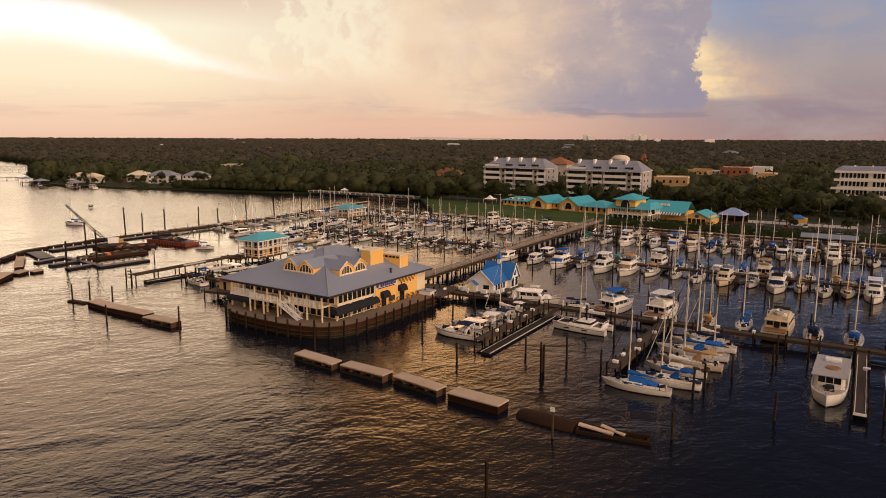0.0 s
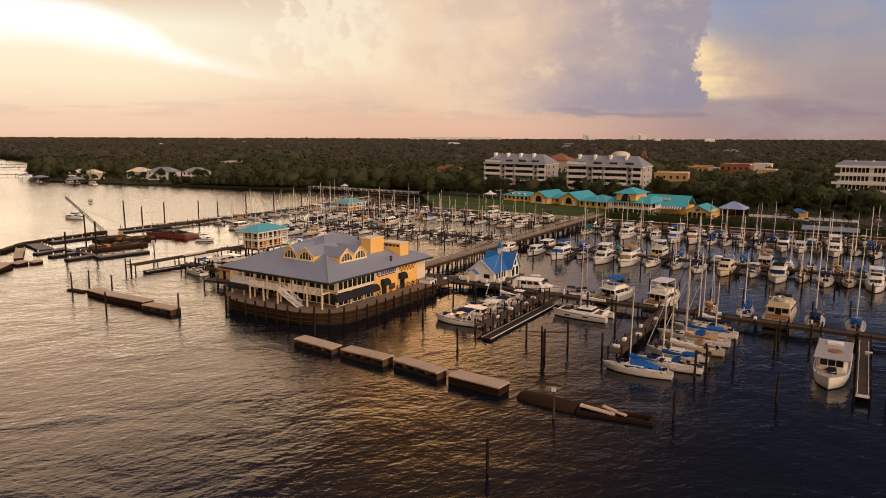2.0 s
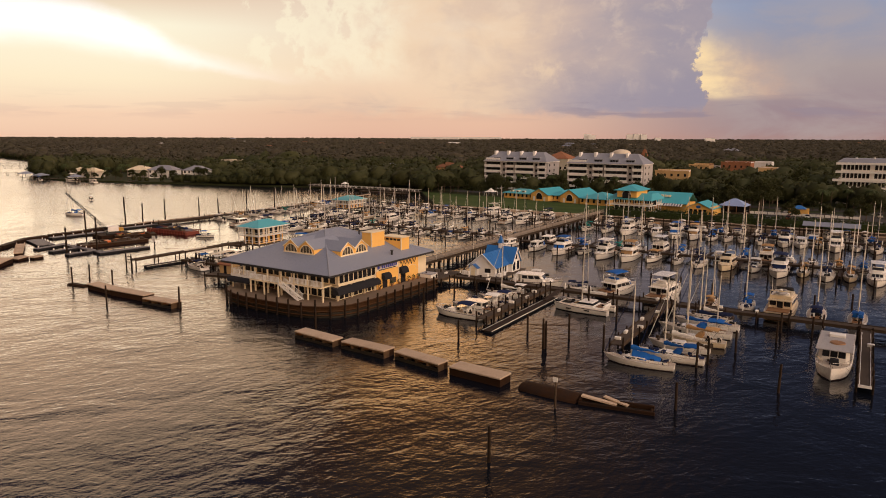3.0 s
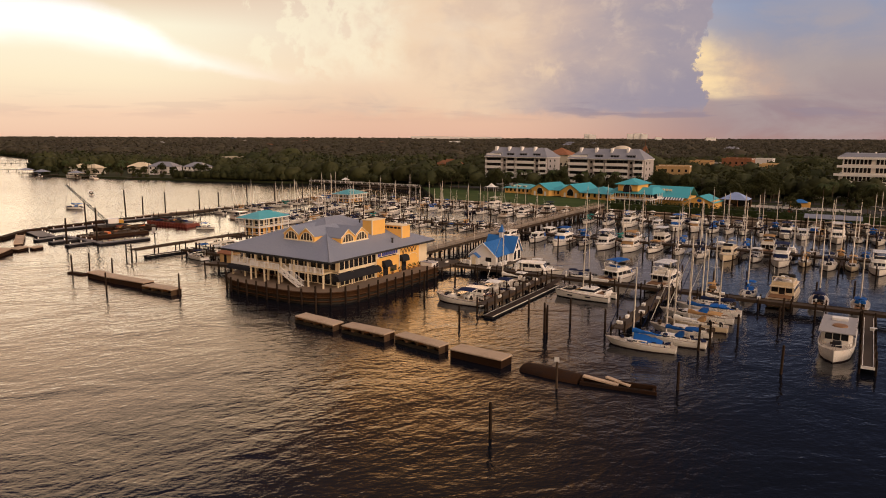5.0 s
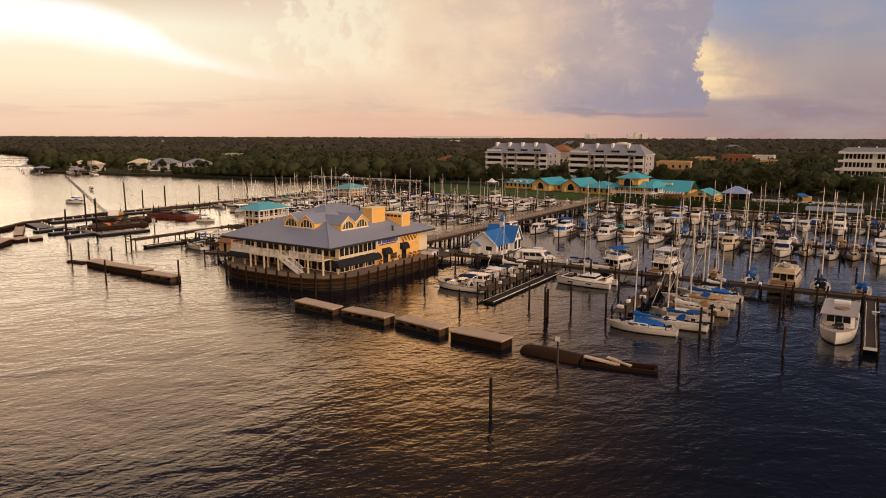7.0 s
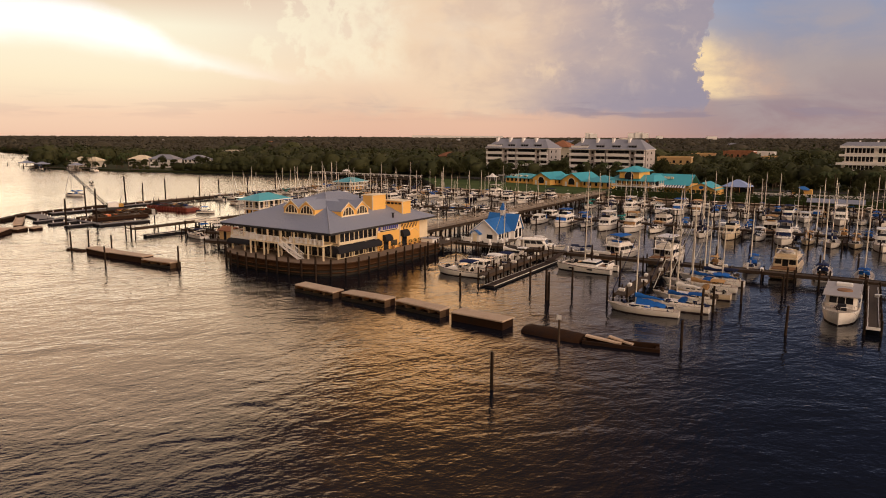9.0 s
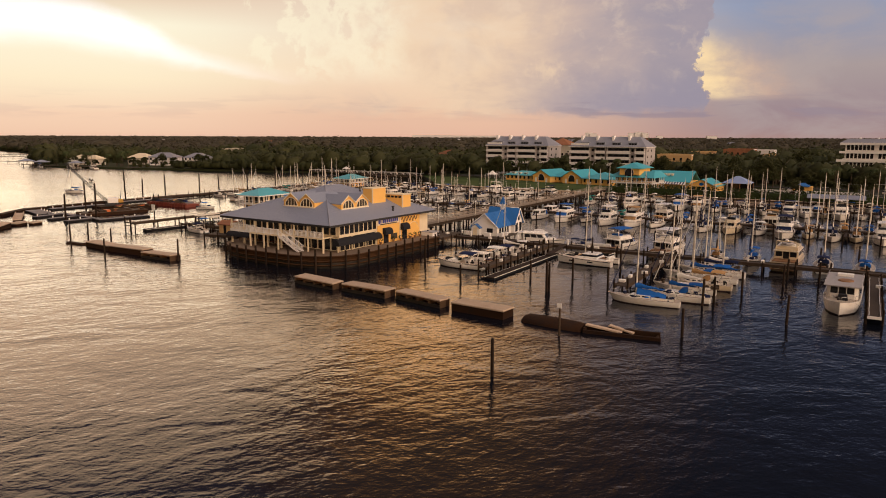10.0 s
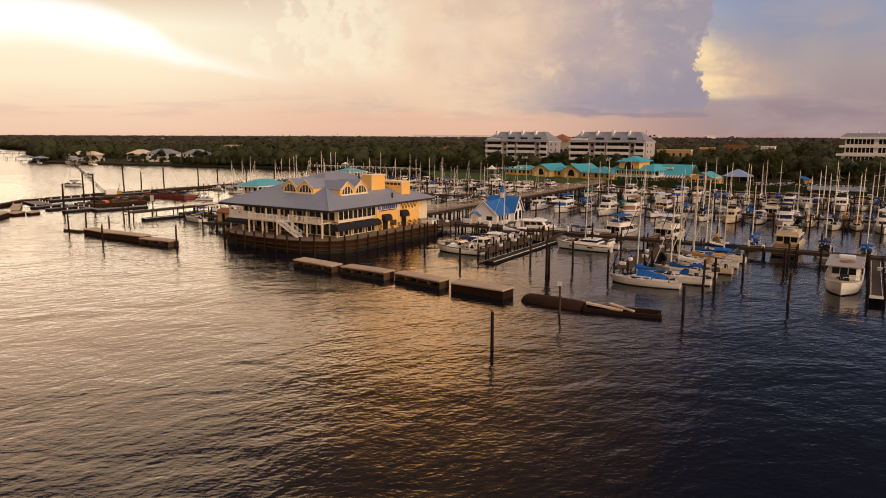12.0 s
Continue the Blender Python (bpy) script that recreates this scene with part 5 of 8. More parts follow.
# terrace tables under the porch
for i, x in enumerate((-8.9, -6.3, -3.8, -1.3, 1.2)):
    t = thing("terrace_table", REST @ here(x, -14.9, DECK), "small terrace table with red-brown top under the porch", "table", "terrace tables")
    part("tabletop", Geo().tube((0, 0, 0.7), (0, 0, 0.75), 0.5, n=12), REDSTEEL, t)
    part("pedestal", Geo().tube((0, 0, 0), (0, 0, 0.7), 0.06, n=6), DARKSTEEL, t)
    for s in (-1, 1):
        c = thing("terrace_chair", REST @ here(x + s * 0.95, -14.9, DECK, 90 + s * 90), "dark terrace chair beside a table", "chair", "terrace chairs")
        part("seat", Geo().box(-0.22, 0.22, -0.22, 0.22, 0.42, 0.47), TEAK, c)
        part("backrest", Geo().box(-0.22, -0.18, -0.22, 0.22, 0.5, 0.9), TEAK, c)
        for lx, ly in ((-0.2, -0.2), (-0.2, 0.2), (0.2, -0.2), (0.2, 0.2)):
            part("leg", Geo().box(lx - 0.02, lx + 0.02, ly - 0.02, ly + 0.02, 0, 0.42), DARKSTEEL, c)
shed = thing("bin_shed", REST @ here(16.0, 12.6, 1.46, 0), "low white fenced store beside the entrance", "shed")
part("wall", Geo().box(-1.4, 1.4, -1.2, 1.2, 0, 1.5), WHITE, shed)
part("roof", Geo().box(-1.5, 1.5, -1.3, 1.3, 1.5, 1.6), GREYROOF, shed)

# ---- the small blue-roofed house on the main dock ----
bh = thing("dock_house", here(6.75, 45.1, 1.4), "small white dock house with bright blue metal roof", "house")
part("platform", Geo().box(-4.9, 4.7, -1.6, 12.2, -0.16, 0.0), PLANK, bh)
for x in (-4.6, -1.6, 1.5, 4.4):
    for y in (-1.3, 3, 7.5, 11.8):
        part("support_post", Geo().tube((x, y, -2.6), (x, y, -0.16), 0.14, n=7), PILE, bh)
# the long room, its gable towards the river
part("wall", Geo().loft([[(-3.2, y, 0), (2.95, y, 0), (2.95, y, 2.15), (0, y, 4.6), (-3.2, y, 2.15)] for y in (0, 9.0)]), WHITE, bh)
bh_roof = part("roof", Geo().slab([(-3.6, -0.4, 1.9), (0, -0.4, 4.75), (0, 9.2, 4.75), (-3.6, 9.2, 1.9)], 0.12).slab([(0, -0.4, 4.75), (3.35, -0.4, 1.9), (3.35, 9.2, 1.9), (0, 9.2, 4.75)], 0.12), BLUEROOF, bh, "bright blue metal roof")
for i in range(20):
    y = -0.2 + i * 0.48
    part("roof_seam", Geo().tube((0, y, 4.79), (3.35, y, 1.94), 0.022, n=4), BLUEROOF, bh_roof)
part("barge_board", Geo().tube((-3.62, -0.46, 1.86), (0, -0.46, 4.74), 0.1, n=4).tube((3.37, -0.46, 1.86), (0, -0.46, 4.74), 0.1, n=4), WHITE, bh)
# the taller cross room behind, its gable towards the boats
cross = part("cross_room", Geo().loft([[(x, 6.6, 0), (x, 10.4, 0), (x, 10.4, 2.4), (x, 8.5, 5.2), (x, 6.6, 2.4)] for x in (-3.0, 3.9)]), WHITE, bh, "white cross room with steep gable")
part("roof", Geo().slab([(-3.4, 6.2, 2.0), (4.25, 6.2, 2.0), (4.25, 8.5, 5.4), (-3.4, 8.5, 5.4)], 0.12).slab([(4.25, 10.8, 2.0), (-3.4, 10.8, 2.0), (-3.4, 8.5, 5.4), (4.25, 8.5, 5.4)], 0.12), BLUEROOF, cross)
part("barge_board", Geo().tube((4.3, 6.18, 1.95), (4.3, 8.5, 5.38), 0.1, n=4).tube((4.3, 10.82, 1.95), (4.3, 8.5, 5.38), 0.1, n=4), WHITE, cross)
for y in (7.5, 9.5):
    part("window", Geo().box(3.9, 3.96, y - 0.55, y + 0.55, 0.3, 2.2), GLASS, cross)
part("gable_window", Geo().box(3.9, 3.96, 8.1, 8.9, 2.7, 3.8), GLASS, cross)
# porch before the long room
porch = part("porch", Geo().loft([[(-2.8, y, 0), (-0.9, y, 0), (-0.9, y, 1.75), (-1.85, y, 2.4), (-2.8, y, 1.75)] for y in (-1.0, 0.0)]), WHITE, bh, "white gabled porch")
part("roof", Geo().slab([(-3.1, -1.25, 1.6), (-1.85, -1.25, 2.5), (-1.85, 0.0, 2.5), (-3.1, 0.0, 1.6)], 0.08).slab([(-1.85, -1.25, 2.5), (-0.6, -1.25, 1.6), (-0.6, 0.0, 1.6), (-1.85, 0.0, 2.5)], 0.08), BLUEROOF, porch)
part("door", Geo().box(-2.3, -1.4, -1.05, -1.0, 0, 1.7), CREAM, porch)
part("window", Geo().box(0.5, 1.9, -0.05, 0.0, 0.7, 1.6), GLASS, bh)
for y in (1.3, 2.5, 3.7, 5.0):
    w = part("window", Geo().box(2.95, 3.0, y - 0.45, y + 0.45, 0.35, 1.7), GLASS, bh)
    part("window_frame", Geo().box(2.95, 3.04, y - 0.56, y - 0.45, 0.25, 1.8).box(2.95, 3.04, y + 0.45, y + 0.56, 0.25, 1.8), WHITE, w)
cup = part("cupola", Geo().box(-0.4, 0.4, 8.1, 8.9, 4.9, 6.3), WHITE, bh, "white roof lantern")
part("roof", Geo().loft([[(-0.6, 7.9, 6.1), (0.6, 7.9, 6.1), (0.6, 9.1, 6.1), (-0.6, 9.1, 6.1)], [(-0.05, 8.45, 7.8), (0.05, 8.45, 7.8), (0.05, 8.55, 7.8), (-0.05, 8.55, 7.8)]]), BLUEROOF, cup)
for x, y, w_, d_ in ((-4.1, -0.9, 0.5, 0.4), (3.9, 0.6, 0.4, 0.7), (3.9, 2.4, 0.35, 0.5), (1.2, -1.0, 0.7, 0.35)):
    solid("dock_locker", Geo().box(-w_, w_, -d_, d_, 0, 0.8, taper=0.04), WHITE, here(6.75 + x, 45.1 + y, 1.4), "white locker beside the dock house", "locker", bevel=0.05)
railing(bh, (-4.8, -1.5, 0), (-2.9, -1.5, 0), 2, 0.9)
for i, x in enumerate((-6.0, -4.6)):
    solid("tarpaulin_pile", Geo().box(-0.7, 0.7, -0.5, 0.5, 0, 0.6, taper=0.2), BLUECANVAS, here(9.0 + x * 0.9, 56.2, 1.4), "blue tarpaulin heap on the dock", "tarpaulin", bevel=0.1)

# ---- teal-roofed dock office on stilts ----


def stilt_office(x, y, turn, w, d, h, z0, label):
    """Two storeys, each with an open gallery of white posts and rails, under a broad hip roof."""
    t = thing("dock_office", here(x, y, 0, turn), label, "dock office", "dock offices")
    mid = z0 + h * 0.47
    part("lower_room", Geo().box(-w / 2, w / 2, -d / 2, d / 2, z0, mid - 0.1), YELLOW, t)
    part("upper_room", Geo().box(-w / 2, w / 2, -d / 2, d / 2, mid + 0.1, z0 + h), CREAM, t)
    part("gallery_floor", Geo().box(-w / 2 - 1.1, w / 2 + 1.1, -d / 2 - 1.1, d / 2 + 1.1, mid - 0.1, mid + 0.1), WHITE, t)
    part("platform", Geo().box(-w / 2 - 1.2, w / 2 + 1.2, -d / 2 - 1.2, d / 2 + 1.2, z0 - 0.25, z0), PLANK, t)
    roof_ = part("roof", Geo().hip(-w / 2 - 1.5, w / 2 + 1.5, -d / 2 - 1.5, d / 2 + 1.5, z0 + h - 0.1, z0 + h + 1.55), TEAL, t, "teal metal hip roof")
    part("fascia", Geo().box(-w / 2 - 1.5, w / 2 + 1.5, -d / 2 - 1.54, -d / 2 - 1.5, z0 + h - 0.4, z0 + h - 0.14).box(w / 2 + 1.5, w / 2 + 1.54, -d / 2 - 1.5, d / 2 + 1.5, z0 + h - 0.4, z0 + h - 0.14), WHITE, roof_)
    n = int(w / 1.5)
    for i in range(n):
        xx = -w / 2 + (i + 0.5) * w / n
        part("window", Geo().box(xx - 0.5, xx + 0.5, -d / 2 - 0.05, -d / 2 + 0.05, mid + 0.35, z0 + h - 0.35), GLASS, t)
        part("window", Geo().box(xx - 0.45, xx + 0.45, -d / 2 - 0.05, -d / 2 + 0.02, z0 + 0.3, mid - 0.4), GLASS, t)
    n = int(d / 1.6)
    for i in range(n):
        yy = -d / 2 + (i + 0.5) * d / n
        part("window", Geo().box(w / 2 - 0.05, w / 2 + 0.05, yy - 0.5, yy + 0.5, mid + 0.35, z0 + h - 0.35), GLASS, t)
        part("window", Geo().box(w / 2 - 0.05, w / 2 + 0.05, yy - 0.45, yy + 0.45, z0 + 0.3, mid - 0.4), GLASS, t)
    gx, gy = w / 2 + 1.0, d / 2 + 1.0
    spots = [(-gx, -gy), (-gx / 3, -gy), (gx / 3, -gy), (gx, -gy), (gx, -gy / 2), (gx, 0), (gx, gy / 2), (gx, gy), (-gx, gy)]
    for px, py in spots:
        part("post", Geo().box(px - 0.09, px + 0.09, py - 0.09, py + 0.09, z0, z0 + h - 0.12), WHITE, t)
        part("support_post", Geo().tube((px, py, -1), (px, py, z0 - 0.25), 0.16, n=6), PILE, t)
    for za in (z0, mid):
        part("rail", Geo().box(-gx, gx, -gy - 0.04, -gy + 0.04, za + 0.95, za + 1.05).box(-gx, gx, -gy - 0.03, -gy + 0.03, za + 0.45, za + 0.53), WHITE, t)
        part("rail", Geo().box(gx - 0.04, gx + 0.04, -gy, gy, za + 0.95, za + 1.05).box(gx - 0.03, gx + 0.03, -gy, gy, za + 0.45, za + 0.53), WHITE, t)
    return t


stilt_office(-68.8, 54.0, 2, 5.6, 9.6, 4.9, 1.4, "two-storey tan dock office with teal hip roof")
stilt_office(-108.5, 141.0, 0, 6.5, 9.5, 3.6, 1.4, "yellow dock office with teal hip roof")
dock("dock", -68, 46, -76, 46, 2.0, 1.4, "short timber dock at the office", 3.0, 2.2)

# ---- the teal-roofed waterfront row ----


def arch_window(parent, x, y, z, r, mat=GLASS):
    g = Geo().quad(*[(x + r * math.cos(i * math.pi / 12), y, z + r * math.sin(i * math.pi / 12)) for i in range(13)], (x - r, y, z - r * 0.9), (x + r, y, z - r * 0.9))
    w = part("arched_window", g, mat, parent, "dark arched window")
    part("window_frame", Geo().path([Vector((x + r * math.cos(i * math.pi / 12), y - 0.05, z + r * math.sin(i * math.pi / 12))) for i in range(13)], 0.1, 4), WHITE, w)


def shop(x0, x1, y0, y1, h, rise, gable=False, arch=0.0, wins=0, label="low yellow waterfront building with teal roof", turn=-10):
    """One unit of the row; its front looks at the marina."""
    t = thing("waterfront_shop", here((x0 + x1) / 2, y0, 1.2, turn), label, "shop", "waterfront row")
    w, d = (x1 - x0) / 2, y1 - y0
    part("wall", Geo().box(-w, w, 0, d, 0, h), YELLOW, t)
    if gable:
        part("gable_wall", Geo().loft([[(-w, y, h), (w, y, h), (0, y, h + rise)] for y in (0.0, d)]), YELLOW, t)
        part("roof", Geo().slab([(-w - 0.6, -0.7, h - 0.3), (0, -0.7, h + rise + 0.15), (0, d, h + rise + 0.15), (-w - 0.6, d, h - 0.3)], 0.15)
             .slab([(0, -0.7, h + rise + 0.15), (w + 0.6, -0.7, h - 0.3), (w + 0.6, d, h - 0.3), (0, d, h + rise + 0.15)], 0.15), TEAL, t)
    else:
        part("roof", Geo().hip(-w - 0.7, w + 0.7, -1.0, d + 0.7, h, h + rise), TEAL, t)
    if arch:
        arch_window(t, 0, -0.06, h * 0.72, arch)
        for s in (-1, 1):
            part("door", Geo().box(s * w * 0.6 - 0.5, s * w * 0.6 + 0.5, -0.06, 0, 0, 2.1), WHITE, t)
    for i in range(wins):
        xx = -w + (i + 0.5) * 2 * w / wins
        part("window", Geo().box(xx - 0.5, xx + 0.5, -0.05, 0, 0.9, min(2.6, h - 0.3)), GLASS, t)
    return t


low_shop = shop(-76.0, -59.0, 219.5, 230, 2.6, 1.9, wins=7, label="low yellow building with teal hip roof and dormers")
shop(-58.8, -49.2, 213.6, 231, 3.2, 2.5, gable=True, arch=1.6)
shop(-50.0, -42.5, 217, 230, 2.7, 2.2, wins=3)
shop(-43.2, -33.6, 212, 230, 3.2, 2.8, gable=True, arch=1.6)
shop(-33.0, -18.6, 209, 224, 2.8, 2.6, wins=5)
for x in (-4.5, -1.0, 2.5):
    dm = part("dormer", Geo().box(x - 0.8, x + 0.8, 0.6, 2.6, 3.0, 3.75), CREAM, low_shop, "small cream roof dormer")
    part("dormer_window", Geo().box(x - 0.5, x + 0.5, 0.55, 0.6, 3.2, 3.6), GLASS, dm)
# the two-storey centre with balcony and lantern roof
cen = thing("waterfront_pavilion", here(-4.0, 187, 1.2, -4) @ Matrix.Diagonal((0.93, 0.93, 0.88, 1)), "two-storey yellow pavilion with teal roofs and white balcony", "pavilion")
part("wall", Geo().box(-8, 6.6, 3, 15, 0, 7.0), YELLOW, cen)
# dark bands put in for the shade behind the open porch
part("side_glass", Geo().box(6.6, 6.66, 3.6, 14.4, 0.4, 2.8), GLASS, cen)
part("side_glass", Geo().box(6.6, 6.66, 3.6, 14.4, 3.9, 6.0), GLASS, cen)
part("balcony_floor", Geo().box(6.67, 9.5, 3.003, 15, 3.2, 3.497), WHITE, cen)
railing(cen, (9.4, -0.4, 3.5), (9.4, 14.8, 3.5), 6)
for y in (2.5, 5.5, 8.5, 11.5, 14.6):
    part("porch_post", Geo().box(9.2, 9.44, y - 0.12, y + 0.12, 0, 6.1), WHITE, cen)
part("lower_wall", Geo().box(-7, 6, 2.4, 3.0, 0, 3.0), GLASS, cen)
part("balcony_floor", Geo().box(-8.5, 9.5, -0.5, 3, 3.2, 3.5), WHITE, cen)
railing(cen, (-8.4, -0.4, 3.5), (9.4, -0.4, 3.5), 8)
for i in range(9):
    x = -8.3 + i * 2.2
    part("porch_post", Geo().box(x - 0.14, x + 0.14, -0.4, -0.12, 0, 3.2), WHITE, cen)
    part("porch_post", Geo().box(x - 0.12, x + 0.12, -0.4, -0.14, 3.5, 6.2), WHITE, cen)
    part("window", Geo().box(x + 0.5, x + 1.7, 2.94, 3.0, 4.0, 6.0), GLASS, cen)
part("lower_roof", Geo().slab([(-9.4, -1.2, 6.1), (10.4, -1.2, 6.1), (8.0, 6.0, 8.6), (-7.0, 6.0, 8.6)], 0.15).slab([(10.4, -1.2, 6.1), (10.4, 16, 6.1), (8, 14, 8.6), (8.0, 6.0, 8.6)], 0.15)
     .slab([(-9.4, 16, 6.1), (-9.4, -1.2, 6.1), (-7, 6, 8.6), (-7, 14, 8.6)], 0.15), TEAL, cen)
part("lantern_wall", Geo().box(-5, 3.6, -0.2, 13, 7, 10.2), YELLOW, cen)
part("lantern_roof", Geo().hip(-6.2, 4.8, -1.4, 14.2, 10.1, 12.4), TEAL, cen)
arch_window(cen, -0.8, -0.28, 8.2, 1.9)
# the restaurant wing with striped awning, the gabled hall, the tented terrace
wing2 = thing("waterfront_restaurant", here(6.0, 201.5, 1.2, -4), "yellow waterfront hall with teal roof and striped awning", "restaurant")
part("wall", Geo().box(-9.5, 9, 2, 14, 0, 3.4), YELLOW, wing2)
part("roof", Geo().slab([(-10.5, 0.8, 3.2), (9.5, 0.8, 3.2), (9.5, 8, 7.3), (-8.5, 8, 7.3)], 0.15).slab([(9.5, 15.2, 3.2), (-10.5, 15.2, 3.2), (-8.5, 8, 7.3), (9.5, 8, 7.3)], 0.15), TEAL, wing2)
for i in range(3):
    part("roof_window", Geo().box(-2.2 + i * 1.5, -1.2 + i * 1.5, 3.8, 4.6, 5.5, 6.3), CREAM, wing2)
for i in range(26):
    x = -6.5 + i * 0.55
    part("awning_stripe", Geo().slab([(x, 0.9, 3.25), (x + 0.55, 0.9, 3.25), (x + 0.55, -1.0, 2.3), (x, -1.0, 2.3)], 0.06), WHITE if i % 2 else NAVYCANVAS, wing2)
hall = shop(16.6, 26.8, 192.5, 206, 2.9, 2.1, gable=True, turn=-4, label="yellow gabled hall with teal roof")
for i in range(4):
    part("window", Geo().box(-3.4 + i * 1.75, -2.1 + i * 1.75, -0.06, 0, 0.4, 2.3), GLASS, hall)
part("emblem", Geo().loft([[(0.9 * math.cos(a * math.pi / 8), y, 3.3 + 0.6 * math.sin(a * math.pi / 8)) for a in range(16)] for y in (-0.08, -0.02)]), BLUECANVAS, hall, "pale blue emblem shape")
tent = thing("terrace_canopy", here(32.2, 203, 1.2, -3), "open terrace with pale blue tent roof", "canopy")
part("canopy", Geo().hip(-5.2, 5.2, 0, 9, 3.4, 6.0, t=0.08), surface("pale_blue_canvas", (0.28, 0.36, 0.58), 0.8, vary=0.1), tent, "pale blue tent roof")
part("floor", Geo().box(-5, 5, 0.2, 8.8, 0, 0.3), WOOD, tent)
for x in (-4.9, -1.6, 1.6, 4.9):
    for y in (0.3, 8.7):
        part("post", Geo().box(x - 0.1, x + 0.1, y - 0.1, y + 0.1, 0.3, 3.4), TEAK, tent)
part("glass_wall", Geo().box(-4.8, 4.8, 8.5, 8.6, 0.3, 3.3), GLASS, tent)
for x, y, w, lab in ((-86, 226, 2.6, "white peaked garden tent on the lawn"),):
    t = thing("garden_tent", here(x, y, 1.2) @ Matrix.Diagonal((1, 1, 0.8, 1)), lab, "tent")
    part("canopy", Geo().loft([[(-w, -w, 2.6), (w, -w, 2.6), (w, w, 2.6), (-w, w, 2.6)], [(-w * 0.5, -w * 0.5, 3.2), (w * 0.5, -w * 0.5, 3.2), (w * 0.5, w * 0.5, 3.2), (-w * 0.5, w * 0.5, 3.2)],
                               [(-0.1, -0.1, 4.9), (0.1, -0.1, 4.9), (0.1, 0.1, 4.9), (-0.1, 0.1, 4.9)]]), WHITECANVAS, t)
    for a in (-1, 1):
        for b in (-1, 1):
            part("pole", Geo().tube((a * w * 0.95, b * w * 0.95, 0), (a * w * 0.95, b * w * 0.95, 2.6), 0.06), WHITE, t)
kiosk = thing("kiosk", here(54.5, 218, 1.2), "small yellow kiosk with pale blue roof", "kiosk")
part("wall", Geo().box(-3.5, 3.5, -1.5, 1.5, 0, 2.4), YELLOW, kiosk)
part("roof", Geo().hip(-2.6, 2.6, -2, 2, 2.4, 3.6), BLUEROOF, kiosk)
bw2 = thing("promenade_wall", here(37, 211.5, 1.1), "low white promenade fence above the hedge", "fence")
for i in range(16):
    part("panel", Geo().box(i * 2.4, i * 2.4 + 2.2, -0.06, 0.06, 0.1, 1.1), WHITE, bw2)
boat_shed = thing("boat_shelter", here(68, 163, 1.3, 0), "long low grey boat shelter roof over a dock", "shelter")
part("roof", Geo().gable(-8, 8, -3, 3, 2.4, 3.4), GREYROOF, boat_shed)
for x in (-7.5, -2.5, 2.5, 7.5):
    for y in (-2.6, 2.6):
        part("post", Geo().box(x - 0.12, x + 0.12, y - 0.12, y + 0.12, -2, 2.5), PILE, boat_shed)

# ---- two apartment blocks ----


def apartments(x, y, length, depth):
    t = thing("apartment_block", here(x, y, 1.2), "six-storey pale apartment block with white balconies and grey roof", "apartment block", "shore apartment blocks")
    st, n = 3.1, 5
    top = st * n
    part("body", Geo().box(0, length, 2.2, depth, 0, top), APTWALL, t)
    bays = [(0.0, 0.27, 0.0), (0.34, 0.48, 0.7), (0.5, 0.80, 0.3), (0.865, 0.985, 0.1)]
    for f in range(n):
        z = f * st
        for b0, b1, back in bays:
            xa, xb = b0 * length, b1 * length
            bal = part("balcony", Geo().box(xa, xb, back, 2.2, z - 0.14, z + 0.12).box(xa, xb, back, back + 0.14, z + 0.12, z + 1.35), APTWHITE, t, "white balcony with solid parapet")
            # balcony panes, widened so dark glass also stands for shade in the recess
            nwin = max(2, int((xb - xa) / 2.6))
            for i in range(nwin):
                xx, ww = xa + (i + 0.5) * (xb - xa) / nwin, (xb - xa) / nwin * 0.485
                part("window", Geo().box(xx - ww, xx + ww, 2.12, 2.2, z + 0.15, z + 2.7), GLASS, t)
            for xx in (xa, xb - 0.25):
                part("fin", Geo().box(xx, xx + 0.25, back + 0.14, 2.2, z + 0.12, z + st - 0.14), APTWALL, bal)
        for x_ in (0.30, 0.825):
            part("window", Geo().box(x_ * length - 0.6, x_ * length + 0.6, 2.14, 2.2, z + 0.9, z + 2.2), GLASS, t)
        for i in range(2):
            yy = 4.5 + i * (depth - 6) / 2
            part("side_window", Geo().box(length, length + 0.06, yy, yy + 1.2, z + 0.9, z + 2.1), GLASS, t)
    part("cornice", Geo().box(-0.4, length + 0.4, -0.4, depth + 0.4, top, top + 0.35), APTWHITE, t)
    part("roof", Geo().loft([[(-0.5, -0.5, top + 0.35), (length + 0.5, -0.5, top + 0.35), (length + 0.5, depth + 0.5, top + 0.35), (-0.5, depth + 0.5, top + 0.35)],
                             [(5, depth * 0.42, top + 5.4), (length - 5, depth * 0.42, top + 5.4), (length - 5, depth * 0.6, top + 5.4), (5, depth * 0.6, top + 5.4)]]), APTROOF, t, "grey metal hip roof")
    for i in range(4):
        xx = length * (0.2 + 0.21 * i)
        d = part("roof_dormer", Geo().box(xx - 2.4, xx + 2.4, 1.2, depth * 0.4, top + 0.35, top + 2.6), APTROOF, t)
        for j in range(3):
            part("window", Geo().box(xx - 2.0 + j * 1.4, xx - 0.8 + j * 1.4, 1.12, 1.2, top + 1.0, top + 2.2), GLASS, d)
        part("chimney", Geo().box(xx - 3.6, xx - 2.5, depth * 0.25, depth * 0.4, top + 1, top + 6.0), APTWHITE, t)
    part("penthouse", Geo().box(0.6, length * 0.25, 0.6, 5, top + 0.35, top + 2.0), APTWHITE, t)
    return t


apartments(-114, 271, 38.5, 19)
apartments(-61.8, 268, 40.5, 19)

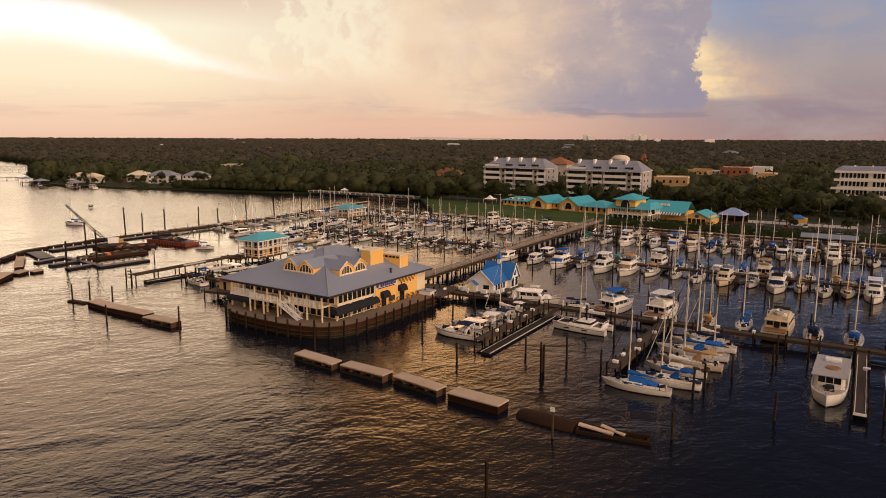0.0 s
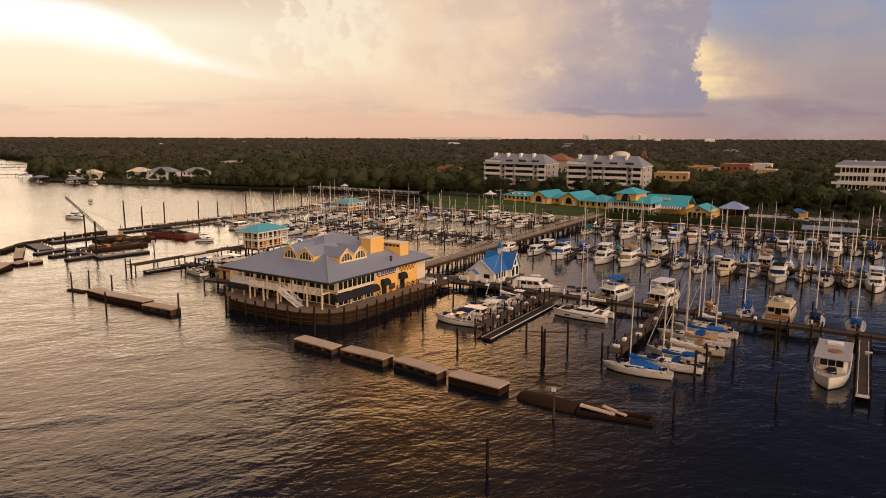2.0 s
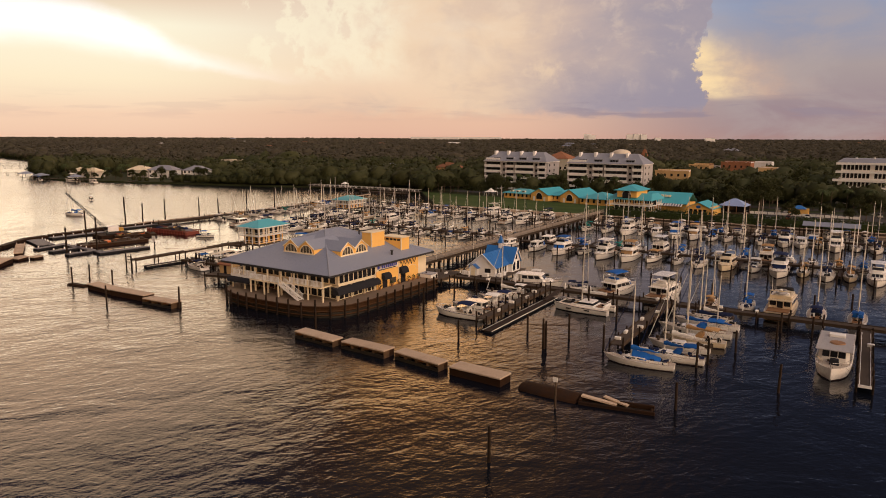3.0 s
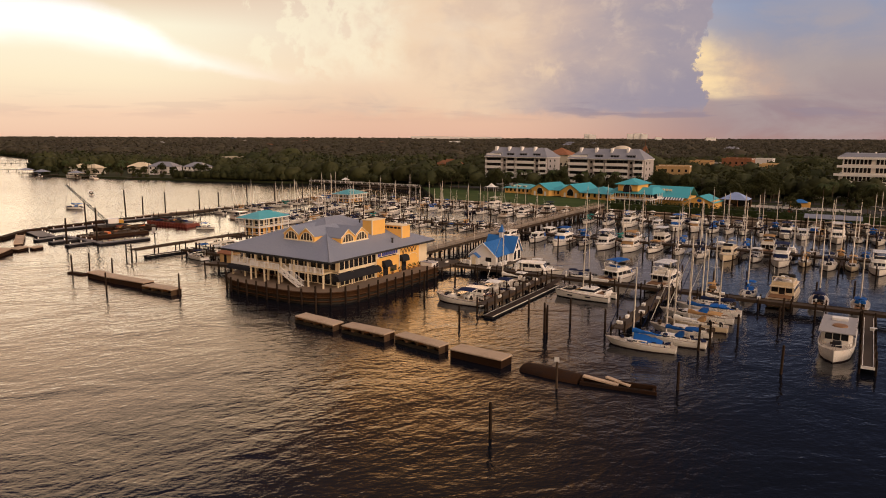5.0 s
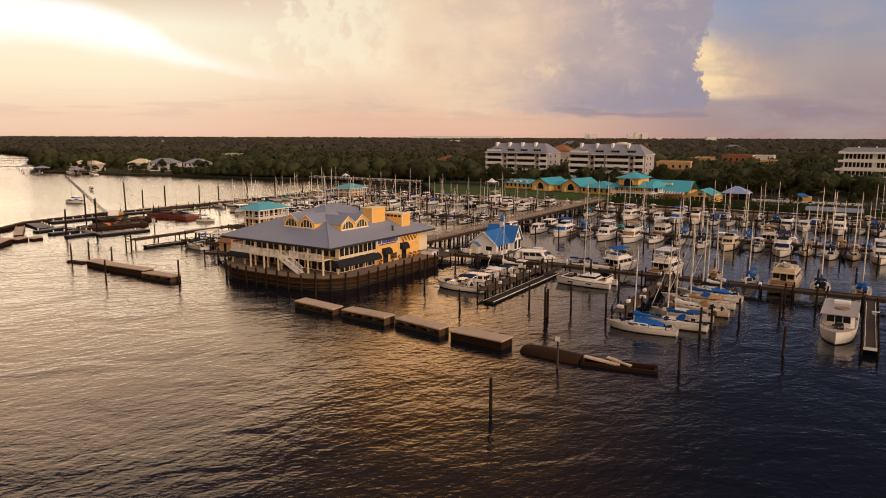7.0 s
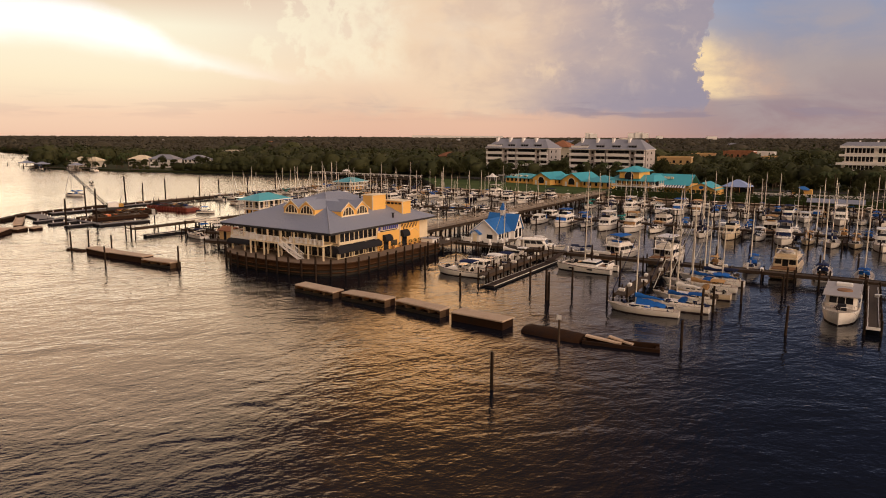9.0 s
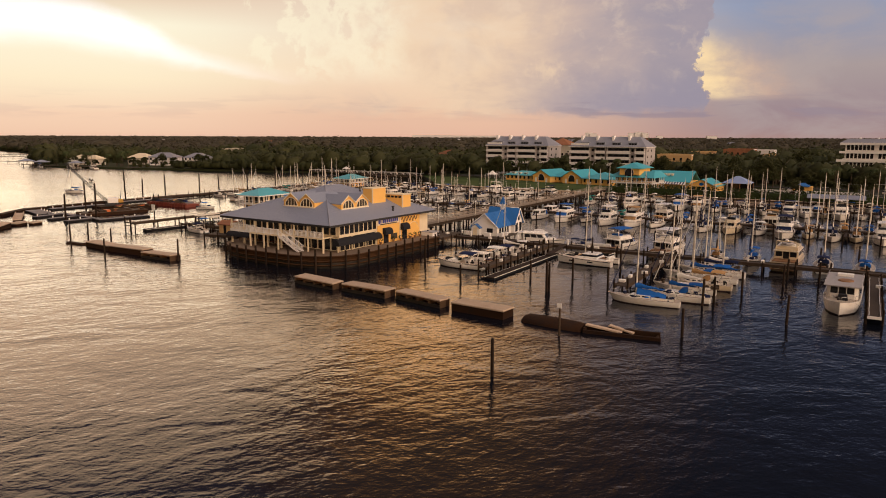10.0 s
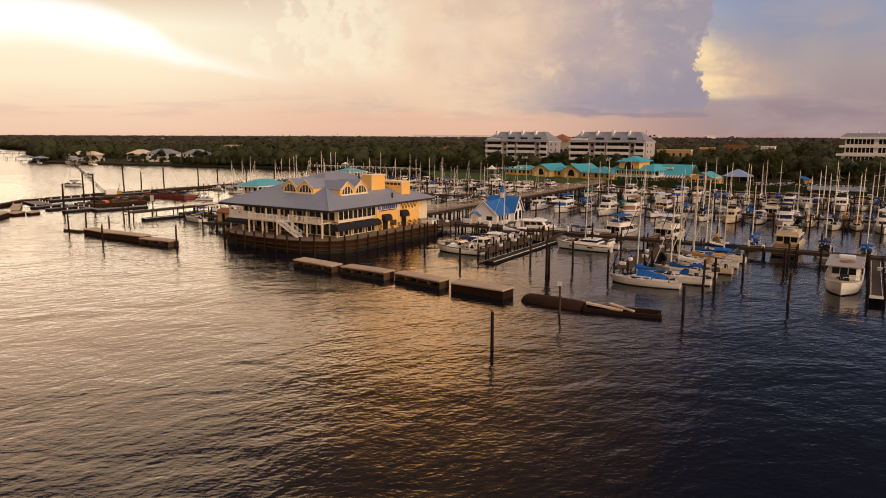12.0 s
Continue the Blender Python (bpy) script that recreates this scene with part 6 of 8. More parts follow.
# ---- the office block at the right ----
off = thing("office_block", here(63.3, 276, 1.2), "pale office block with deep stucco ledges", "office block")
st = 3.75
for f in range(5):
    z = f * st
    inset = 0 if f < 3 else 1.0
    part("storey_wall", Geo().box(1.5 + inset, 44, 2.0 + inset, 22, z, z + st), APTWHITE, off)
    part("ledge", Geo().box(-0.6 + inset, 46, -0.4 + inset, 2.0 + inset, z + st - 1.0, z + st + 0.003), APTWHITE, off, "projecting pale stucco ledge")
    for i in range(26):
        x = 3.2 + i * 1.55
        if i % 9 == 7:
            continue
        part("window", Geo().box(x, x + 1.15, 1.94 + inset, 2.0 + inset, z + 0.5, z + (3.0 if f > 2 else 2.5)), GLASS, off)
    for i in range(10):
        y = 4 + i * 1.7
        part("side_window", Geo().box(1.44 + inset, 1.5 + inset, y, y + 0.9, z + 0.7, z + 2.5), GLASS, off)
part("roof", Geo().loft([[(0.5, 1, 5 * st), (46, 1, 5 * st), (46, 23, 5 * st), (0.5, 23, 5 * st)], [(3, 4, 5 * st + 1.6), (44, 4, 5 * st + 1.6), (44, 20, 5 * st + 1.6), (3, 20, 5 * st + 1.6)]]), APTROOF, off, "grey metal roof")
for i in range(5):
    part("roof_vent", Geo().tube((8 + i * 7, 8, 5 * st + 1.5), (8 + i * 7, 8, 5 * st + 2.3), 0.4, n=8), APTWHITE, off)
part("outside_stair", Geo().slab([(0, -1, 5.2), (1.6, -1, 5.2), (-5, -7, 0.4), (-6.6, -7, 0.4)], 0.3), OFFICEWALL, off)

# ---- town buildings and houses among the trees ----


def town_block(x, y, w, d, h, wall, roof, label, turn=0, hip=True, rows=2, z=1.1, glazed=True):
    t = thing("town_building" if h > 7 else "house", here(x, y, z, turn), label, "building" if h > 7 else "house", "town buildings" if h > 7 else "shore houses")
    part("wall", Geo().box(-w / 2, w / 2, 0, d, 0, h), wall, t)
    if hip:
        part("roof", Geo().hip(-w / 2 - 0.7, w / 2 + 0.7, -0.7, d + 0.7, h - 0.05, h + min(w, d) * 0.28), roof, t)
    else:
        part("parapet", Geo().box(-w / 2 - 0.2, w / 2 + 0.2, -0.2, 0.2, h, h + 0.8).box(-w / 2 - 0.2, w / 2 + 0.2, d - 0.2, d + 0.2, h, h + 0.8), wall, t)
        part("roof", Geo().box(-w / 2, w / 2, 0.2, d - 0.2, h, h + 0.3), roof, t)
    if not glazed:
        return t
    n = max(2, int(w / 3.2))
    for r in range(rows):
        for i in range(n):
            xx = -w / 2 + (i + 0.5) * w / n
            zz = r * h / rows + 0.9
            part("window", Geo().box(xx - 0.6, xx + 0.6, -0.06, 0.0, zz, zz + 1.5), GLASS, t)
    for i in range(max(1, int(d / 4))):
        yy = (i + 0.5) * d / max(1, int(d / 4))
        part("window", Geo().box(w / 2, w / 2 + 0.06, yy - 0.6, yy + 0.6, 0.9, 2.4), GLASS, t)
    return t


town_block(-17.5, 313, 18, 15, 10.6, TOWNWALL, APTWHITE, "ochre town building with white roof", 8, rows=3, hip=False)
town_block(-24.5, 420, 13, 18, 10.2, TOWNWALL, BRICKRED, "ochre town building with brick-red roof", rows=3, hip=False)
town_block(-1.5, 425, 19, 18, 12.2, BRICKRED, APTWHITE, "long red brick town building", rows=3, hip=False)
town_block(18.6, 425, 11, 16, 8.8, TOWNWALL, APTWHITE, "plain sand-yellow town building", rows=2, hip=False)
town_block(-34, 500, 22, 14, 6.0, APTWALL, APTWHITE, "pale grey town building with flat roof", rows=3, hip=False)
town_block(24, 368, 11, 9, 4.6, HOUSEWALL, BLUEROOF, "house with blue metal roof among trees", rows=1)
town_block(-100, 345, 16, 16, 15.5, HOUSEWALL, BRICKRED, "long pale building with red tile roof", rows=2)
town_block(9, 470, 14, 14, 11.0, APTWHITE, APTWHITE, "long low white building behind trees", rows=2, hip=False)
town_block(-177, 330, 17, 12, 8.0, TOWNWALL, BRICKRED, "house with terracotta roof among trees", rows=1)
town_block(-146, 322, 12, 9, 5, TOWNWALL, BRICKRED, "small terracotta-roofed house among trees", rows=1)
town_block(-240, 350, 9, 7, 7, APTWHITE, APTROOF, "small white house among dark trees", rows=1)
# riverside houses on the far shore
town_block(-394, 197, 22, 9, 4.5, HOUSEWALL, CREAM, "long cream riverside house with pale roof", 14, rows=1)
town_block(-500, 262, 17, 10, 6.5, APTWHITE, APTWHITE, "white riverside villa with broad roof", 14, rows=2)
town_block(-369, 222, 16, 11, 5, HOUSEWALL, CREAM, "cream riverside house with porch", 18, rows=1)
town_block(-344, 223, 19, 11, 5.8, APTWHITE, APTROOF, "large white riverside house with grey roof", 22, rows=2)
town_block(-324, 235, 16, 11, 5.6, APTWHITE, APTROOF, "white riverside house with grey hip roof", 24, rows=2)
town_block(-356, 296, 14, 10, 8, HOUSEWALL, CREAM, "cream flat-roofed villa above mangroves", 22, rows=2, hip=False, z=3)
far_rng = random.Random(11)
for i in range(24):
    q = far_rng.uniform(0, 1)
    y = 900 + 2000 * q * q
    x = far_rng.uniform(-1.35, 0.45) * (y + 60)
    w = far_rng.uniform(9, 26) * (1 + q)
    town_block(x, y, w, far_rng.uniform(8, 16), far_rng.uniform(6.5, 9.5), far_rng.choice((APTWHITE, APTWHITE, HOUSEWALL, HOUSEWALL, TOWNWALL)), far_rng.choice((APTROOF, APTWHITE, APTROOF, GREYROOF, APTWHITE, GREYROOF, GREYROOF, BRICKRED)),
               "distant pale house among dark trees", far_rng.uniform(-20, 20), hip=far_rng.random() < 0.6, rows=1, glazed=False)
# tower blocks; the wide low ones stand in for bright far water
for x, y, w, h in ((-1085, 3840, 46, 36), (-1050, 3850, 46, 40), (-1015, 3850, 34, 36), (-1290, 3700, 40, 37), (-1265, 3700, 40, 32), (-2150, 3400, 240, 19), (-1900, 3500, 300, 18), (-820, 3400, 30, 20), (-500, 3000, 40, 20), (-1900, 3150, 150, 18)):
    town_block(x, y, w, 18, h, APTWHITE, APTWHITE, "distant pale block on the horizon", 25, hip=False, glazed=False)
steeple = thing("church_steeple", here(-86, 505, 1), "red pointed church steeple above trees", "steeple")
part("tower", Geo().box(-2, 2, -2, 2, 0, 13), BRICKRED, steeple)
part("spire", Geo().loft([[(-2.8, -2.8, 13), (2.8, -2.8, 13), (2.8, 2.8, 13), (-2.8, 2.8, 13)], [(-1.0, -1.0, 18.5), (1.0, -1.0, 18.5), (1.0, 1.0, 18.5), (-1.0, 1.0, 18.5)], [(-0.12, -0.12, 19.5), (0.12, -0.12, 19.5), (0.12, 0.12, 19.5), (-0.12, 0.12, 19.5)], [(-0.05, -0.05, 24.5), (0.05, -0.05, 24.5), (0.05, 0.05, 24.5), (-0.05, 0.05, 24.5)]]), BRICKRED, steeple)
dome = thing("domed_hall", here(-66, 376, 1), "pale dome behind the apartment blocks", "dome")
part("wall", Geo().tube((0, 0, 0), (0, 0, 18.5), 6, n=20), HOUSEWALL, dome)
part("dome", Geo().loft([[(6.3 * math.cos(e) * math.cos(a * math.pi / 10), 6.3 * math.cos(e) * math.sin(a * math.pi / 10), 18.5 + 3.0 * math.sin(e)) for a in range(20)] for e in (0, 0.3, 0.6, 0.9, 1.2, 1.5)]), OFFICEWALL, dome, smooth=True)

# ---- piers of the far shore ----


def plain_pier(x, y, turn, length, w, z, label, roof=False):
    t = thing("pier", here(x, y, 0, turn), label, "pier", "far piers")
    part("deck", Geo().box(0, length, -w / 2, w / 2, z - 0.25, z), PLANK, t)
    m_ = Geo().tube((0, 0, -1), (0, 0, z + 0.8), 0.16, n=5).mesh("support_post", PILE)
    for i in range(int(length / 7) + 1):
        for s in (-1, 1):
            ob = new("support_post", m_)
            ob.parent, ob.location = t, (i * 7, s * w / 2, 0)
    if roof:
        part("roof", Geo().hip(length - 7, length + 1, -3.5, 3.5, z + 2.6, z + 4), GREYROOF, t)
        for a in (-6.5, 0.5):
            for b in (-3, 3):
                part("post", Geo().tube((length + a, b, 0), (length + a, b, z + 2.7), 0.12), WOOD, t)
    return t


plain_pier(-470, 205, 215, 90, 2.2, 1.8, "long thin timber pier over the river")
plain_pier(-640, 300, 205, 120, 2.4, 1.8, "long thin timber pier over the river")
plain_pier(-560, 280, 212, 110, 2.2, 1.8, "long thin timber pier over the river")
plain_pier(-425, 186, 265, 14, 2.4, 1.5, "timber pier with roofed boathouse", True)
plain_pier(-398, 181, 280, 15, 2.4, 1.5, "timber pier with roofed boathouse", True)
plain_pier(-366, 188, 282, 18, 2.4, 1.5, "timber pier with roofed boathouse", True)
plain_pier(-330, 196, 285, 12, 2.0, 1.4, "low timber pier at the riverside house")
prom = thing("promenade_pier", here(-206, 225, 0, -0.7), "long white-railed promenade pier by the lawn", "promenade")
part("deck", Geo().box(0, 78, -2.2, 2.2, 1.2, 1.5), PLANK, prom)
for s in (-1, 1):
    part("rail", Geo().box(0, 78, s * 2.1 - 0.06, s * 2.1 + 0.06, 2.35, 2.5), WHITE, prom)
pm = Geo().box(-0.1, 0.1, -0.1, 0.1, 1.5, 2.5).mesh("rail_post", WHITE)
for i in range(20):
    for s in (-1, 1):
        ob = new("rail_post", pm)
        ob.parent, ob.location = prom, (i * 4, s * 2.1, 0)
gaz = thing("gazebo", here(-184, 229.5, 1.1) @ Matrix.Diagonal((0.7, 0.7, 0.75, 1)), "small white gazebo on the promenade", "gazebo")
part("roof", Geo().hip(-2.4, 2.4, -2.4, 2.4, 2.8, 4.4), WHITE, gaz)
for a in (-2, 2):
    for b in (-2, 2):
        part("post", Geo().box(a - 0.15, a + 0.15, b - 0.15, b + 0.15, -0.4, 2.8), WHITE, gaz)
dock("dock", -160, 214, -128, 214, 3.0, 1.3, "timber dock beside the promenade", 4, 2.4)


# ---- boats: bow towards +x, water level at z = 0 ----
def station(s, L, B, F, transom, full=2.3):
    if s < 0.42:
        w = B / 2 * (transom + (1 - transom) * math.sin(s / 0.42 * math.pi / 2))
    else:
        w = B / 2 * max(0.015, 1 - ((s - 0.42) / 0.58) ** full)
    return -L / 2 + s * L, w, F * (0.92 + 0.42 * s ** 2)


def hull_parts(boat, L, B, F, transom, hull_mat, deck_mat, stripe=None, rake=0.1, x_off=0.0, y_off=0.0, full=2.3):
    rings, band, deck = [], [], []
    for i in range(11):
        s = i / 10
        x, w, f = station(s, L, B, F, transom, full)
        back = rake * L * s ** 4
        x += x_off
        rings.append([(x, w + y_off, f), (x - back * 0.35, w * 0.97 + y_off, f * 0.55), (x - back * 0.7, w * 0.86 + y_off, 0.06), (x - back, w * 0.5 + y_off, -0.3), (x - back, y_off, -0.45),
                      (x - back, -w * 0.5 + y_off, -0.3), (x - back * 0.7, -w * 0.86 + y_off, 0.06), (x - back * 0.35, -w * 0.97 + y_off, f * 0.55), (x, -w + y_off, f)])
        deck.append([(x - 0.05, (w - 0.1) * 0.97 + y_off if w > 0.15 else w + y_off, f + 0.015), (x - 0.05, y_off, f + 0.06), (x - 0.05, -(w - 0.1) * 0.97 + y_off if w > 0.15 else -w + y_off, f + 0.015)])
        band.append([(x - back * 0.68 + 0.01, s_ * (w * 0.868 + 0.012) + y_off, z) for s_ in (1, -1) for z in ((0.16, -0.05) if s_ > 0 else (-0.05, 0.16))])
    h = part("hull", Geo().loft(rings), hull_mat, boat, smooth=True)
    part("deck", Geo().loft(deck, close=False, caps=False), deck_mat, boat, smooth=True)
    part("waterline_band", Geo().loft(band, close=False, caps=False), stripe or BOOT, h)
    if transom < 0.7:
        return h
    rub = Geo()
    for s_ in (1, -1):
        rub.path([Vector((r[0][0], s_ * (r[0][1] - y_off) + y_off, r[0][2] - 0.05)) for r in rings], 0.05, 4)
    part("rub_rail", rub, stripe or DARKSTEEL, h)
    return h


def block(x0, x1, w, z0, z1, front=0.0, back=0.0, lean=0.12, za=None, zb=None, out=0.0):
    """A cabin with raked ends, or a band of it between heights za and zb."""
    za, zb = z0 if za is None else za, z1 if zb is None else zb
    rings = []
    for z in (za, zb):
        q = (z - z0) / (z1 - z0)
        a, b, h = x0 + back * q - out, x1 - front * q + out, w / 2 - lean * q + out
        c = min(0.35, h * 0.35)
        rings.append([(a, -h, z), (b - c, -h, z), (b, -h + c * 1.3, z), (b, h - c * 1.3, z), (b - c, h, z), (a, h, z)])
    return Geo().loft(rings)


def panes(boat, x0, x1, w, z0, z1, front, back, lean, za, zb, n=3, mat=GLASS):
    """Side windows and a front window of a cabin."""
    def edge(z, out=0.02):
        q = (z - z0) / (z1 - z0)
        return x0 + back * q, x1 - front * q + out, w / 2 - lean * q + out
    a0, b0, h0 = edge(za)
    a1, b1, h1 = edge(zb)
    c = min(0.35, h0 * 0.35)
    for s in (-1, 1):
        L0, L1 = (b0 - c) - a0 - 0.5, (b1 - c) - a1 - 0.5
        g = Geo()
        for i in range(n):
            u0, u1 = (i + 0.06) / n, (i + 0.94) / n
            g.quad((a0 + 0.3 + L0 * u0, s * h0, za), (a0 + 0.3 + L0 * u1, s * h0, za), (a1 + 0.3 + L1 * u1, s * h1, zb), (a1 + 0.3 + L1 * u0, s * h1, zb))
        part("side_window", g, mat, boat)
    k0, k1 = h0 - c * 1.3, h1 - c * 1.3
    g = Geo()
    for i in range(3):
        u0, u1 = -1 + 2 * (i + 0.05) / 3, -1 + 2 * (i + 0.95) / 3
        g.quad((b0, k0 * u0, za), (b0, k0 * u1, za), (b1, k1 * u1, zb), (b1, k1 * u0, zb))
    part("windscreen", g, mat, boat)


def bow_rail(boat, L, B, F, transom, start=0.55, h=0.65, full=2.3):
    g = Geo()
    for s_ in (1, -1):
        pts = []
        for i in range(6):
            s = start + (0.985 - start) * i / 5
            x, w, f = station(s, L, B, F, transom, full)
            p = Vector((x - 0.08, s_ * max(w - 0.1, 0.05), f + h))
            pts.append(p)
            g.tube((p.x, p.y, f), p, 0.022, n=4)
        g.path(pts, 0.028, 4)
    part("bow_rail", g, CHROME, boat, "stainless bow rail")


def bimini(boat, x0, x1, w, z0, z1, mat):
    rings = []
    for i in range(5):
        u = i / 4
        x = x0 + (x1 - x0) * u
        dz = -0.12 * (2 * u - 1) ** 2
        rings.append([(x, w / 2 * math.cos(a), z1 + dz + 0.28 * math.sin(a)) for a in [math.pi * j / 6 for j in range(7)]] + [(x, -w / 2 * math.cos(a), z1 + dz - 0.06 + 0.24 * math.sin(a)) for a in [math.pi * j / 6 for j in range(7)]])
    part("bimini_top", Geo().loft(rings), mat, boat, smooth=True)
    for x in (x0 + 0.1, x1 - 0.1):
        mid = (x0 + x1) / 2
        part("bimini_bow", Geo().path([Vector((mid, -w / 2, z0)), Vector((x, -w / 2, z1)), Vector((x, w / 2, z1)), Vector((mid, w / 2, z0))], 0.025, 4), CHROME, boat)


def cruiser(name, label, L=12.0, B=4.0, F=1.35, hull_mat=GEL, top="open", canvas=None, tall=True, house_mat=GEL, dinghy=False, group="marina motor boats"):
    """A cabin motor boat, with or without a flying bridge."""
    b = thing(name, here(0, 0), label, "motor boat", group)
    hull_parts(b, L, B, F, 0.86, hull_mat, DECKGEL)
    f = F * 1.0
    x0, x1, w = -L * 0.30, L * 0.20, B * 0.80
    z0, z1 = f * 0.95, f + 1.5
    part("cabin", block(x0, x1, w, z0, z1, 1.1, 0.0), house_mat, b, bevel=0.04)
    panes(b, x0, x1, w, z0, z1, 1.1, 0.0, 0.12, f + 0.65, f + 1.32)
    part("trunk", block(x1 - 0.6, L * 0.36, w * 0.72, f * 0.98, f + 0.62, 1.0, 0, 0.15), house_mat, b, bevel=0.04)
    part("cockpit", Geo().box(-L * 0.485, x0 + 0.1, -B * 0.36, B * 0.36, f - 0.05, f + 0.075), TEAK, b, "brown teak cockpit floor")
    part("swim_platform", Geo().box(-L * 0.5 - 0.75, -L * 0.5 + 0.05, -B * 0.4, B * 0.4, 0.25, 0.36), TEAK, b)
    part("aft_window", Geo().box(x0 - 0.04, x0, -w * 0.42, -w * 0.16, f + 0.5, f + 1.35).box(x0 - 0.04, x0, -w * 0.12, w * 0.12, f + 0.15, f + 1.4).box(x0 - 0.04, x0, w * 0.16, w * 0.42, f + 0.5, f + 1.35), GLASS, b, "dark cabin door and windows")
    bow_rail(b, L, B, F, 0.86)
    if tall:
        part("cabin_roof", block(x0 - 0.9, x1 - 0.7, w + 0.15, z1, z1 + 0.14, 0.1, 0), house_mat, b)
        part("fly_bridge", block(x0 + 0.4, x1 - 1.2, w * 0.84, z1 + 0.14, z1 + 0.75, 0.5, 0.0, -0.02), house_mat, b, bevel=0.04)
        part("fly_seat", Geo().box(x0 + 1.0, x0 + 1.8, -w * 0.3, w * 0.3, z1 + 0.7, z1 + 1.05), canvas or WHITECANVAS, b)
        part("fly_screen", Geo().quad((x1 - 1.75, -w * 0.36, z1 + 0.75), (x1 - 1.75, w * 0.36, z1 + 0.75), (x1 - 2.05, w * 0.34, z1 + 1.4), (x1 - 2.05, -w * 0.34, z1 + 1.4)), GLASS, b)
        if top == "bimini":
            bimini(b, x0 + 0.2, x1 - 1.6, w * 0.9, z1 + 0.75, z1 + 2.25, canvas or NAVYCANVAS)
        elif top == "hard":
            part("hard_top", block(x0 + 0.1, x1 - 1.4, w * 0.92, z1 + 2.5, z1 + 2.62, 0.2, 0.1), house_mat, b)
            g = Geo()
            for x in (x0 + 0.5, x1 - 2.2):
                for s in (-1, 1):
                    g.tube((x, s * w * 0.4, z1 + 0.9), (x - 0.1, s * w * 0.4, z1 + 2.5), 0.04, n=4)
            part("top_frame", g, CHROME, b)
        arch = Geo().path([Vector((x0 + 0.2, -w * 0.44, z1 + 0.1)), Vector((x0 - 0.35, -w * 0.4, z1 + 1.7)), Vector((x0 - 0.35, w * 0.4, z1 + 1.7)), Vector((x0 + 0.2, w * 0.44, z1 + 0.1))], 0.1, 5)
        part("radar_arch", arch, house_mat, b)
        part("radar_dome", Geo().tube((x0 - 0.3, w * 0.35, z1 + 1.7), (x0 - 0.9, w * 0.35, z1 + 4.4), 0.025, n=4).loft([[(x0 - 0.35 + 0.32 * q * math.cos(a * math.pi / 4), 0.32 * q * math.sin(a * math.pi / 4), z1 + 1.8 + z) for a in range(8)] for z, q in ((0, 0.8), (0.15, 1), (0.28, 0.6))]), WHITE, b)
    else:
        part("cabin_roof", block(x0 - 0.5, x1 - 0.75, w + 0.1, z1, z1 + 0.1, 0.1, 0), house_mat, b)
    if canvas and not tall:
        part("cockpit_cover", block(-L * 0.46, x0 - 0.3, B * 0.78, f, f + 1.5, 0, 0.6, 0.25), canvas, b, bevel=0.08)
    elif canvas:
        part("windscreen_cover", block(x1 - 1.25, x1 + 0.06, w * 0.9, f + 0.6, f + 1.42, 1.0, 0.3, 0.1), canvas, b)
    if dinghy:
        d = Geo()
        ring = [Vector((x0 + 1.2 + 1.6 * math.cos(a) + (0.4 if math.cos(a) > 0.8 else 0), 0.75 * math.sin(a), z1 + 1.25)) for a in [2 * math.pi * i / 12 for i in range(13)]]
        d.path(ring, 0.24, 8)
        part("dinghy", d, RUBBER, b, "grey inflatable dinghy on the roof", smooth=True)
    return b


def express(name, label, L=9.0, B=3.1, F=1.1, hull_mat=GEL, canvas=NAVYCANVAS, cover=True):
    """A low sport boat with windscreen and canvas."""
    b = thing(name, here(0, 0), label, "motor boat", "marina motor boats")
    hull_parts(b, L, B, F, 0.88, hull_mat, DECKGEL)
    f = F
    part("fore_cabin", block(-0.2, L * 0.34, B * 0.62, f, f + 0.55, 1.6, 0.2, 0.2), hull_mat, b, bevel=0.05)
    part("cockpit", Geo().box(-L * 0.48, -0.1, -B * 0.38, B * 0.38, f - 0.1, f + 0.078), DECKGEL, b)
    panes(b, -1.2, 0.9, B * 0.75, f + 0.1, f + 1.0, 0.9, 0.0, 0.1, f + 0.5, f + 0.95, n=1)
    part("windscreen_frame", block(-1.2, 0.9, B * 0.75, f + 0.1, f + 1.0, 0.9, 0, 0.1, f + 0.95, f + 1.02, 0.03), CHROME, b)
    part("helm_seat", Geo().box(-2.2, -1.4, -B * 0.3, B * 0.3, f, f + 0.8), WHITECANVAS, b, bevel=0.06)
    part("radar_arch", Geo().path([Vector((-2.4, -B * 0.42, f)), Vector((-2.9, -B * 0.38, f + 1.6)), Vector((-2.9, B * 0.38, f + 1.6)), Vector((-2.4, B * 0.42, f))], 0.09, 5), hull_mat, b)
    if cover:
        bimini(b, -3.0, -0.4, B * 0.8, f + 0.4, f + 1.75, canvas)
    part("swim_platform", Geo().box(-L * 0.5 - 0.6, -L * 0.5 + 0.05, -B * 0.38, B * 0.38, 0.22, 0.32), hull_mat, b)
    bow_rail(b, L, B, F, 0.88, 0.6, 0.5)
    return b


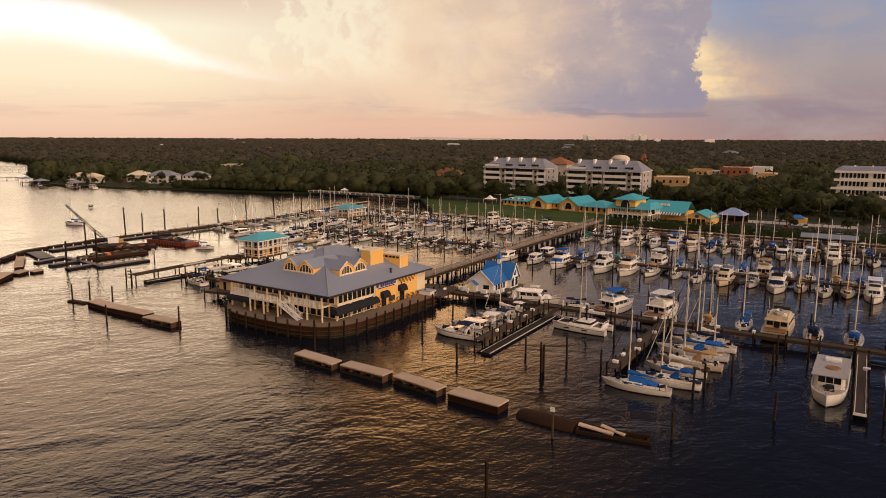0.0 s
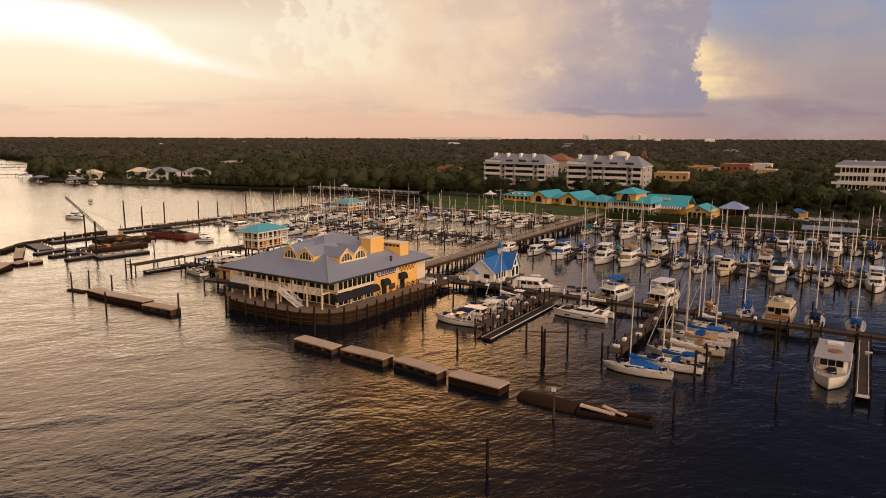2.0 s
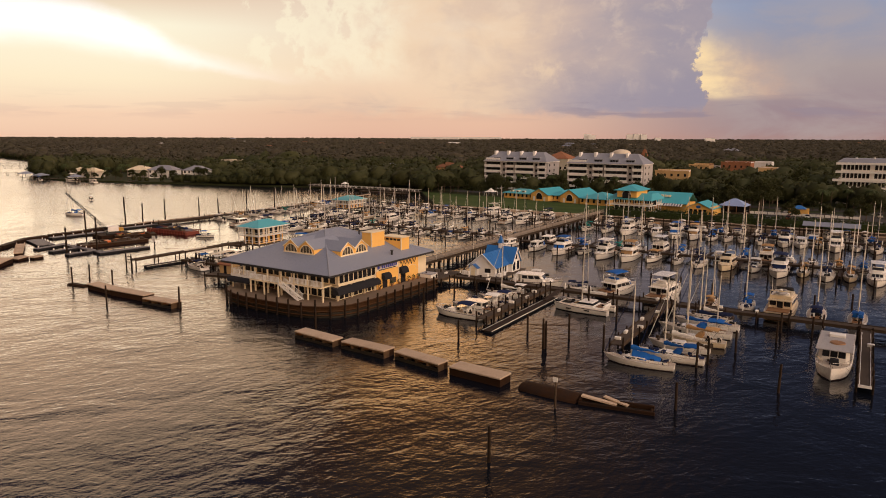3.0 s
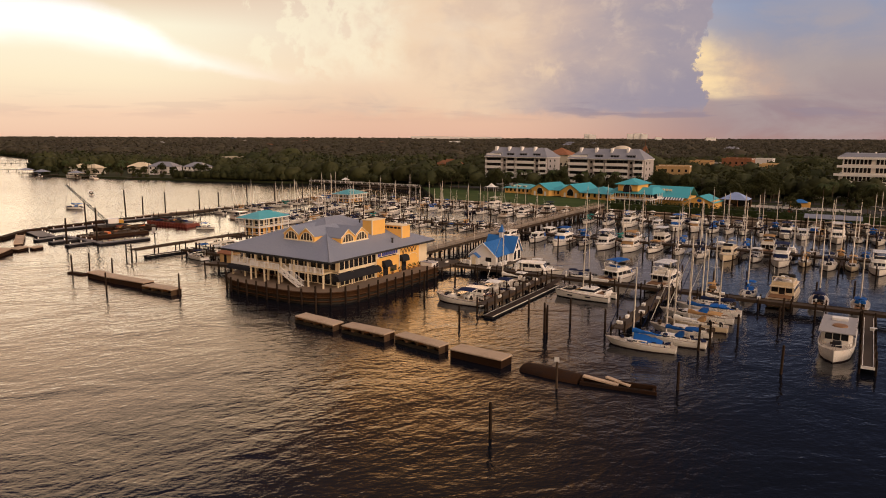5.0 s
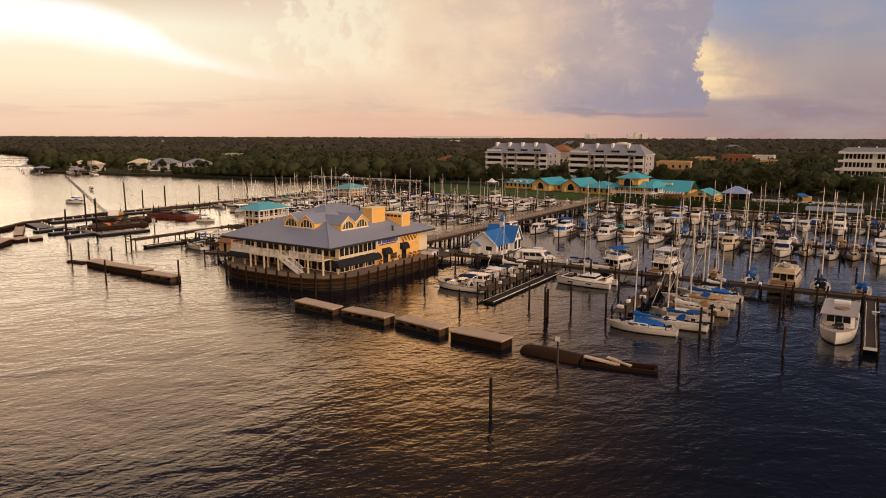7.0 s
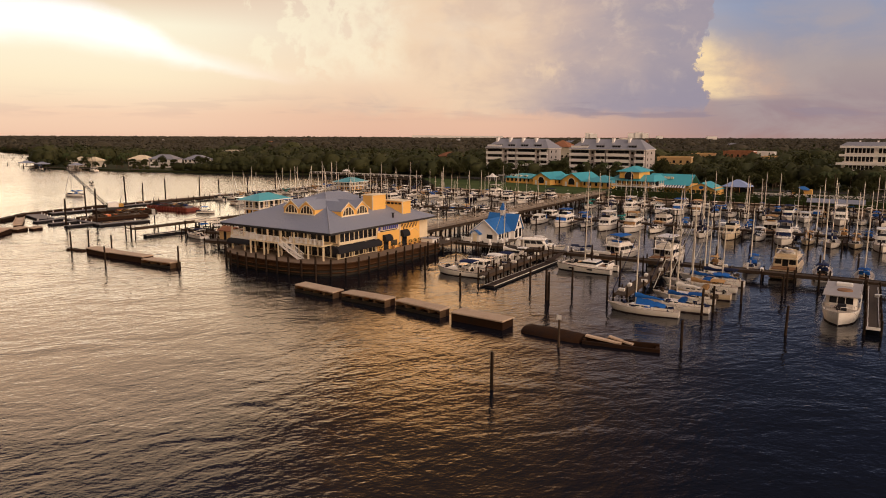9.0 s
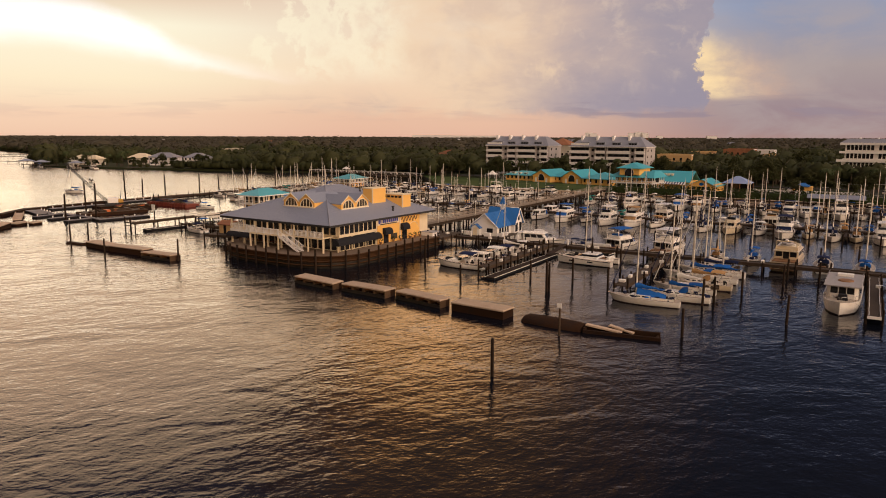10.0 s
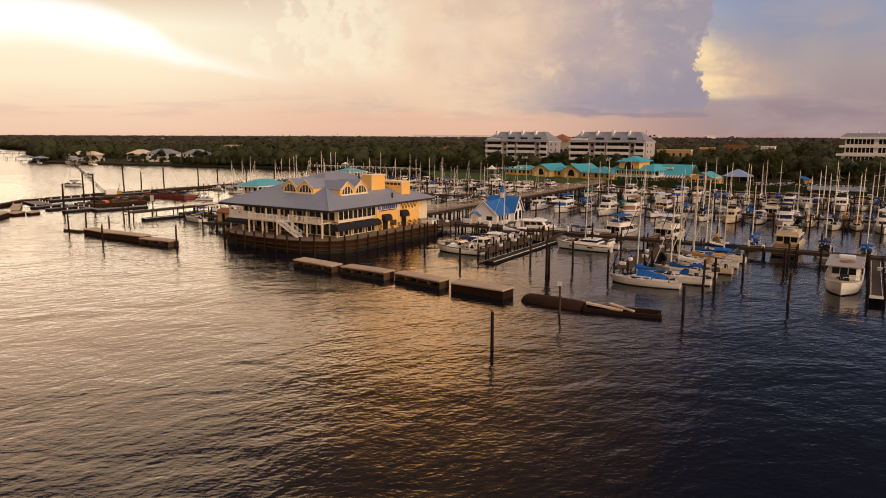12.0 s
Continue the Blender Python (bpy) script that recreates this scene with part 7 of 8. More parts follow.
def console_boat(name, label, L=7.0, B=2.5, F=0.85, ttop=BLUECANVAS, hull_mat=GEL):
    b = thing(name, here(0, 0), label, "motor boat", "marina open boats")
    hull_parts(b, L, B, F, 0.9, hull_mat, DECKGEL)
    part("console", block(-0.6, 0.5, 0.9, F, F + 1.1, 0.4, 0.0, 0.05), hull_mat, b, bevel=0.04)
    part("helm_seat", Geo().box(-1.7, -1.1, -0.45, 0.45, F, F + 0.8), WHITECANVAS, b, bevel=0.06)
    bimini(b, -1.8, 0.6, B * 0.72, F, F + 1.9, ttop)
    m = part("outboard", Geo().box(-L / 2 - 0.55, -L / 2 - 0.05, -0.22, 0.22, 0.5, 1.35), BLACK, b, "black outboard motor", bevel=0.08)
    part("motor_leg", Geo().box(-L / 2 - 0.35, -L / 2 - 0.15, -0.07, 0.07, -0.4, 0.5), DARKSTEEL, m)
    return b


def sailboat(name, label, L=10.0, B=3.2, F=1.05, hull_mat=GEL, canvas=BLUECANVAS, mast=13.0, dodger=True, stripe=None, masts=1, arch=False, group="marina sailing boats"):
    b = thing(name, here(0, 0), label, "sailing boat", group)
    hull_parts(b, L, B, F, 0.62, hull_mat, DECKGEL, stripe, rake=0.14)
    f = F
    part("coachroof", block(-L * 0.12, L * 0.24, B * 0.58, f, f + 0.5, 0.9, 0.1, 0.12), GEL, b, bevel=0.05)
    for s in (-1, 1):
        g = Geo()
        for i in range(3):
            x = -L * 0.06 + i * L * 0.085
            g.quad((x, s * (B * 0.29 - 0.045), f + 0.2), (x + L * 0.06, s * (B * 0.29 - 0.045), f + 0.2), (x + L * 0.06, s * (B * 0.29 - 0.08), f + 0.38), (x, s * (B * 0.29 - 0.08), f + 0.38))
        part("side_window", g, GLASS, b)
    part("cockpit", Geo().box(-L * 0.42, -L * 0.14, -B * 0.22, B * 0.22, f, f + 0.085), TEAK, b)
    part("coaming", Geo().box(-L * 0.43, -L * 0.13, -B * 0.27 - 0.09, -B * 0.27 + 0.09, f, f + 0.32).box(-L * 0.43, -L * 0.13, B * 0.27 - 0.09, B * 0.27 + 0.09, f, f + 0.32), GEL, b)
    for k_ in range(masts):
        mx, mh = (L * 0.10, mast) if k_ == 0 else (-L * 0.3, mast * 0.72)
        spar = Geo().tube((mx, 0, f), (mx - 0.12, 0, f + mh), 0.125, 0.09, 7)
        for z, q in ((0.42, 0.32), (0.7, 0.24)):
            spar.tube((mx - 0.05, -B * q, f + mh * z), (mx - 0.05, B * q, f + mh * z), 0.03, n=4)
        m = part("mast", spar.tube((mx - 0.12, 0, f + mh), (mx - 0.12, 0, f + mh + 0.7), 0.02, n=4), MAST, b)
        rig = Geo()
        for s in (-1, 1):
            rig.tube((mx - 0.1, s * B * 0.46, f), (mx - 0.05, s * B * 0.30, f + mh * 0.42), 0.012, n=3, caps=False).tube((mx - 0.05, s * B * 0.30, f + mh * 0.42), (mx - 0.12, 0, f + mh), 0.012, n=3, caps=False)
        rig.tube((L * 0.49 if k_ == 0 else mx + 1, 0, f * 1.3), (mx - 0.1, 0, f + mh * 0.98), 0.014, n=3, caps=False).tube((-L * 0.49, 0, f), (mx - 0.1, 0, f + mh * 0.99), 0.012, n=3, caps=False)
        part("rigging", rig, DARKSTEEL, m)
        bl = L * (0.40 if k_ == 0 else 0.2)
        boom_ = part("boom", Geo().tube((mx - 0.1, 0, f + 1.35), (mx - bl, 0, f + 1.45), 0.07, n=6), MAST, b)
        rings = []
        for i in range(7):
            u = i / 6
            x = mx + 0.12 - (bl + 0.05) * u
            hh = 0.62 * (1 - u) ** 1.3 + 0.14
            rings.append([(x, 0.18 * math.cos(a) * (1.1 - 0.5 * u), f + 1.42 + 0.06 * math.sin(i * 2.1) + hh * 0.5 + hh * 0.6 * math.sin(a)) for a in [2 * math.pi * j / 8 for j in range(8)]])
        if canvas:
            part("sail_cover", Geo().loft(rings), canvas, boom_, "canvas sail cover", smooth=True)
    if dodger:
        part("dodger", block(-L * 0.16, -L * 0.02, B * 0.56, f + 0.35, f + 1.15, 0.7, 0.0, 0.15), canvas or WHITECANVAS, b, bevel=0.08)
        bimini(b, -L * 0.40, -L * 0.19, B * 0.6, f + 0.3, f + 1.95, canvas or WHITECANVAS)
    if arch:
        part("stern_arch", Geo().path([Vector((-L * 0.42, -B * 0.33, f)), Vector((-L * 0.46, -B * 0.3, f + 2.1)), Vector((-L * 0.46, B * 0.3, f + 2.1)), Vector((-L * 0.42, B * 0.33, f))], 0.09, 5), GEL, b)
    g = Geo()
    for s_ in (1, -1):
        pts = []
        for i in range(8):
            s = 0.06 + 0.925 * i / 7
            x, w, ff = station(s, L, B, F, 0.62)
            pts.append(Vector((x, s_ * max(0.04, w - 0.07), ff + 0.55)))
            g.tube((x, s_ * max(0.04, w - 0.07), ff), pts[-1], 0.018, n=4)
        g.path(pts, 0.015, 3)
    part("guard_rail", g, CHROME, b)
    part("furled_jib", Geo().tube((L * 0.48, 0, f * 1.3 + 0.3), (L * 0.14, 0, f + mast * 0.88), 0.06, 0.035, 6), NAVYCANVAS if canvas in (NAVYCANVAS, BLUECANVAS) else WHITECANVAS, b)
    return b


def catamaran(name, label):
    b = thing(name, here(0, 0), label, "catamaran")
    L = 11.5
    for s in (-1, 1):
        hull_parts(b, L, 1.9, 1.15, 0.8, GEL, DECKGEL, BLACK, rake=0.06, y_off=s * 2.2)
    part("bridge_deck", Geo().box(-L * 0.42, L * 0.16, -2.4, 2.4, 0.6, 1.32), GEL, b, bevel=0.08)
    part("cabin", block(-L * 0.24, L * 0.22, 4.2, 1.3, 2.15, 2.2, 0.5, 0.6), GEL, b, bevel=0.12)
    part("window_band", block(-L * 0.24, L * 0.22, 4.2, 1.3, 2.15, 2.2, 0.5, 0.6, 1.6, 1.95, 0.02), GLASS, b, "dark wrap-around windows")
    part("trampoline", Geo().box(L * 0.16, L * 0.42, -1.4, 1.4, 1.1, 1.15), BLACK, b)
    part("cross_beam", Geo().tube((L * 0.42, -2.2, 1.3), (L * 0.42, 2.2, 1.3), 0.12, n=8), MAST, b)
    part("cockpit", Geo().box(-L * 0.42, -L * 0.25, -1.6, 1.6, 1.322, 1.36), TEAK, b)
    part("cockpit_seat", Geo().box(-L * 0.43, -L * 0.39, -1.7, 1.7, 1.32, 1.75), WHITECANVAS, b, bevel=0.08)
    part("aft_arch", Geo().path([Vector((-L * 0.41, -1.8, 1.3)), Vector((-L * 0.43, -1.6, 2.3)), Vector((-L * 0.43, 1.6, 2.3)), Vector((-L * 0.41, 1.8, 1.3))], 0.07, 5), GEL, b)
    for s in (-1, 1):
        for x in (-2.2, 1.6):
            part("hull_port", Geo().box(x, x + 1.1, s * 3.13 - 0.02, s * 3.13 + 0.04, 0.6, 0.85), GLASS, b)
    m = part("mast", Geo().tube((0.6, 0, 2.0), (0.4, 0, 15.5), 0.13, 0.09, 8), MAST, b)
    part("spreaders", Geo().tube((0.5, -1.0, 9), (0.5, 1.0, 9), 0.03, n=4), MAST, m)
    part("boom", Geo().tube((0.4, 0, 3.6), (-4.6, 0, 3.8), 0.1, n=6), MAST, b)
    part("sail_cover", Geo().loft([[(0.4 - i, 0.22 * math.cos(a), 3.85 + 0.3 * math.sin(a)) for a in [2 * math.pi * j / 8 for j in range(8)]] for i in range(6)]), WHITECANVAS, b, smooth=True)
    bow_rail(b, L, 1.9, 1.15, 0.8, 0.8)
    return b


def trawler(name, label, L=14.0, B=4.6, F=1.9, roof_mat=None):
    b = thing(name, here(0, 0), label, "motor boat")
    hull_parts(b, L, B, F, 0.45, GEL, DECKGEL, None, rake=0.05, full=4.2)
    f = F
    part("bulwark", Geo().box(-L * 0.48, L * 0.1, -B * 0.5, -B * 0.47, f, f + 0.4).box(-L * 0.48, L * 0.1, B * 0.47, B * 0.5, f, f + 0.4), GEL, b)
    x0, x1, w, h = -L * 0.40, L * 0.20, B * 0.84, f + 1.85
    part("cabin", block(x0, x1, w, f * 0.98, h, 0.15, 0.0, 0.05), GEL, b, bevel=0.04)
    panes(b, x0, x1, w, f * 0.98, h, 0.15, 0, 0.05, f + 0.85, f + 1.7, n=6)
    part("boat_deck", Geo().box(x0 - 1.2, x1 + 0.5, -B * 0.49, B * 0.49, h, h + 0.14), roof_mat or DECKGEL, b, "grey-white cabin roof", bevel=0.03)
    part("roof_hatch", Geo().tube((-0.6, 0.2, h + 0.14), (-0.6, 0.2, h + 0.3), 1.0, 0.9, 14), TEAK, b, "brown canvas-covered roof table")
    part("roof_locker", Geo().box(-4.8, -3.6, -1.0, 1.0, h + 0.14, h + 0.55), WHITE, b, bevel=0.05)
    part("fore_hatch", Geo().box(x1 + 0.9, x1 + 2.0, -0.5, 0.8, f, f + 1.1, taper=0.16), AWNING, b, "black covered hatch", bevel=0.06)
    g = Geo()
    for s in (-1, 1):
        pts = [Vector((x, s * B * 0.47, h + 0.5)) for x in (x0 - 1.1, x0 + 2, x0 + 5, x1 + 0.3)]
        g.path(pts, 0.03, 4)
        for p in pts:
            g.tube((p.x, p.y, h + 0.1), p, 0.025, n=4)
        for x in (x0 - 1.2, x0 - 0.1):
            g.tube((x, s * B * 0.46, f), (x, s * B * 0.46, h), 0.05, n=5)
    part("roof_rail", g, CHROME, b)
    bow_rail(b, L, B, F, 0.45, 0.6, 0.7, 4.2)
    return b


# one of each kind, then copies for the rows
KINDS = {
    "flybridge": cruiser("motor_cruiser", "white flybridge motor cruiser moored at a dock", 12.5, 4.2, 1.4, top="bimini", canvas=NAVYCANVAS),
    "flyblue": cruiser("motor_cruiser", "white motor cruiser with blue canvas covers", 12.0, 4.1, 1.4, top="bimini", canvas=BLUECANVAS),
    "flyhard": cruiser("motor_cruiser", "white motor cruiser with hard top on the bridge", 13.0, 4.3, 1.5, top="hard"),
    "flytan": cruiser("motor_cruiser", "white motor cruiser with tan canvas top", 11.5, 4.0, 1.35, top="bimini", canvas=TANCANVAS),
    "sedan": cruiser("cabin_boat", "white cabin motor boat at its slip", 10.5, 3.6, 1.25, tall=False),
    "sedanblue": cruiser("cabin_boat", "cabin motor boat with blue cockpit cover", 10.0, 3.5, 1.2, tall=False, canvas=BLUECANVAS),
    "trawlercream": cruiser("motor_trawler", "cream motor trawler with tall wheelhouse", 11.5, 4.0, 1.5, hull_mat=CREAMGEL, house_mat=CREAMGEL, top="open"),
    "express": express("sport_boat", "white sport boat with navy canvas top"),
    "expresstan": express("sport_boat", "white sport boat with tan canvas top", canvas=TANCANVAS),
    "expresswhite": express("sport_boat", "white sport boat with white canvas top", 8.5, 2.9, canvas=WHITECANVAS),
    "console": console_boat("open_boat", "small white open boat with blue sun top"),
    "consolewhite": console_boat("open_boat", "small white open boat with white sun top", 6.5, 2.4, ttop=WHITECANVAS),
    "sailblue": sailboat("sailing_boat", "white sailing boat with blue sail cover"),
    "sailnavy": sailboat("sailing_boat", "white sailing boat with navy sail cover", 11.0, 3.4, 1.1, canvas=NAVYCANVAS, mast=14.5),
    "sailtan": sailboat("sailing_boat", "cream sailing boat with tan sail cover", 9.5, 3.0, 1.0, hull_mat=CREAMGEL, canvas=TANCANVAS, mast=12.5),
    "sailbare": sailboat("sailing_boat", "white sailing boat with bare deck and white cover", 9.0, 2.9, 1.0, canvas=WHITECANVAS, mast=12.0, dodger=False),
    "sailgreen": sailboat("sailing_boat", "white sailing boat with green sail cover", 10.0, 3.1, 1.0, canvas=GREENCANVAS, mast=13.0),
    "saildark": sailboat("sailing_boat", "dark blue hulled sailing boat with white cover", 11.5, 3.5, 1.1, hull_mat=NAVYHULL, canvas=WHITECANVAS, mast=15.0),
    "ketch": sailboat("sailing_ketch", "white two-masted ketch with blue covers", 12.0, 3.6, 1.2, mast=14.5, masts=2),
}
gear_rng = random.Random(77)


def deck_gear(boat, L, B, F, n):
    """Ropes, fenders, coolers and seats left lying about on deck."""
    dark = Geo()
    for i in range(n):
        s = gear_rng.choice((0.06, 0.12, 0.2, 0.3, 0.6, 0.72, 0.8)) + gear_rng.uniform(-0.03, 0.03)
        x, w, f = station(s, L, B, F, 0.8)
        y = gear_rng.uniform(-0.8, 0.8) * (w - 0.25)
        a, b, c = gear_rng.uniform(0.12, 0.4), gear_rng.uniform(0.1, 0.28), gear_rng.uniform(0.15, 0.5)
        dark.box(-a, a, -b, b, f, f + c + 0.05, pose(x, y, 0, 0, 0, gear_rng.uniform(0, 180)), taper=0.03)
    tagged(part("deck_gear", dark, gear_rng.choice((BLACK, NAVYCANVAS, WOOD, BLACK)), boat), "dark gear on deck", kind="stuff")


for kind_ in KINDS:
    deck_gear(KINDS[kind_], {"K": 12}.get(kind_, 10.0) if "sail" in kind_ or kind_ == "ketch" else (7.0 if "console" in kind_ else 10.0), 3.0, 1.15 if "fly" not in kind_ else 1.4, 16)
FIRST = set()
row_rng = random.Random(21)


def moor(kind, x, y, heading, size=1.0):
    """Put a boat of a kind in a slip; the first takes the built one, the rest are copies."""
    m = here(x, y, row_rng.uniform(-0.04, 0.04), heading + row_rng.uniform(-1.5, 1.5)) @ Matrix.Diagonal((size, size, size * 0.9, 1))
    if kind not in FIRST:
        FIRST.add(kind)
        KINDS[kind].matrix_basis = MARINA @ m
        return KINDS[kind]
    ob = KINDS[kind]
    keep = ob.scale.copy()
    ob.scale = (1, 1, 1)
    made = copy_thing(ob, MARINA @ m)
    ob.scale = keep
    return made


LENGTH = {"flybridge": 12.5, "flyblue": 12, "flyhard": 13, "flytan": 11.5, "sedan": 10.5, "sedanblue": 10, "trawlercream": 11.5, "express": 9, "expresstan": 9, "expresswhite": 8.5, "console": 7,
          "consolewhite": 6.5, "sailblue": 10, "sailnavy": 11, "sailtan": 9.5, "sailbare": 9, "sailgreen": 10, "saildark": 11.5, "ketch": 12}


def slip_row(kinds, x_start, pitch, y_dock, side, jitter=0.4, scale=1.0):
    """Boats side by side at a dock; side -1: on the near side, bow towards the open water."""
    for i, kind in enumerate(kinds):
        if kind == "-":
            continue
        size = row_rng.uniform(0.8, 1.0) * scale
        half = LENGTH[kind] * size / 2 + 1.9
        flip = row_rng.random() < 0.12
        moor(kind, x_start + i * pitch + row_rng.uniform(-jitter, jitter), y_dock + side * half, (90 if side > 0 else -90) + (180 if flip else 0), size)


def words(text):
    short = {"f": "flybridge", "F": "flyblue", "h": "flyhard", "t": "flytan", "s": "sedan", "S": "sedanblue", "c": "trawlercream", "e": "express", "E": "expresstan", "w": "expresswhite",
             "o": "console", "O": "consolewhite", "b": "sailblue", "n": "sailnavy", "a": "sailtan", "k": "sailbare", "g": "sailgreen", "d": "saildark", "K": "ketch", "-": "-"}
    return [short[q] for q in text]


# right of the boardwalk
for text, y_dock, places in (("sSFohtEkncwfanah", 97, (-9.5, -1, 7.1, 12.5, 19.1, 25.5, 31.2, 37.4, 43, 49.2, 55.2, 60.8, 65.6, 70.4, 75, 80)),
                             ("gnhksFtbkknfsahkn", 144, (-3, 4, 11, 15.6, 20, 26.5, 31.7, 37, 41.5, 46, 51, 57.3, 61.7, 66, 70.4, 75.5, 80.2))):
    for kind, x_ in zip(words(text), places):
        size = row_rng.uniform(0.9, 1.06)
        moor(kind, x_, y_dock - LENGTH[kind] * size / 2 - 1.9, -90 + row_rng.uniform(-2, 2), size)
slip_row(words("swbngkhbnwbtdkabk"), -2.0, 5.3, 97, 1)
slip_row(words("kwbkEOnwbekboSkeb"), -4.0, 5.2, 144, 1)
slip_row(words("OoeO-woOeOo-OweoO"), -3.0, 5.0, 168, -1)
# left of the boardwalk
slip_row(words("wOeoOkwOeknOnkwn"), -17.5, -5.4, 103, -1, scale=0.86)
slip_row(words("wOnakdOnkagdknOn"), -17.0, -5.4, 103, 1, scale=0.86)
slip_row(words("ekhfkndknKakdw"), -18.0, -5.6, 148, -1, scale=0.86)
slip_row(words("OewnOdkSOkaowOakOe"), -18.0, -5.4, 148, 1, scale=0.86)
slip_row(words("OeoOwnOoOe"), -62, -5.5, 166, -1)
slip_row(words("wOfeOksho"), -16.5, -5.0, 169, -1, scale=0.95)
# narrow finger piers between the slips
finger = Geo().box(-0.45, 0.45, 0, 8.5, 0.95, 1.1).tube((-0.4, 8.3, -1), (-0.4, 8.3, 1.9), 0.13, n=6).tube((0.4, 4.2, -1), (0.4, 4.2, 1.5), 0.13, n=6).mesh("finger_pier", DARKPLANK)
for x_, dx, n_, y_, s_ in ((-1.2, 5.3, 17, 96.2, -1), (0.6, 5.3, 17, 97.8, 1), (-2.4, 5.0, 18, 143.2, -1), (-14.8, -5.4, 16, 102.2, -1), (-14.2, -5.4, 16, 103.8, 1), (-15.2, -5.6, 18, 147.2, -1)):
    for i in range(0, n_, 2):
        ob = new("finger_pier", finger)
        ob.matrix_basis = MARINA @ here(x_ + i * dx, y_, 0, 0 if s_ > 0 else 180)
        tagged(ob, "narrow dark timber finger pier between moored boats", "finger pier", "finger piers")
# along the outer dock: bows towards the marina
for i, kind in enumerate(words("OkanOkgkOasKnk")):
    moor(kind, -127.0 + row_rng.uniform(-0.5, 0.5), 88 + i * 5.6, row_rng.uniform(-3, 3) + (0 if i % 3 else 180), row_rng.uniform(0.75, 0.95))
# short rows in the middle of the left basin
for i, kind in enumerate(words("skfonake")):
    moor(kind, -110 + i * 6.2, 84 + (i % 2) * 1.0, 90 + (i % 2) * 180, 0.95)
for i, kind in enumerate(words("dnwkanfO")):
    moor(kind, -108 + i * 5.8, 122 + (i % 3) * 1.0, 90 + (i % 2) * 180, 0.95)
# main dock, far side
for kind, x, y, a, s in (("flyblue", 35.4, 50.3, 75, 1.0), ("flyhard", 44.6, 51.0, 82, 1.02), ("sailtan", 53.4, 49.3, 90, 0.85), ("sailblue", 59.4, 49.3, -90, 0.9), ("sailnavy", 70.8, 49.8, 90, 0.95),
                         ("ketch", 77.0, 50.0, 90, 0.85), ("sedan", 84, 50, -90, 1.0)):
    moor(kind, x, y, a, s)
big = cruiser("motor_yacht", "large cream motor yacht with a grey dinghy on top", 15.0, 4.9, 1.6, hull_mat=CREAMGEL, house_mat=CREAMGEL, top="open", dinghy=True, group="")
big.matrix_basis = MARINA @ here(65.3, 51.2, 0, 88)
hb = cruiser("house_boat", "white house boat with clear side curtains beside the dock house", 11.0, 4.2, 1.1, tall=False, canvas=WHITECANVAS, group="")
hb.matrix_basis = MARINA @ here(18.5, 47.6, 0, 12)
moor("sailnavy", 28.6, 48.2, 20, 0.72)
moor("consolewhite", 16.4, 53.4, 10, 0.9)
# beside the boat lift behind the restaurant
moor("express", -57.8, 21.5, 172, 0.85)
# finger dock with motor boats
moor("express", 16.9, 17.2, 181, 1.02)
moor("sedan", 17.2, 21.8, 180, 0.82)
moor("expresswhite", 17.6, 26.0, 179, 0.98)
moor("express", 18.0, 30.2, 180, 0.9)
moor("sailbare", 17.6, 34.4, 180, 0.95)
moor("consolewhite", 18.6, 38.2, 180, 0.85)
cat = catamaran("catamaran", "white sailing catamaran with dark wrap-around windows")
deck_gear(cat, 9.0, 4.0, 1.2, 8)
cat.matrix_basis = MARINA @ here(34.2, 33.4, 0, 178) @ Matrix.Diagonal((0.9, 0.9, 0.9, 1))
# finger dock with sailing boats; the first has a bright blue cover
first = sailboat("sailing_boat", "white sailing boat with bright blue cover drooping over its deck", 10.6, 3.1, 0.95, hull_mat=GEL, canvas=BLUECANVAS, mast=11.7, dodger=False, group="")
tarp = []
for i in range(9):
    u = i / 8
    x, half = 0.9 - 4.2 * u, 0.95 - 0.3 * abs(2 * u - 0.8) + 0.07 * math.sin(i * 3.1)
    top = 2.5 - 0.75 * u + 0.09 * math.sin(i * 2.3)
    tarp.append([(x, -half, 1.12 + 0.08 * math.sin(i * 1.7)), (x, -half * 0.45, 1.12 + (top - 1.12) * 0.55), (x, 0, top), (x, half * 0.45, 1.12 + (top - 1.12) * 0.55), (x, half, 1.12 + 0.08 * math.cos(i * 1.9)),
                 (x, half * 0.9, 1.08), (x, 0, 1.3), (x, -half * 0.9, 1.08)])
part("deck_cover", Geo().loft(tarp), BLUECANVAS, first, "bright blue cover over the boom", smooth=True)
deck_gear(first, 10.2, 2.8, 0.98, 16)
first.matrix_basis = MARINA @ here(51.3, 8.0, 0, 183) @ Matrix.Diagonal((0.92, 0.9, 0.9, 1))
moor("sailblue", 54.6, 12.7, 181, 0.92)
moor("sailbare", 54.4, 18.2, 180, 1.0)
moor("sailtan", 55.6, 22.6, 180, 1.0)
moor("ketch", 54.6, 28.0, 180, 0.95)
moor("sailnavy", 55.4, 33.4, 180, 0.95)
moor("sailbare", 55.0, 37.6, 180, 0.85)
tr = trawler("motor_trawler", "white motor trawler with long grey-white cabin roof", 14.0, 4.5, 1.35, surface("worn_grey_roof_paint", (0.42, 0.40, 0.40), 0.6, vary=0.35, scale=0.9, grain=6, bump=0.1, stretch=(0.4, 2, 1), dirt=(0.24, 0.22, 0.21), dirt_amount=0.6))
deck_gear(tr, 12.0, 3.6, 1.4, 8)
tr.matrix_basis = MARINA @ here(74.6, 21.4, 0, -91)
moor("flyhard", 83.4, 23.5, -90, 1.05)
# slack mooring lines


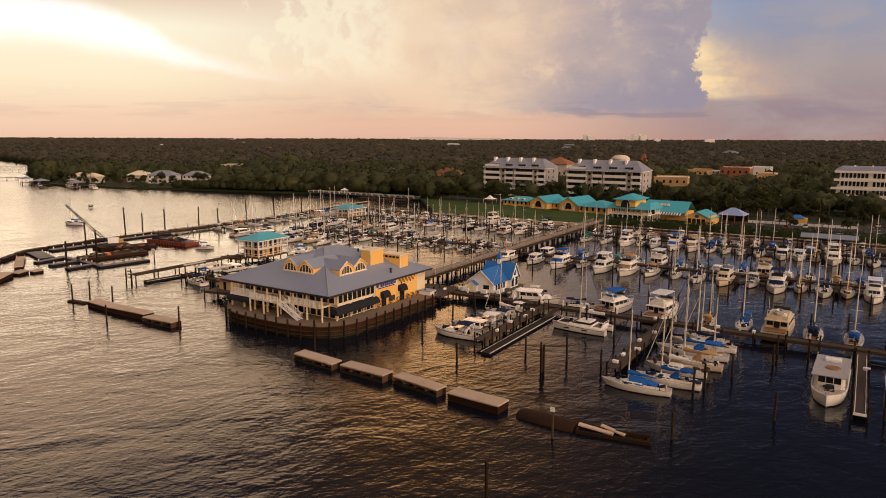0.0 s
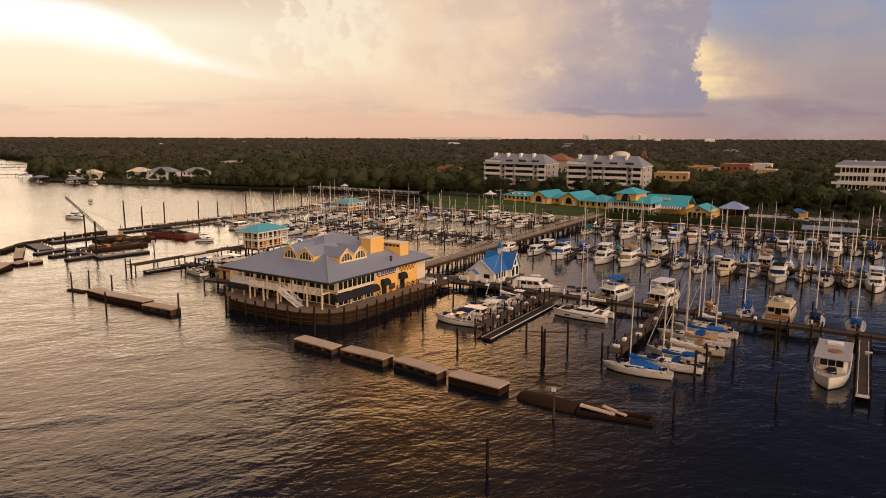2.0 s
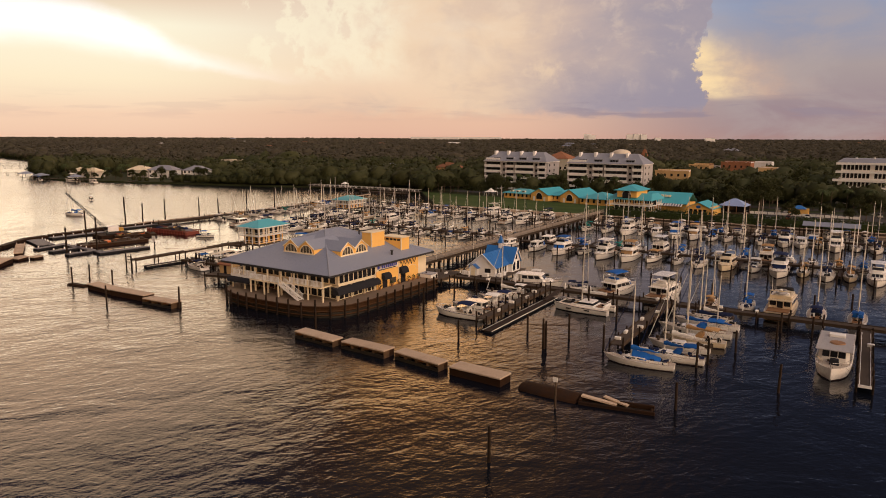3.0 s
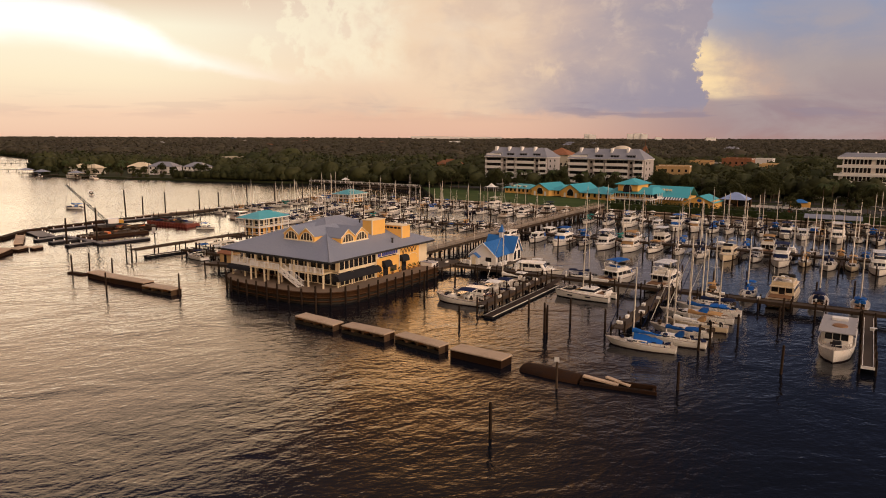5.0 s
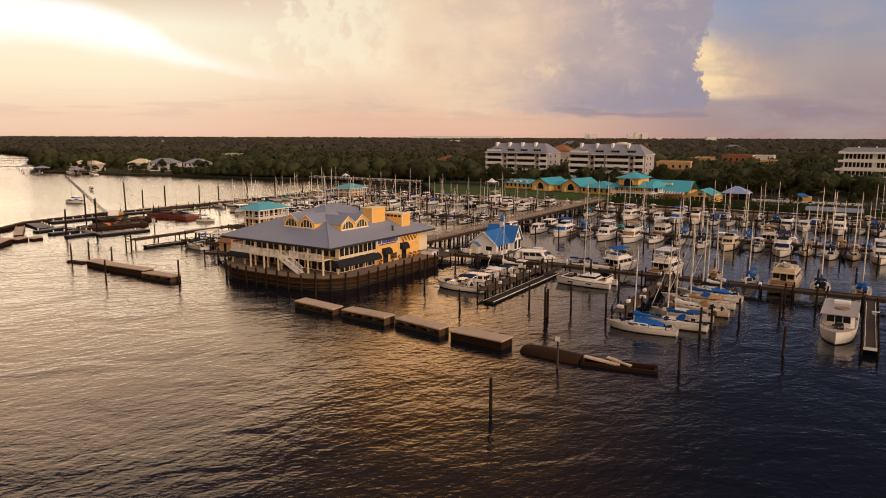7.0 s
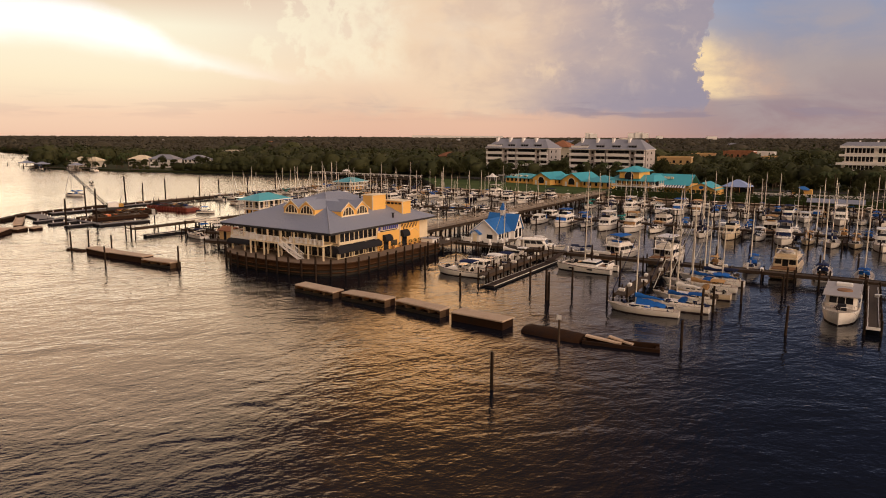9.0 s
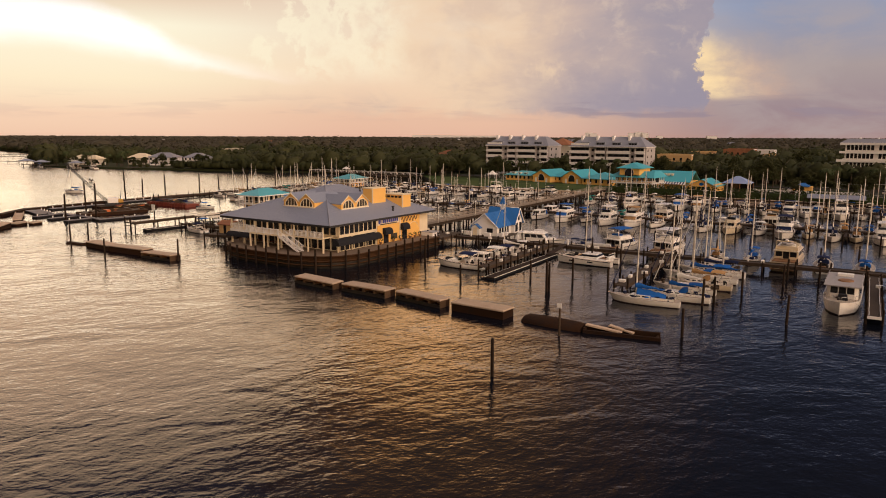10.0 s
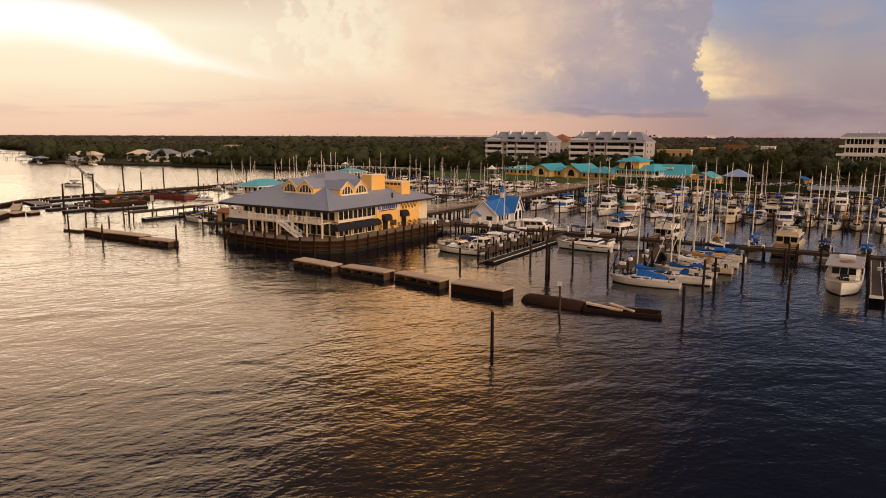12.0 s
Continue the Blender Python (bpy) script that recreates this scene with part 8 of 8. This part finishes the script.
def rope(a, b, sag):
    a, b = Vector(a), Vector(b)
    pts = [a.lerp(b, i / 10) - Vector((0, 0, sag * 4 * (i / 10) * (1 - i / 10))) for i in range(11)]
    solid("mooring_rope", Geo().path(pts, 0.013, 4), WOOD, here(0, 0), "thin slack mooring line", "rope", "mooring lines")


rope((73.2, 17.2, 1.9), (69.2, 6.7, 2.6), 0.8)
rope((75.6, 17.4, 1.9), (77.6, 14.5, 1.2), 0.2)
rope((76.3, 24.0, 1.8), (77.6, 26.0, 1.2), 0.15)
rope((72.2, 22.0, 1.8), (66.5, 30.0, 2.4), 0.7)
rope((46.0, 9.6, 1.5), (44.9, 12.3, 2.6), 0.15)
rope((55.8, 8.8, 1.2), (58.5, 11.0, 2.4), 0.3)
# behind the restaurant, on lifts, at the office
moor("flyblue", -59.0, 60.5, 25, 0.8)
moor("console", -62, 26.5, -90, 0.95)
moor("consolewhite", -57, 26.5, -90, 0.95)
moor("expresswhite", -52, 26.5, -90, 0.8)
moor("console", -47, 26.5, -90, 0.9)
for x, y, a in ((-60, 36, 0), (-52, 36.5, 10)):
    moor("sedan", x, y, a, 0.85)
moor("sailblue", -186.9, 68.0, 200, 0.85)
moor("consolewhite", -241.1, 108.4, 150, 0.9)
moor("flyhard", -372, 176, 180, 1.1)
moor("sedan", -352, 178, 170, 1.0)
moor("console", -408, 174, 170, 1.0)
moor("console", -97, 57, 30, 0.8)
for kind in KINDS:
    if kind not in FIRST:
        moor(kind, 105, 60, 90)


# ---- parked cars behind the hedge ----
def car(paint, label):
    c = thing("parked_car", here(0, 0), label, "car", "parked cars")
    body = [[(-2.2, y, 0.35), (2.2, y, 0.35), (2.25, y, 0.75), (1.1, y, 0.95), (-2.1, y, 0.98), (-2.25, y, 0.7)] for y in (-0.85, 0.85)]
    part("body", Geo().loft(body), paint, c, bevel=0.06)
    part("cabin", block(-1.7, 1.0, 1.55, 0.95, 1.5, 0.9, 0.5, 0.15), GLASS, c)
    part("roof", block(-1.2, 0.1, 1.28, 1.5, 1.55, 0.1, 0.1, 0.02), paint, c)
    for x in (-1.4, 1.4):
        for s in (-1, 1):
            part("wheel", Geo().tube((x, s * 0.72, 0.33), (x, s * 0.9, 0.33), 0.33, n=12), BLACK, c)
    return c


cars = [car(p, lab) for p, lab in zip(CARPAINTS, ("white car parked behind the hedge", "grey car parked behind the hedge", "black car parked behind the hedge", "dark red car parked behind the hedge", "tan car parked behind the hedge"))]
park_rng = random.Random(8)
for r, y in enumerate((190, 197, 205, 222, 228)):
    for i in range(22):
        if park_rng.random() < 0.8:
            continue
        copy_thing(park_rng.choice(cars), MARINA @ here(44 + i * 2.9, y + park_rng.uniform(-0.3, 0.3) + i * 0.03, 1.2, 90 + 180 * park_rng.randint(0, 1)))
for i, c in enumerate(cars):
    c.matrix_basis = MARINA @ here(-60 + i * 9, 242 + i * 0.2, 1.19, 2)

# ---- trees ----


def broadleaf(name, label, h, r, seed, leaf=LEAF, clumps=26, cards=60):
    """A tapered trunk with limbs, and an uneven crown of leaf clumps."""
    rnd = random.Random(seed)
    t = thing(name, here(0, 0), label, "tree", "shore trees")
    g = Geo().tube((0, 0, -0.5), (0.1, 0, h * 0.3), 0.32, 0.24, 8).tube((0.1, 0, h * 0.3), (0, 0.15, h * 0.62), 0.24, 0.12, 7)
    crown = Geo()
    for i in range(clumps):
        a, e = rnd.uniform(0, 2 * math.pi), rnd.uniform(-0.25, 1.0)
        q = r * rnd.uniform(0.35, 0.92) * math.sqrt(max(0.05, 1 - max(0, e) ** 2))
        p = Vector((q * math.cos(a), q * math.sin(a), h * 0.58 + e * h * 0.36))
        if i % 4 == 0:
            g.tube((0, 0.1, h * rnd.uniform(0.3, 0.55)), p, 0.1, 0.03, 5)
        leaf_clump(crown, p, r * rnd.uniform(0.26, 0.42), cards, 0.42, rnd, 0.8)
    part("trunk", g, BARK, t)
    part("crown", crown, leaf, t)
    return t


def palm(name, label, h, seed):
    rnd = random.Random(seed)
    t = thing(name, here(0, 0), label, "palm tree", "shore palms")
    lean = Vector((rnd.uniform(-0.6, 0.6), rnd.uniform(-0.6, 0.6), h))
    part("trunk", Geo().tube((0, 0, -0.4), lean * 0.5, 0.2, 0.16, 8).tube(lean * 0.5, lean, 0.16, 0.13, 8), BARK, t)
    g = Geo()
    for i in range(20):
        a, up = 2 * math.pi * i / 20 + rnd.uniform(-0.15, 0.15), rnd.uniform(-0.1, 0.9)
        d = Vector((math.cos(a), math.sin(a), 0))
        s = Vector((-math.sin(a), math.cos(a), 0))
        pts = []
        for j in range(6):
            u = j / 5
            pts.append(lean + d * (2.9 * u) + Vector((0, 0, up * 2.0 * u - 2.6 * u * u)))
        for j in range(5):
            p, q = pts[j], pts[j + 1]
            w0, w1 = 0.5 * math.sin(math.pi * (j + 0.5) / 6.2), 0.5 * math.sin(math.pi * (j + 1.5) / 6.2)
            for sg in (-1, 1):
                g.quad(p, q, q + s * sg * w1 - Vector((0, 0, 0.28)), p + s * sg * w0 - Vector((0, 0, 0.28)))
    part("fronds", g, PALMLEAF, t, "drooping palm fronds")
    return t


TREES = [broadleaf("tree", "broad dark green shore tree", 9.5, 4.6, 1), broadleaf("tree", "round-crowned green tree by the road", 8.0, 3.8, 2), broadleaf("tree", "tall uneven green tree", 12.0, 4.4, 3, clumps=30),
         broadleaf("tree", "low spreading green tree", 6.5, 4.2, 4, MANGROVE)]
PALMS = [palm("palm_tree", "cabbage palm with drooping fronds", 8.5, 5), palm("palm_tree", "tall palm by the waterfront", 11, 6)]
USED = set()
wood_rng = random.Random(33)


def plant(tree, x, y, s=1.0, z=1.1):
    m = MARINA @ here(x, y, z, wood_rng.uniform(0, 360)) @ Matrix.Diagonal((s, s, s * wood_rng.uniform(0.9, 1.1), 1))
    if tree not in USED:
        USED.add(tree)
        tree.matrix_basis = m
        return
    keep = tree.scale.copy()
    tree.scale = (1, 1, 1)
    copy_thing(tree, m)
    tree.scale = keep


def row_of(x0, y0, x1, y1, n, pool, lo, hi, wob):
    for i in range(n):
        u = (i + wood_rng.uniform(0.1, 0.9)) / n
        plant(wood_rng.choice(pool), x0 + (x1 - x0) * u + wood_rng.uniform(-1, 1), y0 + (y1 - y0) * u + wood_rng.uniform(-wob, wob), wood_rng.uniform(lo, hi))


row_of(-132, 234, -82, 232, 15, TREES, 0.55, 0.85, 4)
row_of(-80, 234, 20, 230, 18, TREES, 0.5, 0.75, 2)
row_of(-122, 262, -18, 258, 28, TREES, 0.55, 0.85, 4)
row_of(-110, 262, -20, 256, 10, PALMS, 0.75, 1.0, 3)
row_of(20, 222, 40, 236, 9, TREES, 0.7, 1.0, 5)
row_of(-10, 252, 40, 262, 14, TREES, 0.7, 1.0, 4)
row_of(30, 250, 50, 276, 12, TREES, 0.9, 1.25, 6)
row_of(-15, 285, 40, 300, 16, TREES, 0.6, 0.85, 8)
row_of(-24, 345, 40, 350, 16, TREES, 0.6, 0.9, 10)
row_of(-36, 398, 34, 402, 16, TREES, 0.6, 0.85, 5)
row_of(-34, 302, 4, 304, 9, TREES, 0.55, 0.8, 3)
row_of(40, 240, 130, 246, 22, TREES, 0.45, 0.75, 4)
row_of(58, 250, 110, 262, 9, PALMS, 0.8, 1.15, 5)
row_of(64, 268, 110, 270, 10, TREES, 0.5, 0.7, 2)
row_of(46, 200, 110, 204, 9, TREES, 0.45, 0.7, 6)
row_of(-420, 196, -330, 206, 9, PALMS, 0.8, 1.1, 6)
row_of(-425, 190, -300, 204, 14, TREES, 0.4, 0.62, 3)
row_of(-388, 214, -300, 236, 10, TREES, 0.6, 0.9, 6)
row_of(-190, 300, -140, 296, 9, TREES, 0.45, 0.6, 4)


def woods(name, n, spot, cards, size, label, leaf, seed, lo=7.0, hi=12.0, fine=True, broad=1.0):
    """Distant woodland: crowns of leaf cards over an area, one mesh."""
    rnd = np.random.default_rng(seed)
    xy = spot(rnd, n)
    n = len(xy)
    # stands of like height and width, with single taller trees
    stand = np.sin(xy[:, 0] * 0.021 + 1.3 * np.sin(xy[:, 1] * 0.017)) * np.cos(xy[:, 1] * 0.026 + np.sin(xy[:, 0] * 0.013))
    h = lo + (hi - lo) * np.clip(0.45 + 0.32 * stand + rnd.normal(0, 0.16, n), 0, 1.1)
    h *= np.where(rnd.random(n) < 0.03, rnd.uniform(1.15, 1.45, n), 1.0)
    r = h * broad * rnd.uniform(0.38, 0.66, n) * (0.95 + 0.2 * stand)
    ph = rnd.uniform(0, 6.3, (n, 5))

    def crown(d):
        """Points on the lumpy crowns in the directions d, which are (trees, points, 3)."""
        lump = 0.86 + 0.16 * np.sin(d[:, :, 0] * 3.1 + ph[:, :1]) * np.cos(d[:, :, 1] * 3.3 + ph[:, 1:2]) + 0.12 * np.sin(d[:, :, 0] * 6.5 + ph[:, 2:3]) * np.sin(d[:, :, 1] * 6.1 + ph[:, 3:4])
        lump += 0.08 * np.sin(d[:, :, 2] * 8 + ph[:, 4:])
        q = np.empty(d.shape)
        q[:, :, 0] = xy[:, :1] + d[:, :, 0] * lump * r[:, None]
        q[:, :, 1] = xy[:, 1:2] + d[:, :, 1] * lump * r[:, None]
        q[:, :, 2] = 1.0 + h[:, None] * 0.45 + d[:, :, 2] * lump * h[:, None] * 0.55
        return q

    # the dense inside of each crown
    ring, rise = (10, 5) if fine else (7, 4)
    el = np.linspace(-0.75, 1.5, rise)
    az = np.arange(ring) * 2 * np.pi / ring
    unit = np.stack([np.cos(el)[:, None] * np.cos(az), np.cos(el)[:, None] * np.sin(az), np.repeat(np.sin(el)[:, None], ring, 1)], 2).reshape(-1, 3)
    inner = crown(np.repeat(unit[None] * 0.86, n, 0)).reshape(-1, 3)
    i, j = np.meshgrid(np.arange(rise - 1), np.arange(ring), indexing="ij")
    quad = np.stack([i * ring + j, i * ring + (j + 1) % ring, (i + 1) * ring + (j + 1) % ring, (i + 1) * ring + j], 2).reshape(-1, 4)
    inner_faces = (np.arange(n)[:, None, None] * len(unit) + quad[None]).reshape(-1, 4)
    inner_normals = np.tile(unit, (n, 1))
    # loose sprays of leaves over it
    d = rnd.normal(size=(n, cards, 3))
    d[:, :, 2] = np.abs(d[:, :, 2]) * 0.9 - 0.2
    d /= np.linalg.norm(d, axis=2, keepdims=True)
    c = crown(d * rnd.uniform(0.8, 1.18, (n, cards, 1))).reshape(-1, 3)
    m = len(c)
    k_ = np.repeat(size(h), cards)[:, None]
    out = d.reshape(-1, 3)
    u = np.cross(out + 0.5 * rnd.normal(size=(m, 3)), rnd.normal(size=(m, 3)))
    u /= np.linalg.norm(u, axis=1, keepdims=True)
    w = np.cross(u, out + 0.4 * rnd.normal(size=(m, 3)))
    w /= np.linalg.norm(w, axis=1, keepdims=True)
    w *= np.where((np.cross(u, w) * out).sum(1) < 0, -1.0, 1.0)[:, None]
    u *= k_ * rnd.uniform(0.6, 1.3, (m, 1))
    w *= k_ * rnd.uniform(0.5, 1.0, (m, 1))
    v = np.stack([c - u, c - w * 0.6, c + u, c + w], axis=1).reshape(-1, 3)
    faces = np.concatenate([inner_faces, len(inner) + np.arange(m * 4).reshape(-1, 4)])
    normals = np.concatenate([inner_normals, np.repeat(out, 4, axis=0)])
    v = np.concatenate([inner, v])
    me = bpy.data.meshes.new(name)
    me.vertices.add(len(v))
    me.vertices.foreach_set("co", v.astype(np.float32).ravel())
    me.loops.add(faces.size)
    me.loops.foreach_set("vertex_index", faces.astype(np.int32).ravel())
    me.polygons.add(len(faces))
    me.polygons.foreach_set("loop_start", np.arange(0, faces.size, 4, dtype=np.int32))
    me.update(calc_edges=True)
    me.normals_split_custom_set_from_vertices(normals.astype(np.float32))
    me.materials.append(leaf)
    ob = new(name, me)
    ob.matrix_basis = MARINA
    return tagged(ob, label, "woods", kind="stuff")


SHORE_X = np.array([p[0] for p in SHORE[1:21]][::-1], float)
SHORE_Y = np.array([p[1] for p in SHORE[1:21]][::-1], float)


def inland(x):
    """How far in y the shore lies at x."""
    return np.where(x > -86, 172, np.interp(x, SHORE_X, SHORE_Y))


def clear(x, y):
    """True on land, away from buildings, roads and lawns."""
    ok = (y > inland(x) + 2) & ~((x > -122) & (x < 190) & (y < 256))
    for x0, x1, y0, y1 in ((-118, -20, 262, 294), (56, 112, 266, 302), (-48, -24, 346, 370), (-36, 10, 296, 332), (-34, 30, 372, 455), (-48, 25, 456, 525), (-80, -55, 340, 390), (-190, -138, 284, 345), (-432, -284, 165, 250)):
        ok &= ~((x > x0) & (x < x1) & (y > y0) & (y < y1))
    return ok


def spread(near, far, wide=0.78):
    """Spots over the wedge of country ahead, between two distances from the quay."""
    def spot(rnd, n):
        dist = near * (far / near) ** rnd.random(n)
        across = rnd.uniform(-wide, wide, n) * (dist + 60)
        q = MARINA.inverted()
        x = q[0][0] * across + q[0][1] * dist + q[0][3]
        y = q[1][0] * across + q[1][1] * dist + q[1][3]
        return np.stack([x, y], 1)[clear(x, y)]
    return spot


def edge_spot(rnd, n):
    x = rnd.uniform(-900, -160, n)
    y = inland(x) + 14 * rnd.random(n) ** 2 + 0.3
    ok = (x > -300) | (x < -432) | (rnd.random(n) < 0.06)
    return np.stack([x, y], 1)[ok]


woods("mangroves", 1500, edge_spot, 100, lambda h: h * 0.10, "dense mangrove bushes along the river edge", MANGROVE, 3, 3.0, 7.5)
woods("near_woods", 5200, spread(290, 640), 60, lambda h: h * 0.085, "dense dark woods of rounded crowns behind the marina", LEAF, 4, 7.5, 14.5, broad=1.15)
woods("middle_woods", 15000, spread(600, 1700), 12, lambda h: h * 0.13, "dark brownish woods towards the horizon", HAZELEAF, 5, 8, 13.5, False, 1.5)
woods("far_woods", 19000, spread(1500, 4850), 3, lambda h: h * 0.16, "dark wooded plain reaching the horizon", HAZELEAF, 6, 8, 12, False, 1.9)
